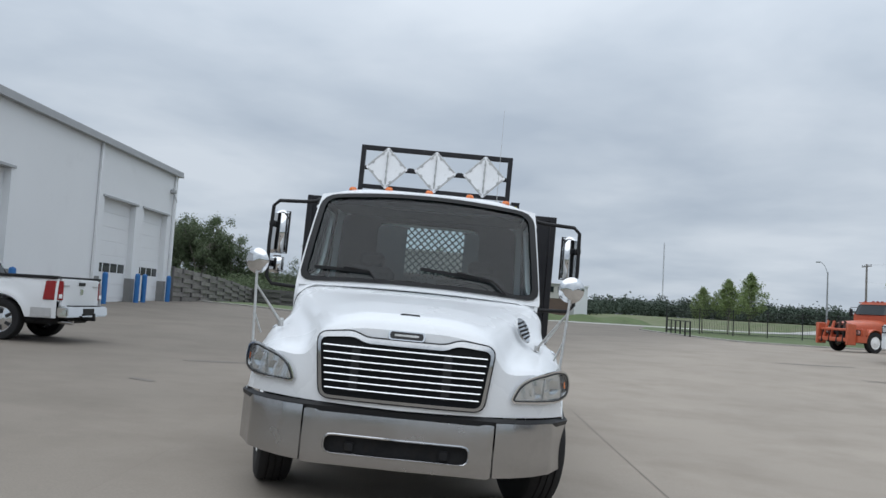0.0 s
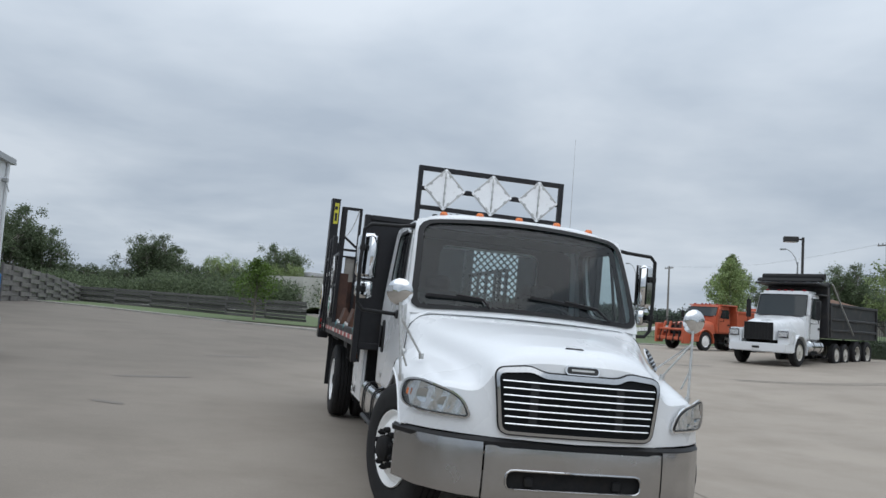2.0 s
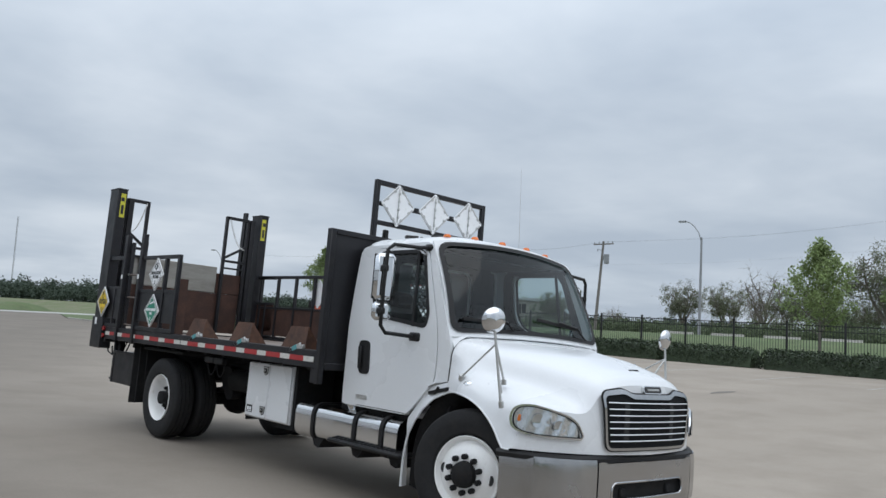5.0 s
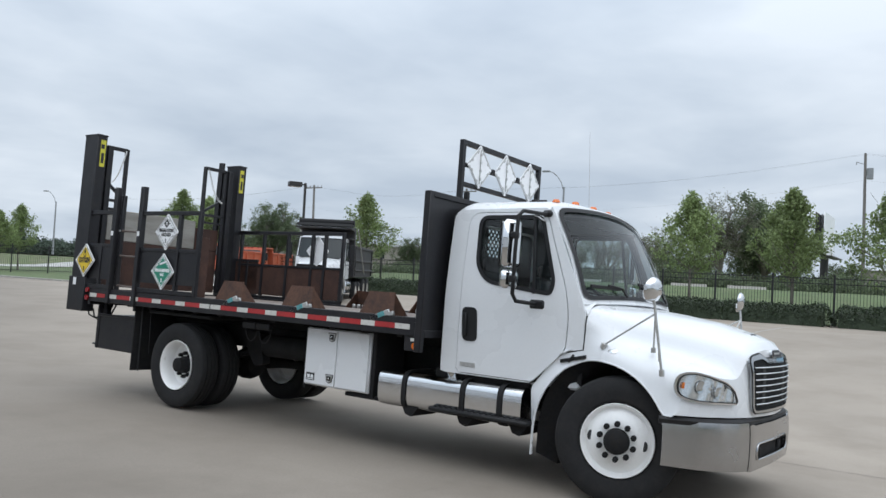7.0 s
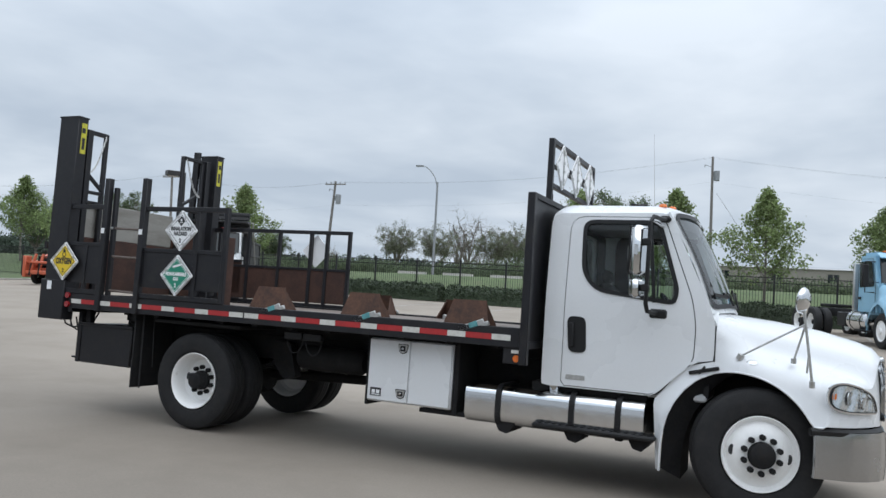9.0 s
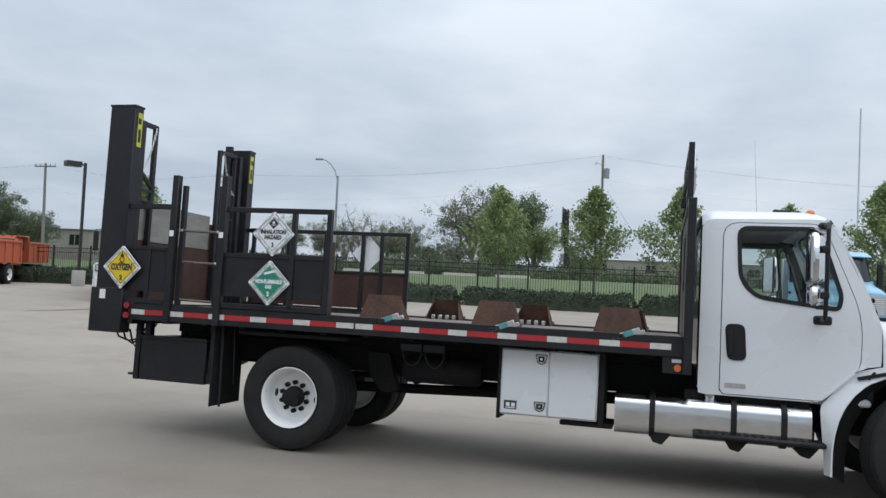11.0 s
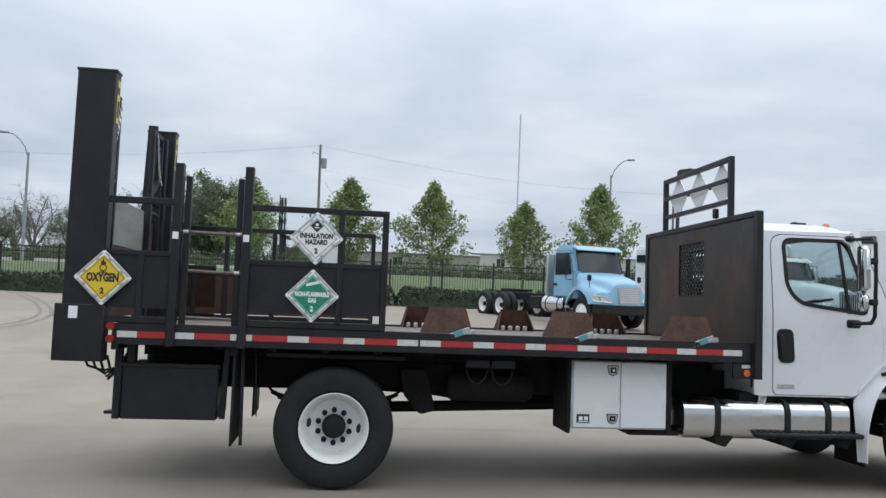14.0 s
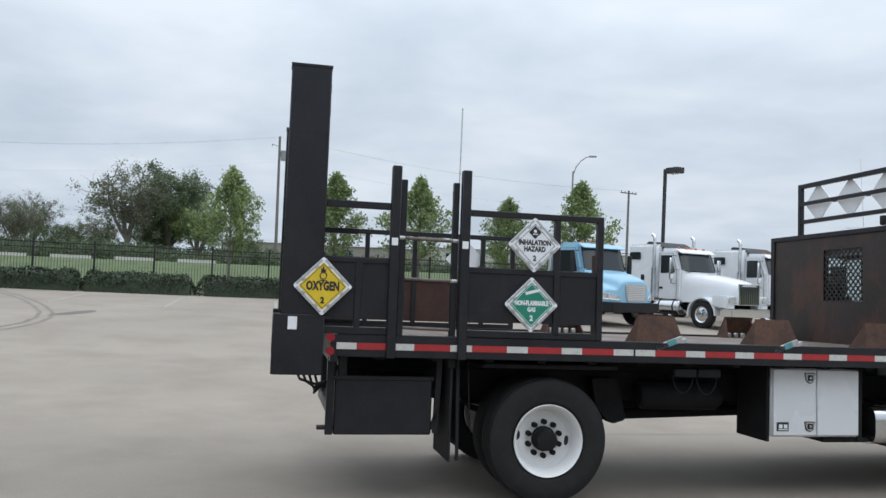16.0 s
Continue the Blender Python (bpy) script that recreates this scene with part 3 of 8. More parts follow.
# back wall with its window
rear_out = rounded([(-1.05, 0.88), (1.05, 0.88), (0.985, 2.44), (-0.985, 2.44)], 0.08)
rear_in = rounded([(-0.55, 1.72), (0.55, 1.72), (0.55, 2.34), (-0.55, 2.34)], 0.08)
part("back_wall", Geo().ring(aligned(rear_out, 80, REF), aligned(rear_in, 80, REF), lambda a, b: (a, 1.875, b), 3), WHITE, cab, thick=0.03)
rw = part("rear_window", Geo().patch(aligned(rear_in, 80, REF), lambda a, b: (a, 1.868, b), 3), SIDEGLASS, truck)
rw.visible_shadow = False
part("firewall", Geo().box(-0.98, 0.98, 0.45, 0.49, 0.90, 1.63), PLASTIC, cab)
def cowl_at(x, v):
    """The shelf between the hood's rear edge and the windscreen's foot."""
    low = curve([(0, 1.657), (0.5, 1.652), (0.90, 1.627), (0.98, 1.585), (1.045, 1.52)], abs(x))
    return (x, 0.395 + (-0.015 + 0.10 * x * x) * v, low + (1.682 - 0.035 * x * x - low) * v ** 0.7)


part("cowl_panel", Geo().grid(lambda u, v: cowl_at(-0.75 + 1.5 * u, v), 14, 3), PLASTIC, cab, "black cowl panel below the windscreen", thick=0.02)
for s in (-1, 1):
    part("cowl_corner", Geo().grid(lambda u, v: cowl_at(s * (0.752 + 0.293 * u), v), 8, 6), WHITE, cab, thick=0.02)
part("rear_corner_trim", Geo().bar((-1.04, 1.89, 0.95), (-0.985, 1.89, 2.40), 0.03, 0.02), PLASTIC, cab)
# inside of the cab
part("dashboard", Geo().prism(rounded([(0.52, 1.25), (0.50, 1.60), (0.72, 1.64), (0.93, 1.52), (0.95, 1.25)], 0.05), "x", -0.94, 0.94), SEAT, cab, "dark grey dashboard")
part("headliner", Geo().box(-0.92, 0.92, 1.0, 1.84, 2.42, 2.435), mat("grey_headliner", (0.06, 0.06, 0.062), 0.9), cab)
part("back_trim", Geo().ring(aligned(grown(resample(rear_out, 80), -0.02), 80, REF), aligned(grown(resample(rear_in, 80), 0.02), 80, REF), lambda a, b: (a * 0.95, 1.825, b), 3), SEAT, cab)
wheel_g = Geo().lathe([(0.22 + 0.017 * math.cos(a), 0.017 * math.sin(a)) for a in [2 * math.pi * k / 8 for k in range(8)]], axis="z", n=28, closed=True)
wheel_g.bar((-0.21, 0, 0), (0.21, 0, 0), 0.04, 0.015).bar((0, -0.21, 0), (0, 0, 0), 0.04, 0.015).cyl((0, 0, -0.3), (0, 0, 0.01), 0.035)
part("steering_wheel", wheel_g, SEAT, cab, at=pose(0.48, 0.98, 1.62, 55, 0, 0))
for sx in (-0.56, 0.58):
    g = Geo().box(sx - 0.27, sx + 0.27, 1.15, 1.68, 1.15, 1.33, 0.05)
    g.box(sx - 0.25, sx + 0.25, 1.62, 1.78, 1.30, 1.88, 0.06).box(sx - 0.13, sx + 0.13, 1.66, 1.76, 1.88, 2.03, 0.04)
    part("seat", g, SEAT, cab, "dark cloth high-back seat")
for way in (((-0.90, 0.15), (-0.62, 0.15), (-0.42, 0.12), (-0.36, 0.03)), ((0.0, 0.19), (0.35, 0.18), (0.62, 0.15), (0.74, 0.03))):
    line = [ws(a, b, 0.035) for a, b in way]
    wiper = part("wiper", Geo().tube([line[1].lerp(line[0], 0.1), *line[1:]], 0.011, 6), PLASTIC, truck, "black windscreen wiper")
    tip, back = ws(*way[0], 0.02), ws(*way[2], 0.02)
    part("wiper_blade", Geo().bar(tip, back, 0.02, 0.032), PLASTIC, wiper)
for x in (-0.72, -0.38, 0.0, 0.38, 0.72):
    p = roof_at(x / 2 / 0.97 + 0.5, 0.12)
    g = Geo().lathe([(0.038, 0), (0.037, 0.016), (0.026, 0.032), (0.0, 0.036)], (p[0], p[1] + 0.02, p[2] - 0.003), "z", 16)
    part("marker_lamp", g, AMBER, truck, "small amber roof marker lamp")
part("antenna", Geo().cyl((0.66, 1.25, 2.55), (0.66, 1.25, 2.62), 0.02).cyl((0.66, 1.25, 2.6), (0.66, 1.30, 3.55), 0.0032, 5, 0.0015), STRAP, truck, "thin grey whip antenna")
part("roof_horn", Geo().cyl((-0.62, 1.10, 2.585), (-0.62, 1.22, 2.585), 0.015).box(-0.66, -0.58, 1.20, 1.25, 2.565, 2.60, 0.008), PLASTIC, truck)

# ---- hood and fenders ----
FRONT = [(0, -0.885), (0.3, -0.875), (0.6, -0.835), (0.8, -0.76), (1.0, -0.64), (1.1, -0.54), (1.19, -0.42), (1.3, -0.3)]
SECTIONS = {
    0.0: [(0, 1.655), (0.5, 1.65), (0.90, 1.625), (1.035, 1.53), (1.06, 1.38), (1.075, 1.24), (1.095, 1.14)],
    0.3: [(0, 1.615), (0.45, 1.60), (0.80, 1.53), (0.95, 1.38), (1.07, 1.31), (1.155, 1.25), (1.185, 1.168)],
    0.6: [(0, 1.555), (0.4, 1.54), (0.68, 1.445), (0.81, 1.295), (1.0, 1.25), (1.135, 1.18), (1.185, 1.10)],
    0.85: [(0, 1.475), (0.36, 1.46), (0.60, 1.375), (0.745, 1.21), (0.96, 1.185), (1.115, 1.10), (1.185, 0.895)],
    0.95: [(0, 1.425), (0.35, 1.41), (0.585, 1.335), (0.73, 1.165), (0.955, 1.155), (1.105, 1.06), (1.182, 0.83)],
    1.0: [(0, 1.36), (0.34, 1.35), (0.58, 1.285), (0.72, 1.125), (0.95, 1.12), (1.095, 1.045), (1.18, 0.805)],
}
STATIONS = sorted(SECTIONS)


def catmull(p, t):
    i = min(int(t), len(p) - 2)
    a, b = p[i], p[i + 1]
    z, c = p[max(i - 1, 0)], p[min(i + 2, len(p) - 1)]
    f = t - i
    return tuple(0.5 * (2 * b0 * 0 + 2 * a0 + (b0 - z0) * f + (2 * z0 - 5 * a0 + 4 * b0 - c0) * f * f + (3 * a0 - z0 - 3 * b0 + c0) * f ** 3) for z0, a0, b0, c0 in zip(z, a, b, c))


def hood_at(u, v):
    """u from 0 at the middle to 1 at the wheel arch's edge, v from the cowl to the nose."""
    i = min(max(k for k in range(len(STATIONS)) if STATIONS[k] <= v + 1e-9), len(STATIONS) - 2)
    f = (v - STATIONS[i]) / (STATIONS[i + 1] - STATIONS[i])
    a, b = catmull(SECTIONS[STATIONS[i]], u * 6), catmull(SECTIONS[STATIONS[i + 1]], u * 6)
    x, z = a[0] + (b[0] - a[0]) * f, a[1] + (b[1] - a[1]) * f
    start = 0.40
    y = start + (curve(FRONT, x) - start) * (1 - (1 - v) ** 1.06)
    if u > 0.62:
        (xa, za), (xb, zb) = SECTIONS[STATIONS[i]][-1], SECTIONS[STATIONS[i + 1]][-1]
        ye = start + (curve(FRONT, xa + (xb - xa) * f) - start) * (1 - (1 - v) ** 1.06)
        round_z = max(0.805, 0.5 + 0.672 * math.sqrt(max(0.0, 1 - ((ye - 0.22) / 0.649) ** 2)))
        z += ((u - 0.62) / 0.38) ** 2 * (round_z - za - (zb - za) * f)
    return x, y, z


def face_at(u, w):
    """The front face under the nose: u as above up to the fender's corner, w from the top down."""
    x, y, z = hood_at(u, 1.0)
    low = 0.80 + 0.015 * (x / 1.1)
    return x, y - 0.035 * math.sin(math.pi * w * 0.6) * (1 - 0.6 * min(1, x / 1.1)), z + (low - z) * w


hood_geo = Geo()
for s in (1, -1):
    def flip(p):
        return (s * p[0], p[1], p[2])
    hood_geo.grid(lambda u, v: flip(hood_at(u, v)), 36, 40)
    hood_geo.grid(lambda u, v: flip(face_at(u, v)), 30, 12)
NOSE_FIT = Matrix.Translation((0.03, 0, -0.02)) @ Matrix.Diagonal((1.03, 1, 1, 1))
hood = part("hood", hood_geo, WHITE, truck, "white fibreglass hood with rounded integral fenders", smooth=60, at=NOSE_FIT)
REAR_EDGE = [(0.40, 1.24), (0.60, 1.19), (0.74, 1.05), (0.885, 0.87), (0.86, 0.58), (0.84, 0.30)]
ARCH_EDGE = [(0.40, 1.145), (0.53, 1.085), (0.63, 0.99), (0.705, 0.885), (0.755, 0.77), (0.785, 0.65), (0.80, 0.52), (0.803, 0.40), (0.803, 0.30)]
WELL = [(-0.42, 0.79), (-0.34, 0.84), (-0.22, 0.98), (-0.07, 1.12), (0.13, 1.17), (0.26, 1.17)] + ARCH_EDGE
LINER_Y = [(k / (len(WELL) - 1), p[0]) for k, p in enumerate(WELL)]
LINER_Z = [(k / (len(WELL) - 1), p[1]) for k, p in enumerate(WELL)]


def along(line, v):
    t = v * (len(line) - 1)
    i = min(int(t), len(line) - 2)
    return tuple(line[i][k] + (line[i + 1][k] - line[i][k]) * (t - i) for k in (0, 1))


def skirt_at(s, u, v):
    """The fender's tail behind the wheel: u from the cab side to the arch, v from the hood down."""
    (y0, z0), (y1, z1) = along(REAR_EDGE, v), along(ARCH_EDGE, v)
    return (s * (1.08 + (0.02 + 0.065 * min(1, v * 2)) * u ** 1.5), y0 + (y1 - y0) * u, z0 + (z1 - z0) * u)


for s in (-1, 1):
    skirt = Geo().grid(lambda u, v: skirt_at(s, u, v), 6, 24)
    part("fender_skirt", skirt, WHITE, hood, thick=0.012)
    lip = [(s * p[0], p[1], p[2]) for p in [hood_at(1.0, 1 - k / 24) for k in range(25)]] + [skirt_at(s, 1.0, k / 20) for k in range(1, 21)]
    part("arch_lip", Geo().tube(lip, 0.008, 6), WHITE, hood)
    liner = Geo().grid(lambda u, v: (s * (0.45 + 0.615 * u), curve(LINER_Y, v) - 0.15 * min(1, 5 - 5 * u) * curve([(0.3, 0), (0.6, 1)], v), curve(LINER_Z, v) + 0.006 - 0.09 * min(1, 5 - 5 * u) * curve([(0.3, 0), (0.5, 1)], v)), 10, 40)
    part("wheel_liner", liner, CHASSIS, hood)
    if s > 0:
        vent = part("side_vent", Geo().lathe([(0.0, 0.004), (0.075, 0.006), (0.088, 0.012), (0.095, 0.0)], axis="z", n=24), SMOKED, hood, "oval chrome side vent with slanted slats", at=Matrix.Translation((0.855, -0.20, 1.43)) @ Vector((0.62, -0.62, 0.5)).to_track_quat("Z", "Y").to_matrix().to_4x4() @ Matrix.Diagonal((0.72, 1.15, 1, 1)))
        for k in range(5):
            h = -0.056 + k * 0.028
            w = math.sqrt(max(0.0, 0.075 ** 2 - h * h))
            part("vent_slat", Geo().bar((-w, h - 0.012, 0.012), (w, h + 0.012, 0.012), 0.012, 0.010, (0, 0, 1)), PLASTIC, vent)
    part("turn_lamp", Geo().lathe([(0.0, 0.014), (0.035, 0.008), (0.045, 0.0)], axis="x", n=16), LAMPGREY, hood, at=pose(s * 1.13, 0.11, 1.262, 0, -56, 180 if s < 0 else 0) @ Matrix.Diagonal((1, 1, 0.75, 1)))
    # hood latch of black rubber
    part("hood_latch", Geo().bar((s * 1.095, 0.36, 1.19), (s * 1.10, 0.60, 1.13), 0.035, 0.03).bar((s * 1.115, 0.47, 1.195), (s * 1.115, 0.52, 1.13), 0.02, 0.02), PLASTIC, hood, "black rubber hood latch")
part("engine_block", Geo().box(-0.44, 0.44, -0.55, 0.84, 0.55, 1.22, 0.04), CHASSIS, truck)
part("hood_vent", Geo().prism(rounded([(-0.085, 0), (0.085, 0), (0.065, 0.028), (-0.065, 0.028)], 0.01), "y", -0.012, 0.02), PLASTIC, hood, at=pose(0, -0.715, 1.452, -20, 0, 0))
for s in (-1, 1):
    part("hood_seam", Geo().tube([(s * (p[0] + 0.001), p[1] + 0.004, p[2] + 0.001) for p in [hood_at(k / 40, 0.0) for k in range(16, 34)]], 0.005, 6), PLASTIC, hood)

# grille: chrome surround, bars, dark core
GR_OUT = rounded([(-0.57, 0.843), (0.57, 0.843), (0.625, 1.30), (0.37, 1.33), (0.28, 1.288), (-0.28, 1.288), (-0.37, 1.33), (-0.625, 1.30)], [0.07, 0.07, 0.07, 0.05, 0.05, 0.05, 0.05, 0.07])
GR_IN = rounded([(-0.549, 0.864), (0.549, 0.864), (0.600, 1.268), (0.36, 1.290), (0.275, 1.25), (-0.275, 1.25), (-0.36, 1.290), (-0.600, 1.268)], [0.05, 0.05, 0.05, 0.04, 0.04, 0.04, 0.04, 0.05])


def nose(a, b, off=0.0):
    return (a, curve(FRONT, abs(a)) - 0.045 + 0.03 * max(0.0, (b - 1.15) / 0.15) ** 2 - off, b)


part("grille_shadow_gap", Geo().ring(aligned(grown(resample(GR_OUT, 120), 0.010), 120, REF), aligned(grown(resample(GR_OUT, 120), -0.008), 120, REF), lambda a, b: nose(a, b, 0.003), 2), PLASTIC, truck, at=NOSE_FIT)
grille = part("grille", Geo().ring(aligned(GR_OUT, 120, REF), aligned(GR_IN, 120, REF), lambda a, b: nose(a, b, 0.012), 2), SMOKED, truck, "wide chrome-framed grille with horizontal bars", thick=0.03, at=NOSE_FIT)
part("radiator_core", Geo().patch(aligned(GR_IN, 120, REF), lambda a, b: nose(a, b, -0.004), 3), mat("dark_radiator", (0.007, 0.008, 0.009), 0.7, var=0.3, scale=3, fine=90, bump=0.3, spec=0.15), grille)
for k in range(7):
    z = 0.918 + k * 0.05
    half = curve([(0.885, 0.536), (1.245, 0.58)], z) - 0.004
    pts = [nose(half * (-1 + 2 * i / 14), z, 0.018) for i in range(15)]
    g = Geo()
    for p, q in zip(pts, pts[1:]):
        g.bar(p, q, 0.010, 0.006, (0, -0.85, 0.53), 0.0015)
    part("grille_bar", g, SLAT, grille)
for x in (-0.34, 0.30):
    part("grille_post", Geo().grid(lambda u, v: nose(x - 0.03 + 0.06 * u, 0.9 + 0.33 * v, -0.001), 2, 4), mat("dull_grille_post", (0.012, 0.013, 0.015), 0.5), grille)
emblem = part("emblem", Geo().prism(rounded([(-0.125, -0.033), (0.125, -0.033), (0.135, 0.0), (0.125, 0.035), (-0.125, 0.035), (-0.135, 0.0)], 0.03), "y", -0.01, 0.02), CHROME, truck, "chrome oval maker's emblem", at=pose(0.03, -0.905, 1.305, -14, 0, 0))
part("emblem_face", Geo().prism(rounded([(-0.113, -0.024), (0.113, -0.024), (0.122, 0.0), (0.113, 0.026), (-0.113, 0.026), (-0.122, 0.0)], 0.025), "y", -0.014, 0.0), INK, emblem)
part("emblem_bar", Geo().box(-0.088, 0.088, -0.018, -0.013, -0.008, 0.009, 0.003), STRAP, emblem)

# headlamps follow the curved corner
HL = rounded([(0.765, 0.935), (0.805, 1.03), (0.875, 1.085), (1.02, 1.13), (1.10, 1.152), (1.165, 1.138), (1.188, 1.06), (1.176, 0.975), (1.10, 0.945), (0.95, 0.937)], [0.012, 0.05, 0.05, 0.06, 0.05, 0.03, 0.04, 0.04, 0.05, 0.08])
for s in (-1, 1):
    def lamp(a, b, off):
        y = curve(FRONT, a) - 0.02 - 0.03 * max(0, (1.1 - b)) - off
        return (s * (a + off * 0.5), y, b)
    hl = part("headlamp", Geo().patch(aligned(HL, 60, REF), lambda a, b: lamp(a, b, 0.010 + 0.006 * math.sin(a * 62 + b * 14)), 14), LAMPGREY, truck, "large swept clear-lens headlamp", at=NOSE_FIT)
    part("headlamp_bezel", Geo().ring(aligned(grown(resample(HL, 60), 0.017), 60, REF), aligned(grown(resample(HL, 60), 0.004), 60, REF), lambda a, b: lamp(a, b, 0.022), 2), CHROME, hl, thick=0.015)
    part("headlamp_seal", Geo().ring(aligned(grown(resample(HL, 60), 0.004), 60, REF), aligned(grown(resample(HL, 60), -0.003), 60, REF), lambda a, b: lamp(a, b, 0.03), 2), PLASTIC, hl, thick=0.012)
    g = Geo()
    for a, b, r in ((0.93, 1.005, 0.05), (1.06, 1.045, 0.055)):
        c = Vector(lamp(a, b, 0.014))
        bowl = Geo().lathe([(r, 0.0), (r * 0.97, 0.003), (r * 0.6, -0.001), (r * 0.2, -0.002), (0.0, -0.002)], n=22, axis="z")
        part("reflector_bowl", bowl, CHROME, hl, at=look(c, c + Vector((s * 0.5, -1, 0))) @ pose(0, 0, 0, 180, 0, 0))
    part("reflector_rib", Geo().bar(lamp(0.99, 0.95, 0.02), lamp(0.99, 1.105, 0.02), 0.006, 0.01), CHROME, hl)
    part("side_reflector", Geo().patch(aligned(rounded([(1.152, 1.03), (1.148, 1.08), (1.158, 1.08), (1.164, 1.035)], 0.005), 24, REF), lambda a, b: lamp(a, b, 0.022), 2), AMBER, hl)
    lens = part("headlamp_lens", Geo().patch(aligned(HL, 60, REF), lambda a, b: lamp(a, b, 0.036), 4), LENS, hl)
    lens.visible_shadow = False

# bumper in three pieces
BUMP = [(0, -0.955), (0.62, -0.935), (0.8, -0.88), (0.95, -0.79), (1.08, -0.66), (1.17, -0.53), (1.205, -0.40)]


def bump_at(a, b):
    """a along the plan's half width (signed), b the height; the face bows a little."""
    s = 1 if a >= 0 else -1
    t = abs(a)
    x = t if t < 1.08 else curve([(1.08, 1.08), (1.35, 1.205)], t)
    y = curve(BUMP, t) if t < 1.08 else curve([(1.08, -0.66), (1.20, -0.54), (1.35, -0.40)], t)
    return (s * x, y + 0.012 * abs((b - 0.6) / 0.2) ** 3, b)


hole = rounded([(-0.50, 0.475), (0.50, 0.475), (0.50, 0.61), (-0.50, 0.61)], 0.055)
centre = rounded([(-0.655, 0.395), (0.655, 0.395), (0.655, 0.775), (0.58, 0.775), (0.56, 0.762), (-0.56, 0.762), (-0.58, 0.775), (-0.655, 0.775)], 0.008)
bumper = part("bumper", Geo().ring(aligned(centre, 120, REF), aligned(hole, 120, REF), bump_at, 5), BRUSHED, truck, "wide dull silver steel front bumper", thick=0.03, at=Matrix.Translation((0.03, 0.02, -0.035)) @ Matrix.Diagonal((1.035, 1, 1, 1)))
for s in (-1, 1):
    part("bumper_end", Geo().grid(lambda u, v: bump_at(s * (0.668 + 0.682 * u), 0.405 + 0.03 * u + (0.385 - 0.025 * u) * v), 26, 12), BRUSHED, bumper, thick=0.03)
    part("tow_hook", Geo().box(s * 0.29, s * 0.36, -0.925, -0.88, 0.49, 0.56, 0.01), CHASSIS, bumper)
part("intake_rim", Geo().tube([bump_at(*p) for p in aligned(hole, 60, REF)], 0.009, 6, True), BRUSHED, bumper)
part("air_intake", Geo().box(-0.54, 0.54, -0.90, -0.86, 0.43, 0.65), CHASSIS, bumper)
# a black tube stands in for the shade in the gap under the hood
gap_line = [bump_at(-1.33 + 2.66 * i / 40, 0.79) for i in range(41)]
part("bumper_gap_shade", Geo().tube([(p[0], p[1] + 0.05, p[2] - 0.004) for p in gap_line], 0.034, 6), PLASTIC, bumper)

# ---- wheels ----
TYRE = [(0.295, -0.095), (0.33, -0.13), (0.40, -0.142), (0.465, -0.138), (0.505, -0.12), (0.518, -0.10), (0.52, -0.062), (0.506, -0.058), (0.506, -0.048), (0.521, -0.044), (0.521, -0.006), (0.507, -0.004), (0.507, 0.004), (0.521, 0.006), (0.521, 0.044), (0.506, 0.048), (0.506, 0.058), (0.52, 0.062), (0.518, 0.10), (0.505, 0.12), (0.465, 0.138), (0.40, 0.142), (0.33, 0.13), (0.295, 0.095)]
tyre_me = Geo().lathe(TYRE, n=64, closed=True).mesh("tyre", RUBBER, 30)
DISC_F = [(0.305, -0.12), (0.30, -0.132), (0.29, -0.128), (0.278, -0.10), (0.262, -0.085), (0.245, -0.10), (0.19, -0.15), (0.12, -0.158), (0.0, -0.158)]
DISC_R = [(0.305, -0.12), (0.30, -0.132), (0.29, -0.126), (0.275, -0.095), (0.262, -0.06), (0.255, 0.03), (0.225, 0.055), (0.17, 0.03), (0.12, 0.028), (0.0, 0.028)]
BARREL = [(0.255, 0.03), (0.262, 0.08), (0.30, 0.12)]


def wheel(parent, x, y, side, front, z=0.52, k=1.0, mats=(WHITE_RIM, CHASSIS), turn=0.0, label="", inner=False):
    """A truck wheel whose face looks to the given side."""
    at = pose(x, y, z, 0, 0, (180 if side > 0 else 0) + turn) @ Matrix.Scale(k, 4)
    disc = DISC_F if front else DISC_R
    g = Geo().lathe(disc, n=40).lathe(BARREL, n=40)
    w = part("wheel", g, mats[0], parent, label or "white painted steel wheel with black tyre", at=at)
    part("tyre", tyre_me, RUBBER, w)
    if inner:
        return w
    fx = disc[-1][1]
    g = Geo().lathe([(0.0, fx - 0.075), (0.075, fx - 0.072), (0.10, fx - 0.055), (0.108, fx), (0.112, fx + 0.01)] if front else [(0.0, -0.12), (0.06, -0.118), (0.085, -0.105), (0.09, -0.02), (0.105, -0.01), (0.105, fx)], n=24)
    part("hub", g, mats[1], w, "black hub")
    nut = Geo().cyl((fx + 0.002, 0, 0), (fx - 0.04, 0, 0), 0.024, 8).cyl((fx - 0.04, 0, 0), (fx - 0.055, 0, 0), 0.013, 6).mesh("wheel_nut", mats[1])
    for i in range(10):
        t = 2 * math.pi * (i + 0.5) / 10
        part("wheel_nut", nut, mats[1], w, at=pose(0, 0.1425 * math.cos(t), 0.1425 * math.sin(t)))
    for t in (0.1, math.pi + 0.1):
        r, hx = 0.222, (-0.122 if front else 0.048)
        part("hand_hole", Geo().lathe([(0.0, -0.006), (0.03, -0.004), (0.034, 0.004)], n=14), INK, w, at=pose(hx, r * math.cos(t), r * math.sin(t)) @ pose(0, 0, 0, math.degrees(t), 0, 0) @ Matrix.Diagonal((1, 0.75, 1.25, 1)))
    return w


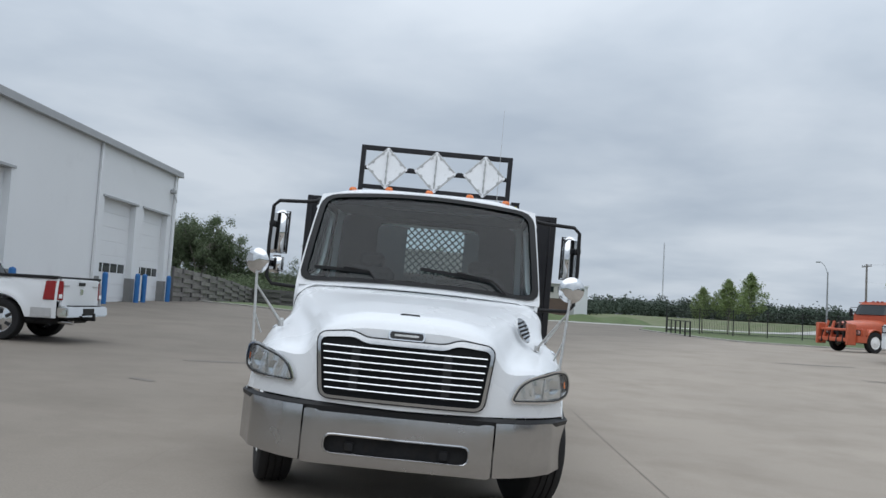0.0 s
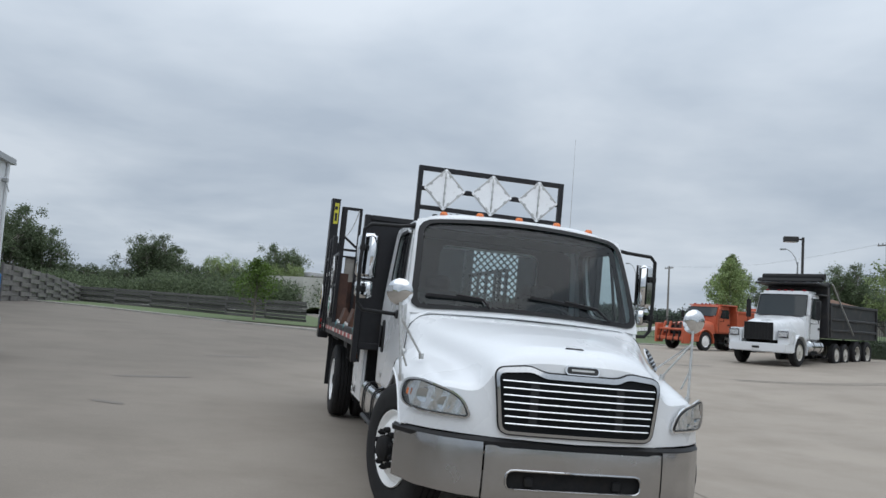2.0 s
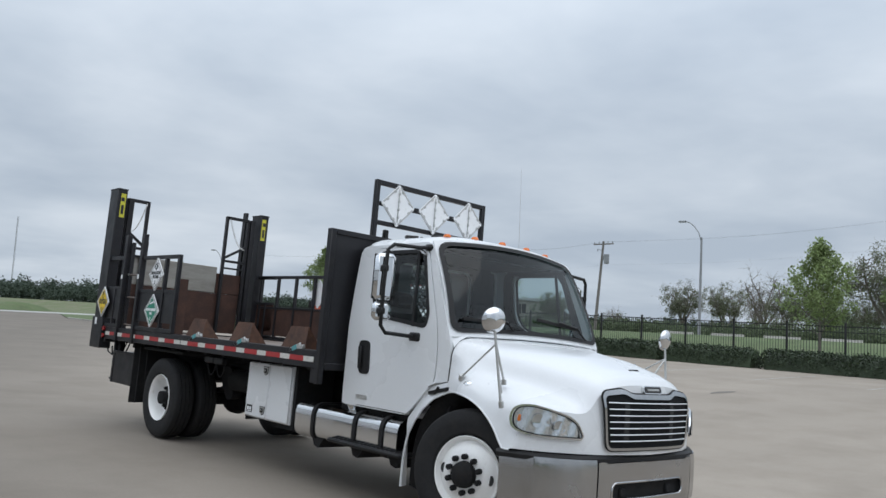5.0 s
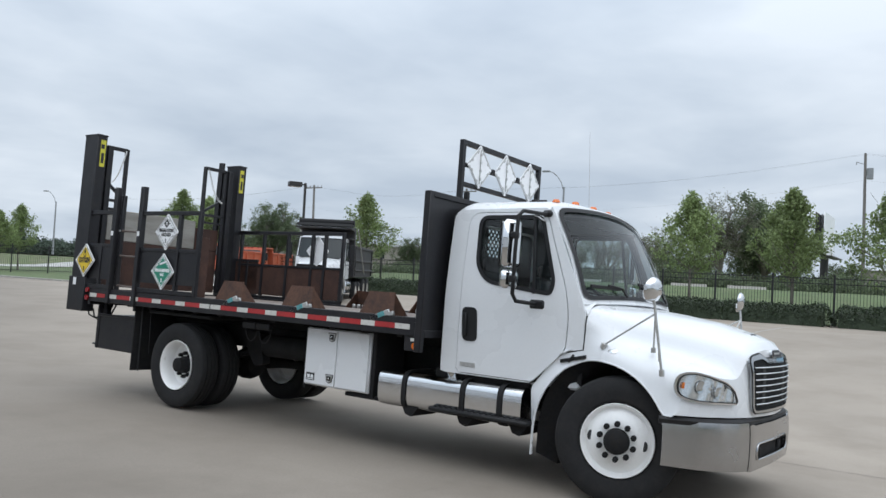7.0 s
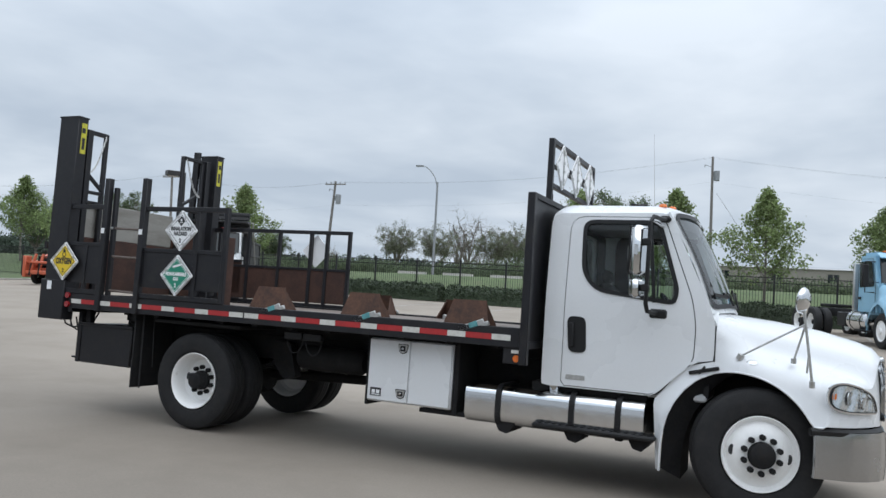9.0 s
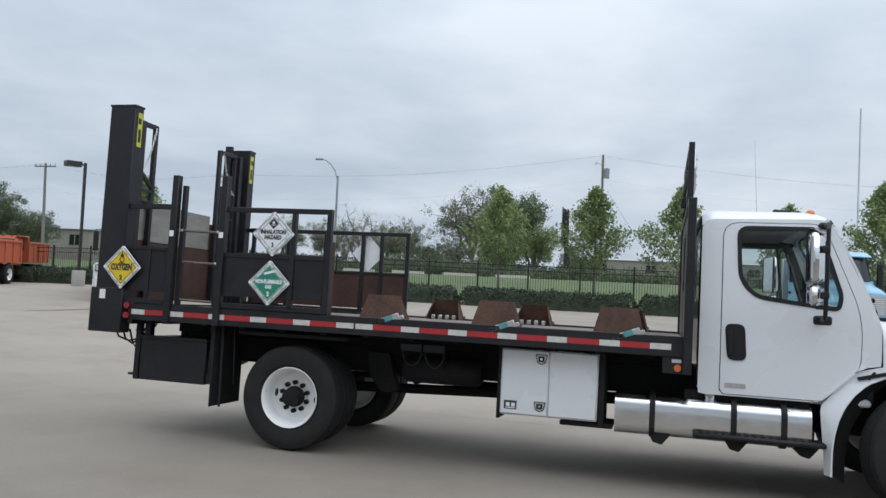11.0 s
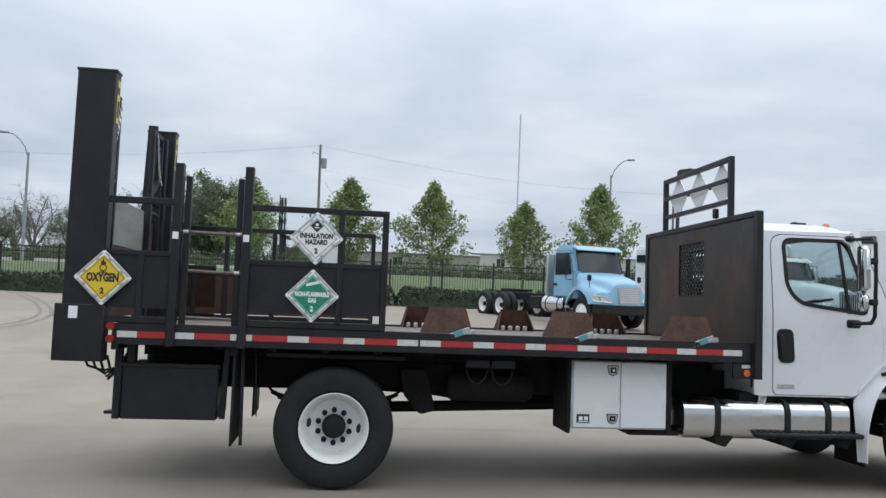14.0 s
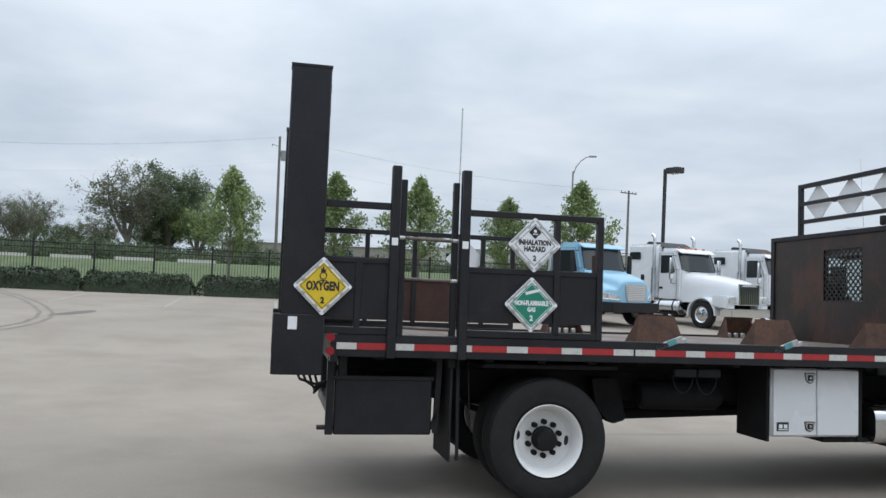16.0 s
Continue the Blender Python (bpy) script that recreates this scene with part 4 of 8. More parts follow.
for s in (-1, 1):
    wheel(truck, s * 1.04, 0.05, s, True, turn=16)
    wheel(truck, s * 1.05, 5.80, s, False)
    wheel(truck, s * 0.72, 5.80, -s, False, inner=True)

# ---- chassis and what hangs from it ----
g = Geo()
for s in (-1, 1):
    g.box(s * 0.38, s * 0.46, -0.75, 7.55, 0.78, 1.06, 0.01)
for s in (-1, 1):
    g.box(s * 0.39, s * 0.45, 2.0, 7.58, 1.06, 1.298, 0.004)
frame_ob = part("chassis_frame", g, CHASSIS, truck, "dirty black ladder chassis frame")
for y in (0.3, 1.6, 3.0, 4.4, 6.9):
    part("cross_member", Geo().box(-0.4, 0.4, y - 0.06, y + 0.06, 0.8, 1.0, 0.01), CHASSIS, frame_ob)
part("front_axle", Geo().box(-0.85, 0.85, -0.06, 0.06, 0.40, 0.52, 0.02), CHASSIS, truck)
part("rear_axle", Geo().cyl((-0.9, 5.8, 0.52), (0.9, 5.8, 0.52), 0.085, 16).lathe([(0.0, -0.2), (0.16, -0.17), (0.21, -0.05), (0.21, 0.05), (0.16, 0.17), (0.0, 0.2)], (0, 5.8, 0.52), "y", 20), CHASSIS, truck)
part("drive_shaft", Geo().cyl((0, 2.2, 0.68), (0, 5.6, 0.56), 0.055, 12), CHASSIS, truck)
part("engine_block", Geo().box(-0.36, 0.36, -0.55, 0.9, 0.62, 1.3, 0.05), CHASSIS, truck)
part("gearbox", Geo().prism(rounded([(-0.2, 0.45), (0.2, 0.45), (0.24, 0.85), (-0.24, 0.85)], 0.06), "y", 0.9, 2.2), CHASSIS, truck)
for s in (-1, 1):
    pts = [(s * 0.5, 5.8 + 0.62 * math.cos(a), 0.80 - 0.13 * math.sin(a)) for a in [math.pi * k / 12 for k in range(13)]]
    for k in range(4):
        g = Geo()
        m = pts[k:len(pts) - k]
        for p, q in zip(m, m[1:]):
            g.bar((p[0], p[1], p[2] - 0.018 * k), (q[0], q[1], q[2] - 0.018 * k), 0.09, 0.015)
        part("leaf_spring", g, CHASSIS, truck)
    part("air_tank", Geo().lathe([(0.0, -0.42), (0.10, -0.41), (0.135, -0.36), (0.135, 0.36), (0.10, 0.41), (0.0, 0.42)], (s * 0.66, 4.35, 0.86), "y", 22), CHASSIS, truck)
    part("spring_hanger", Geo().prism(rounded([(4.95, 1.0), (4.85, 0.62), (5.0, 0.58), (5.15, 0.75), (5.2, 1.0)], 0.04), "x", s * 0.5, s * 0.62), CHASSIS, truck)
part("exhaust_pipe", Geo().tube([(0.55, 2.3, 0.62), (0.55, 4.2, 0.62), (0.62, 4.8, 0.7), (0.62, 5.3, 0.72)], 0.06, 10), CHASSIS, truck)
# hoses under the deck
for y, z in ((4.55, 0.96), (4.32, 0.95)):
    pts = [(-1.12, y + 0.10 * math.cos(t), z + 0.14 + 0.17 * math.sin(t)) for t in [math.pi + math.pi * k / 10 for k in range(11)]]
    part("hose_loop", Geo().tube(pts, 0.006, 6), RUBBER, truck, "thin hanging hose loop")
    part("wire_reel", Geo().box(-1.17, -1.10, y - 0.11, y + 0.11, 1.07, 1.15, 0.01), PLASTIC, truck)

# fuel tank with straps and step, right side; plainer tank on the other side
for s in (-1, 1):
    prof = rounded([(s * 0.56, 0.47), (s * 1.13, 0.47), (s * 1.13, 0.83), (s * 0.56, 0.83)], [0.10, 0.13, 0.13, 0.10], 7)
    tank = part("fuel_tank", Geo().prism(prof, "y", 0.95, 2.60), POLISHED, truck, "polished aluminium fuel tank with black straps")
    for y in (1.17, 1.58, 2.27):
        ring = [(s * 0.845 + (p[0] - s * 0.845) * 1.035, y, 0.65 + (p[1] - 0.65) * 1.05) for p in prof]
        g = Geo()
        for p, q in zip(ring, ring[1:] + ring[:1]):
            g.bar(p, q, 0.05, 0.012, b=0.002)
        part("tank_strap", g, PLASTIC, tank)
    part("filler_cap", Geo().cyl((s * 0.98, 1.78, 0.80), (s * 1.02, 1.78, 0.885), 0.055, 18).cyl((s * 1.02, 1.78, 0.885), (s * 1.025, 1.78, 0.90), 0.06, 18), CHROME, tank)
    step = part("cab_step", Geo().box(s * 0.98, s * 1.20, 0.84, 1.92, 0.505, 0.55, 0.015), PLASTIC, truck, "black cab step below the tank")
    for k in range(16):
        part("step_tread", Geo().box(s * 1.02, s * 1.17, 0.88 + k * 0.064, 0.91 + k * 0.064, 0.55, 0.557), CHASSIS, step)
    for y in (0.98, 1.55, 2.2):
        part("step_bracket", Geo().prism(rounded([(y - 0.10, 0.50), (y + 0.10, 0.50), (y + 0.06, 0.42), (y - 0.02, 0.40)], 0.015), "x", s * 0.7, s * 1.1), CHASSIS, step)
for s in (-1, 1):
    part("cab_side_sill", Geo().box(s * 0.6, s * 1.0, 0.95, 2.0, 0.82, 0.90, 0.01), CHASSIS, truck)

# white tool box
tool = part("tool_box", Geo().box(-1.10, -0.62, 2.76, 3.665, 0.545, 1.165, 0.012), WHITE, truck, "white two-door steel tool box under the deck")
for y0, y1 in ((3.215, 3.655), (2.77, 3.205)):
    part("box_door", Geo().box(-1.118, -1.098, y0, y1, 0.56, 1.155, 0.006), WHITE, tool)
for z0, z1 in ((1.035, 1.12), (0.60, 0.68)):
    part("latch_gasket", Geo().prism(rounded([(3.244, z0 + 0.012), (3.285, z0 - 0.008), (3.326, z0 + 0.012), (3.343, z1 + 0.007), (3.227, z1 + 0.007)], 0.012), "x", -1.121, -1.112), PLASTIC, tool)
    latch = part("paddle_latch", Geo().prism(rounded([(3.25, z0 + 0.02), (3.285, z0), (3.32, z0 + 0.02), (3.335, z1), (3.235, z1)], 0.012), "x", -1.128, -1.116), STRAP, tool, "silver paddle latch")
    part("paddle", Geo().box(-1.134, -1.126, 3.258, 3.312, z0 + 0.022, z1 - 0.012, 0.003), CHASSIS, latch)
    part("latch_key", Geo().box(-1.138, -1.133, 3.272, 3.298, z0 + 0.035, z1 - 0.025, 0.002), CHROME, latch)
logo = part("box_logo", Geo().box(-1.122, -1.117, 3.50, 3.62, 0.60, 0.68, 0.001), INK, tool, "small black and white maker's plate")
part("logo_mark", Geo().box(-1.125, -1.121, 3.565, 3.60, 0.625, 0.66).box(-1.125, -1.121, 3.515, 3.55, 0.625, 0.66).box(-1.125, -1.121, 3.51, 3.605, 0.61, 0.618), SIGNWHITE, logo)
for y0, y1 in ((3.665, 3.70), (2.70, 2.755)):
    part("box_bracket", Geo().box(-1.08, -0.6, y0, y1, 0.50, 1.2, 0.006), CHASSIS, truck)
part("box_shelf", Geo().box(-1.06, -0.6, 2.62, 3.1, 0.49, 0.53, 0.004), CHASSIS, truck)
# rear under-deck box, mud flaps
rbox = part("rear_step_box", Geo().box(-1.12, -0.5, 6.80, 7.60, 0.56, 1.02, 0.012), BLACK, truck, "black steel box behind the rear wheels")
part("box_bracket", Geo().box(-1.125, -1.06, 7.605, 7.665, 0.56, 1.19, 0.006).box(-1.12, -1.02, 7.60, 7.73, 0.60, 0.625, 0.004), BLACK, rbox)
part("box_strut", Geo().bar((-1.09, 6.76, 0.57), (-1.09, 6.74, 1.19), 0.05, 0.03).bar((-1.09, 6.80, 0.60), (-1.09, 6.74, 0.78), 0.03, 0.03), BLACK, rbox)
part("box_lip", Geo().box(-1.135, -1.11, 6.79, 7.62, 1.0, 1.035, 0.005), BLACK, rbox)
for s in (-1, 1):
    part("mud_flap", Geo().box(s * 1.22, s * 0.62, 6.655, 6.675, 0.36, 1.22, 0.004), RUBBER, truck, "long black rubber mud flap")
    part("flap_bracket", Geo().box(s * 1.24, s * 0.60, 6.64, 6.70, 1.12, 1.22, 0.005), CHASSIS, truck)
    part("inner_fender", Geo().box(s * 1.20, s * 0.56, 5.2, 6.4, 1.12, 1.16, 0.01), CHASSIS, truck)
part("flap_strap", Geo().bar((-1.16, 6.60, 1.2), (-1.16, 6.585, 0.36), 0.03, 0.006).bar((-1.10, 6.50, 1.2), (-1.10, 6.47, 0.60), 0.012, 0.012), RUBBER, truck)
rear = part("rear_underride", Geo().box(-1.05, 1.05, 7.52, 7.60, 0.60, 0.70, 0.01).box(-1.10, -1.02, 7.50, 7.58, 0.62, 1.2, 0.01).box(1.02, 1.10, 7.50, 7.58, 0.62, 1.2, 0.01), BLACK, truck)
for k in range(4):
    part("cable_loop", Geo().tube([(-1.12 + 0.05 * k, 7.92 - 0.05 * k, 1.08), (-1.12 + 0.05 * k, 7.88 - 0.05 * k, 1.00 - 0.02 * k), (-1.10 + 0.05 * k, 7.76, 0.96 - 0.03 * k), (-1.10 + 0.05 * k, 7.64, 0.99), (-1.08 + 0.05 * k, 7.55, 1.15)], 0.011, 6), RUBBER, rear)

# ---- deck ----
deck = part("deck", Geo().box(-1.285, 1.285, 1.99, 7.60, 1.30, 1.345, 0.004), DECK, truck, "worn brown steel deck plate")
for s in (-1, 1):
    part("side_rail", Geo().box(s * 1.235, s * 1.295, 1.99, 7.61, 1.195, 1.375, 0.006), BLACK, deck, "black deck side rail")
part("tail_sill", Geo().box(-1.295, 1.295, 7.60, 7.66, 1.15, 1.37, 0.006), BLACK, deck)
for k in range(12):
    y = 2.3 + k * 0.45
    part("deck_beam", Geo().box(-1.23, 1.23, y - 0.035, y + 0.035, 1.17, 1.298), CHASSIS, deck)
for k in range(17):
    part("deck_plate", Geo().box(-1.22, 1.22, 2.03 + k * 0.325, 2.347 + k * 0.325, 1.344, 1.352), DECK, deck)
strips = [(7.615, 0.16, True), (7.455, 0.279, False)]
whites = [7.176, 6.70, 6.225, 5.751, 5.288, 5.089, 4.621, 4.153, 3.68, 3.22, 2.75, 2.31]
for y, after in zip(whites, whites[1:] + [2.13]):
    strips.append((y, 0.182, True))
    if y - after > 0.21:
        strips.append((y - 0.182, y - 0.182 - after, False))
for s in (-1, 1):
    for y, w, white in strips:
        part("tape_strip", Geo().box(s * 1.294, s * 1.2985, y - w + 0.002, y, 1.255, 1.307), TAPE_W if white else TAPE_R, deck)
part("front_clearance_lamp", Geo().cyl((-1.26, 2.07, 1.10), (-1.285, 2.07, 1.10), 0.032, 16), AMBER, truck, "round amber clearance lamp")
part("lamp_plate", Geo().box(-1.275, -1.25, 2.02, 2.20, 1.05, 1.20, 0.004), BLACK, truck)
part("reflector_tag", Geo().box(-1.282, -1.274, 2.04, 2.12, 1.145, 1.175), TAPE_W, truck)
for z in (1.345, 1.24):
    part("tail_lamp", Geo().cyl((-1.30, 7.665, z), (-1.325, 7.665, z), 0.034, 16), REDLENS, truck, "round red tail marker lamp")

# load chocks along both edges
for s in (-1, 1):
    for y in (4.845, 3.72, 2.59):
        g = Geo()
        lo, hi = [(y - 0.235, 1.36), (y + 0.235, 1.36)], [(y + 0.165, 1.60), (y - 0.165, 1.60)]
        g.add([(s * 1.27, lo[0][0], 1.33), (s * 1.27, lo[1][0], 1.33), (s * 1.19, hi[0][0], 1.60), (s * 1.19, hi[1][0], 1.60),
               (s * 1.25, lo[0][0], 1.33), (s * 1.25, lo[1][0], 1.33), (s * 1.17, hi[0][0], 1.60), (s * 1.17, hi[1][0], 1.60)],
              [(0, 1, 2, 3), (4, 5, 6, 7), (0, 1, 5, 4), (1, 2, 6, 5), (2, 3, 7, 6), (3, 0, 4, 7)])
        for e in (-1, 1):
            g.add([(s * 1.262, y + e * 0.225, 1.35), (s * 1.185, y + e * 0.163, 1.595), (s * 1.02, y + e * 0.225, 1.355), (s * 1.262, y + e * 0.212, 1.35), (s * 1.185, y + e * 0.150, 1.595), (s * 1.02, y + e * 0.212, 1.355)],
                  [(0, 1, 2), (3, 4, 5), (0, 1, 4, 3), (1, 2, 5, 4), (2, 0, 3, 5)])
        chock = part("load_chock", g, CHOCKRUST, truck, "rusty trapezoid steel load chock")
        strap = part("ratchet_strap", Geo().bar((s * 1.285, y + 0.05, 1.32), (s * 1.285, y - 0.19, 1.41), 0.055, 0.02, (s, 0, 0)).bar((s * 1.275, y - 0.12, 1.36), (s * 1.275, y - 0.235, 1.40), 0.04, 0.035, (s, 0, 0)), STRAP, chock, "grey ratchet strap end")
        part("strap_webbing", Geo().bar((s * 1.297, y - 0.05, 1.36), (s * 1.297, y - 0.13, 1.39), 0.05, 0.008, (s, 0, 0)), TEAL, strap)
        for e in range(4):
            part("winch_tooth", Geo().box(s * 1.10, s * 1.14, y - 0.15 + e * 0.09, y - 0.10 + e * 0.09, 1.352, 1.41, 0.008), STRAP, chock)

# ---- headboard and sign rack behind the cab ----
hb_out = [(-1.34, 1.20), (1.34, 1.20), (1.34, 2.595), (-1.34, 2.595)]
hb_in = [(-0.24, 1.82), (0.38, 1.82), (0.38, 2.40), (-0.24, 2.40)]
headboard = part("headboard", Geo().ring(aligned(hb_out, 80, REF), aligned(hb_in, 80, REF), lambda a, b: (a, 2.01, b), 3), RUSTBLACK, truck, "black steel headboard, rust-brown on its rear face", thick=0.006)
part("headboard_face", Geo().ring(aligned(hb_out, 80, REF), aligned(hb_in, 80, REF), lambda a, b: (a, 1.98, b), 3), BLACK, headboard, thick=0.006)
g = Geo()
for s in (-1, 1):
    g.box(s * 1.285, s * 1.35, 1.955, 2.03, 1.05, 2.60, 0.006)
g.box(-1.285, 1.285, 1.955, 2.03, 2.545, 2.60, 0.006).box(-1.285, 1.285, 1.955, 2.03, 1.19, 1.26, 0.006)
part("headboard_frame", g, BLACK, headboard)
g = Geo()
for k in range(17):
    x = -0.82 + k * 0.075
    for e in (1, -1):
        p, q = (x if e > 0 else x + 0.58, 1.82), (x + 0.58 if e > 0 else x, 2.40)
        d = q[0] - p[0]
        ts = sorted(((-0.24 - p[0]) / d, (0.38 - p[0]) / d))
        t0, t1 = max(0.0, ts[0]), min(1.0, ts[1])
        if t1 > t0 + 0.01:
            a, b = ((p[0] + d * t, 1.995, p[1] + 0.58 * t) for t in (t0, t1))
            g.bar(a, b, 0.014, 0.010, (0, 1, 0), 0)
part("expanded_mesh", g, mat("dull_mesh_steel", (0.04, 0.038, 0.036), 0.6, var=0.2), headboard, "dull steel expanded mesh in the window")
rack = part("sign_rack", Geo().bar((-0.80, 2.0, 3.18), (0.80, 2.0, 3.18), 0.05, 0.05), BLACK, truck, "black tube rack carrying three diamond placard holders")
for s in (-1, 1):
    part("rack_post", Geo().bar((s * 0.80, 2.0, 2.55), (s * 0.80, 2.0, 3.205), 0.055, 0.05), BLACK, rack)
part("rack_rail", Geo().bar((-0.775, 2.0, 2.755), (0.775, 2.0, 2.755), 0.05, 0.045), BLACK, rack)
part("rack_rail", Geo().bar((-0.775, 2.03, 2.965), (0.775, 2.03, 2.965), 0.02, 0.045), BLACK, rack)
part("work_lamp", Geo().box(-0.62, -0.56, 2.03, 2.08, 2.60, 2.70, 0.01), PLASTIC, truck)


def placard(parent, at, face, lines, symbol, label, tone):
    """A diamond placard holder: plate, hinged edge strips and clips; its own x runs to the reader's right."""
    r = 0.232
    dia = rounded([(0, -r), (r, 0), (0, r), (-r, 0)], 0.02)
    p = part("placard", Geo().prism(dia, "z", -0.012, 0.0), SILVER, parent, label, at=at)
    if face:
        k = 0.80
        part("placard_face", Geo().prism(rounded([(0, -r * k), (r * k, 0), (0, r * k), (-r * k, 0)], 0.012), "z", 0.0, 0.003), face, p)
        if tone is not None:
            for i in range(4):
                a = [(0, -1), (1, 0), (0, 1), (-1, 0)]
                q0, q1 = a[i], a[(i + 1) % 4]
                part("placard_border", Geo().bar((q0[0] * r * 0.74, q0[1] * r * 0.74, 0.0035), (q1[0] * r * 0.74, q1[1] * r * 0.74, 0.0035), 0.004, 0.001, (0, 0, 1), 0), tone, p)
        for text, size, yy, sq in lines:
            writing("lettering", text, size, tone, p, pose(0, yy, 0.004), 0.001, sq)
        if symbol:
            part("symbol", symbol, tone, p, at=pose(0, 0.105, 0.004))
    for i in range(4):
        a = radians(45 + 90 * i)
        c = Vector((math.cos(a), math.sin(a), 0)) * r * 0.66
        t = Vector((-math.sin(a), math.cos(a), 0))
        part("edge_strip", Geo().bar(c - t * 0.135, c + t * 0.135, 0.018, 0.006, (0, 0, 1), 0.002), EDGE, p)
        for e in (-0.07, 0.07):
            part("clip", Geo().bar(c + t * (e - 0.016) - c.normalized() * 0.008, c + t * (e + 0.016) - c.normalized() * 0.008, 0.028, 0.014, (0, 0, 1), 0.003), STRAP, p)
    return p


RIGHT = Matrix(((0, 0, -1, 0), (-1, 0, 0, 0), (0, 1, 0, 0), (0, 0, 0, 1)))
LEFT = Matrix(((0, 0, 1, 0), (1, 0, 0, 0), (0, 1, 0, 0), (0, 0, 0, 1)))
FRONTWAYS = Matrix(((1, 0, 0, 0), (0, 0, -1, 0), (0, 1, 0, 0), (0, 0, 0, 1)))
flame = Geo().lathe([(0.022, -0.002), (0.03, -0.002), (0.03, 0.002), (0.022, 0.002)], (0, -0.025, 0), "z", 20, True).prism([(-0.018, 0.002), (0.018, 0.002), (0.02, 0.03), (0.008, 0.022), (0.0, 0.06), (-0.012, 0.025), (-0.02, 0.035)], "z", 0, 0.002).box(-0.03, 0.03, -0.065, -0.058, 0, 0.002)
bottle = Geo().box(-0.055, 0.055, -0.012, 0.012, 0, 0.002, 0, Matrix.Rotation(radians(15), 3, "Z")).box(0.05, 0.075, 0.01, 0.024, 0, 0.002)
dark = Geo().prism([(0, -0.055), (0.055, 0), (0, 0.055), (-0.055, 0)], "z", 0, 0.002)
placard(truck, Matrix.Translation((-1.345, 7.745, 1.742)) @ RIGHT, YELLOW, [("OXYGEN", 0.094, -0.002, 0.66), ("2", 0.066, -0.112, 0.9)], flame, "yellow diamond placard reading OXYGEN 2", INK)
inh = placard(truck, Matrix.Translation((-1.325, 6.02, 2.15)) @ RIGHT, SIGNWHITE, [("INHALATION", 0.058, 0.018, 0.80), ("HAZARD", 0.058, -0.036, 0.80), ("2", 0.06, -0.112, 0.9)], dark, "white diamond placard reading INHALATION HAZARD 2", INK)
part("symbol_mark", Geo().cyl((0, 0.115, 0.0065), (0, 0.115, 0.008), 0.014, 12).box(-0.022, 0.022, 0.086, 0.094, 0.0065, 0.008), SIGNWHITE, inh)
placard(truck, Matrix.Translation((-1.325, 6.035, 1.655)) @ RIGHT, GREEN, [("NON-FLAMMABLE", 0.054, 0.012, 0.66), ("GAS", 0.050, -0.040, 0.75), ("2", 0.06, -0.112, 0.9)], bottle, "green diamond placard reading NON-FLAMMABLE GAS 2", SIGNWHITE)
for y, z in ((5.98, 2.15), (6.02, 1.66)):
    placard(truck, Matrix.Translation((1.325, y, z)) @ LEFT, SIGNWHITE, [], None, "silver diamond placard seen from behind", None)
for x in (-0.53, 0.0, 0.53):
    ph = placard(truck, Matrix.Translation((x, 1.955, 2.965)) @ FRONTWAYS, None, [], None, "blank silver diamond placard holder", None)
    part("hinge", Geo().bar((0, -0.18, 0.006), (0, 0.18, 0.006), 0.012, 0.012), STRAP, ph)
    for k in range(4):
        part("hinge_knuckle", Geo().bar((0, -0.14 + k * 0.085, 0.01), (0, -0.11 + k * 0.085, 0.01), 0.02, 0.02), STRAP, ph)
for x in (-0.265, 0.265):
    part("holder_link", Geo().box(x - 0.03, x + 0.03, 1.945, 1.97, 2.945, 2.985, 0.006), BLACK, rack)

# ---- side racks, masts and tail lift at the back ----


GATE = mat("brown_pipe_steel", (0.14, 0.11, 0.095), 0.55, metal=0.3, var=0.3, scale=9)


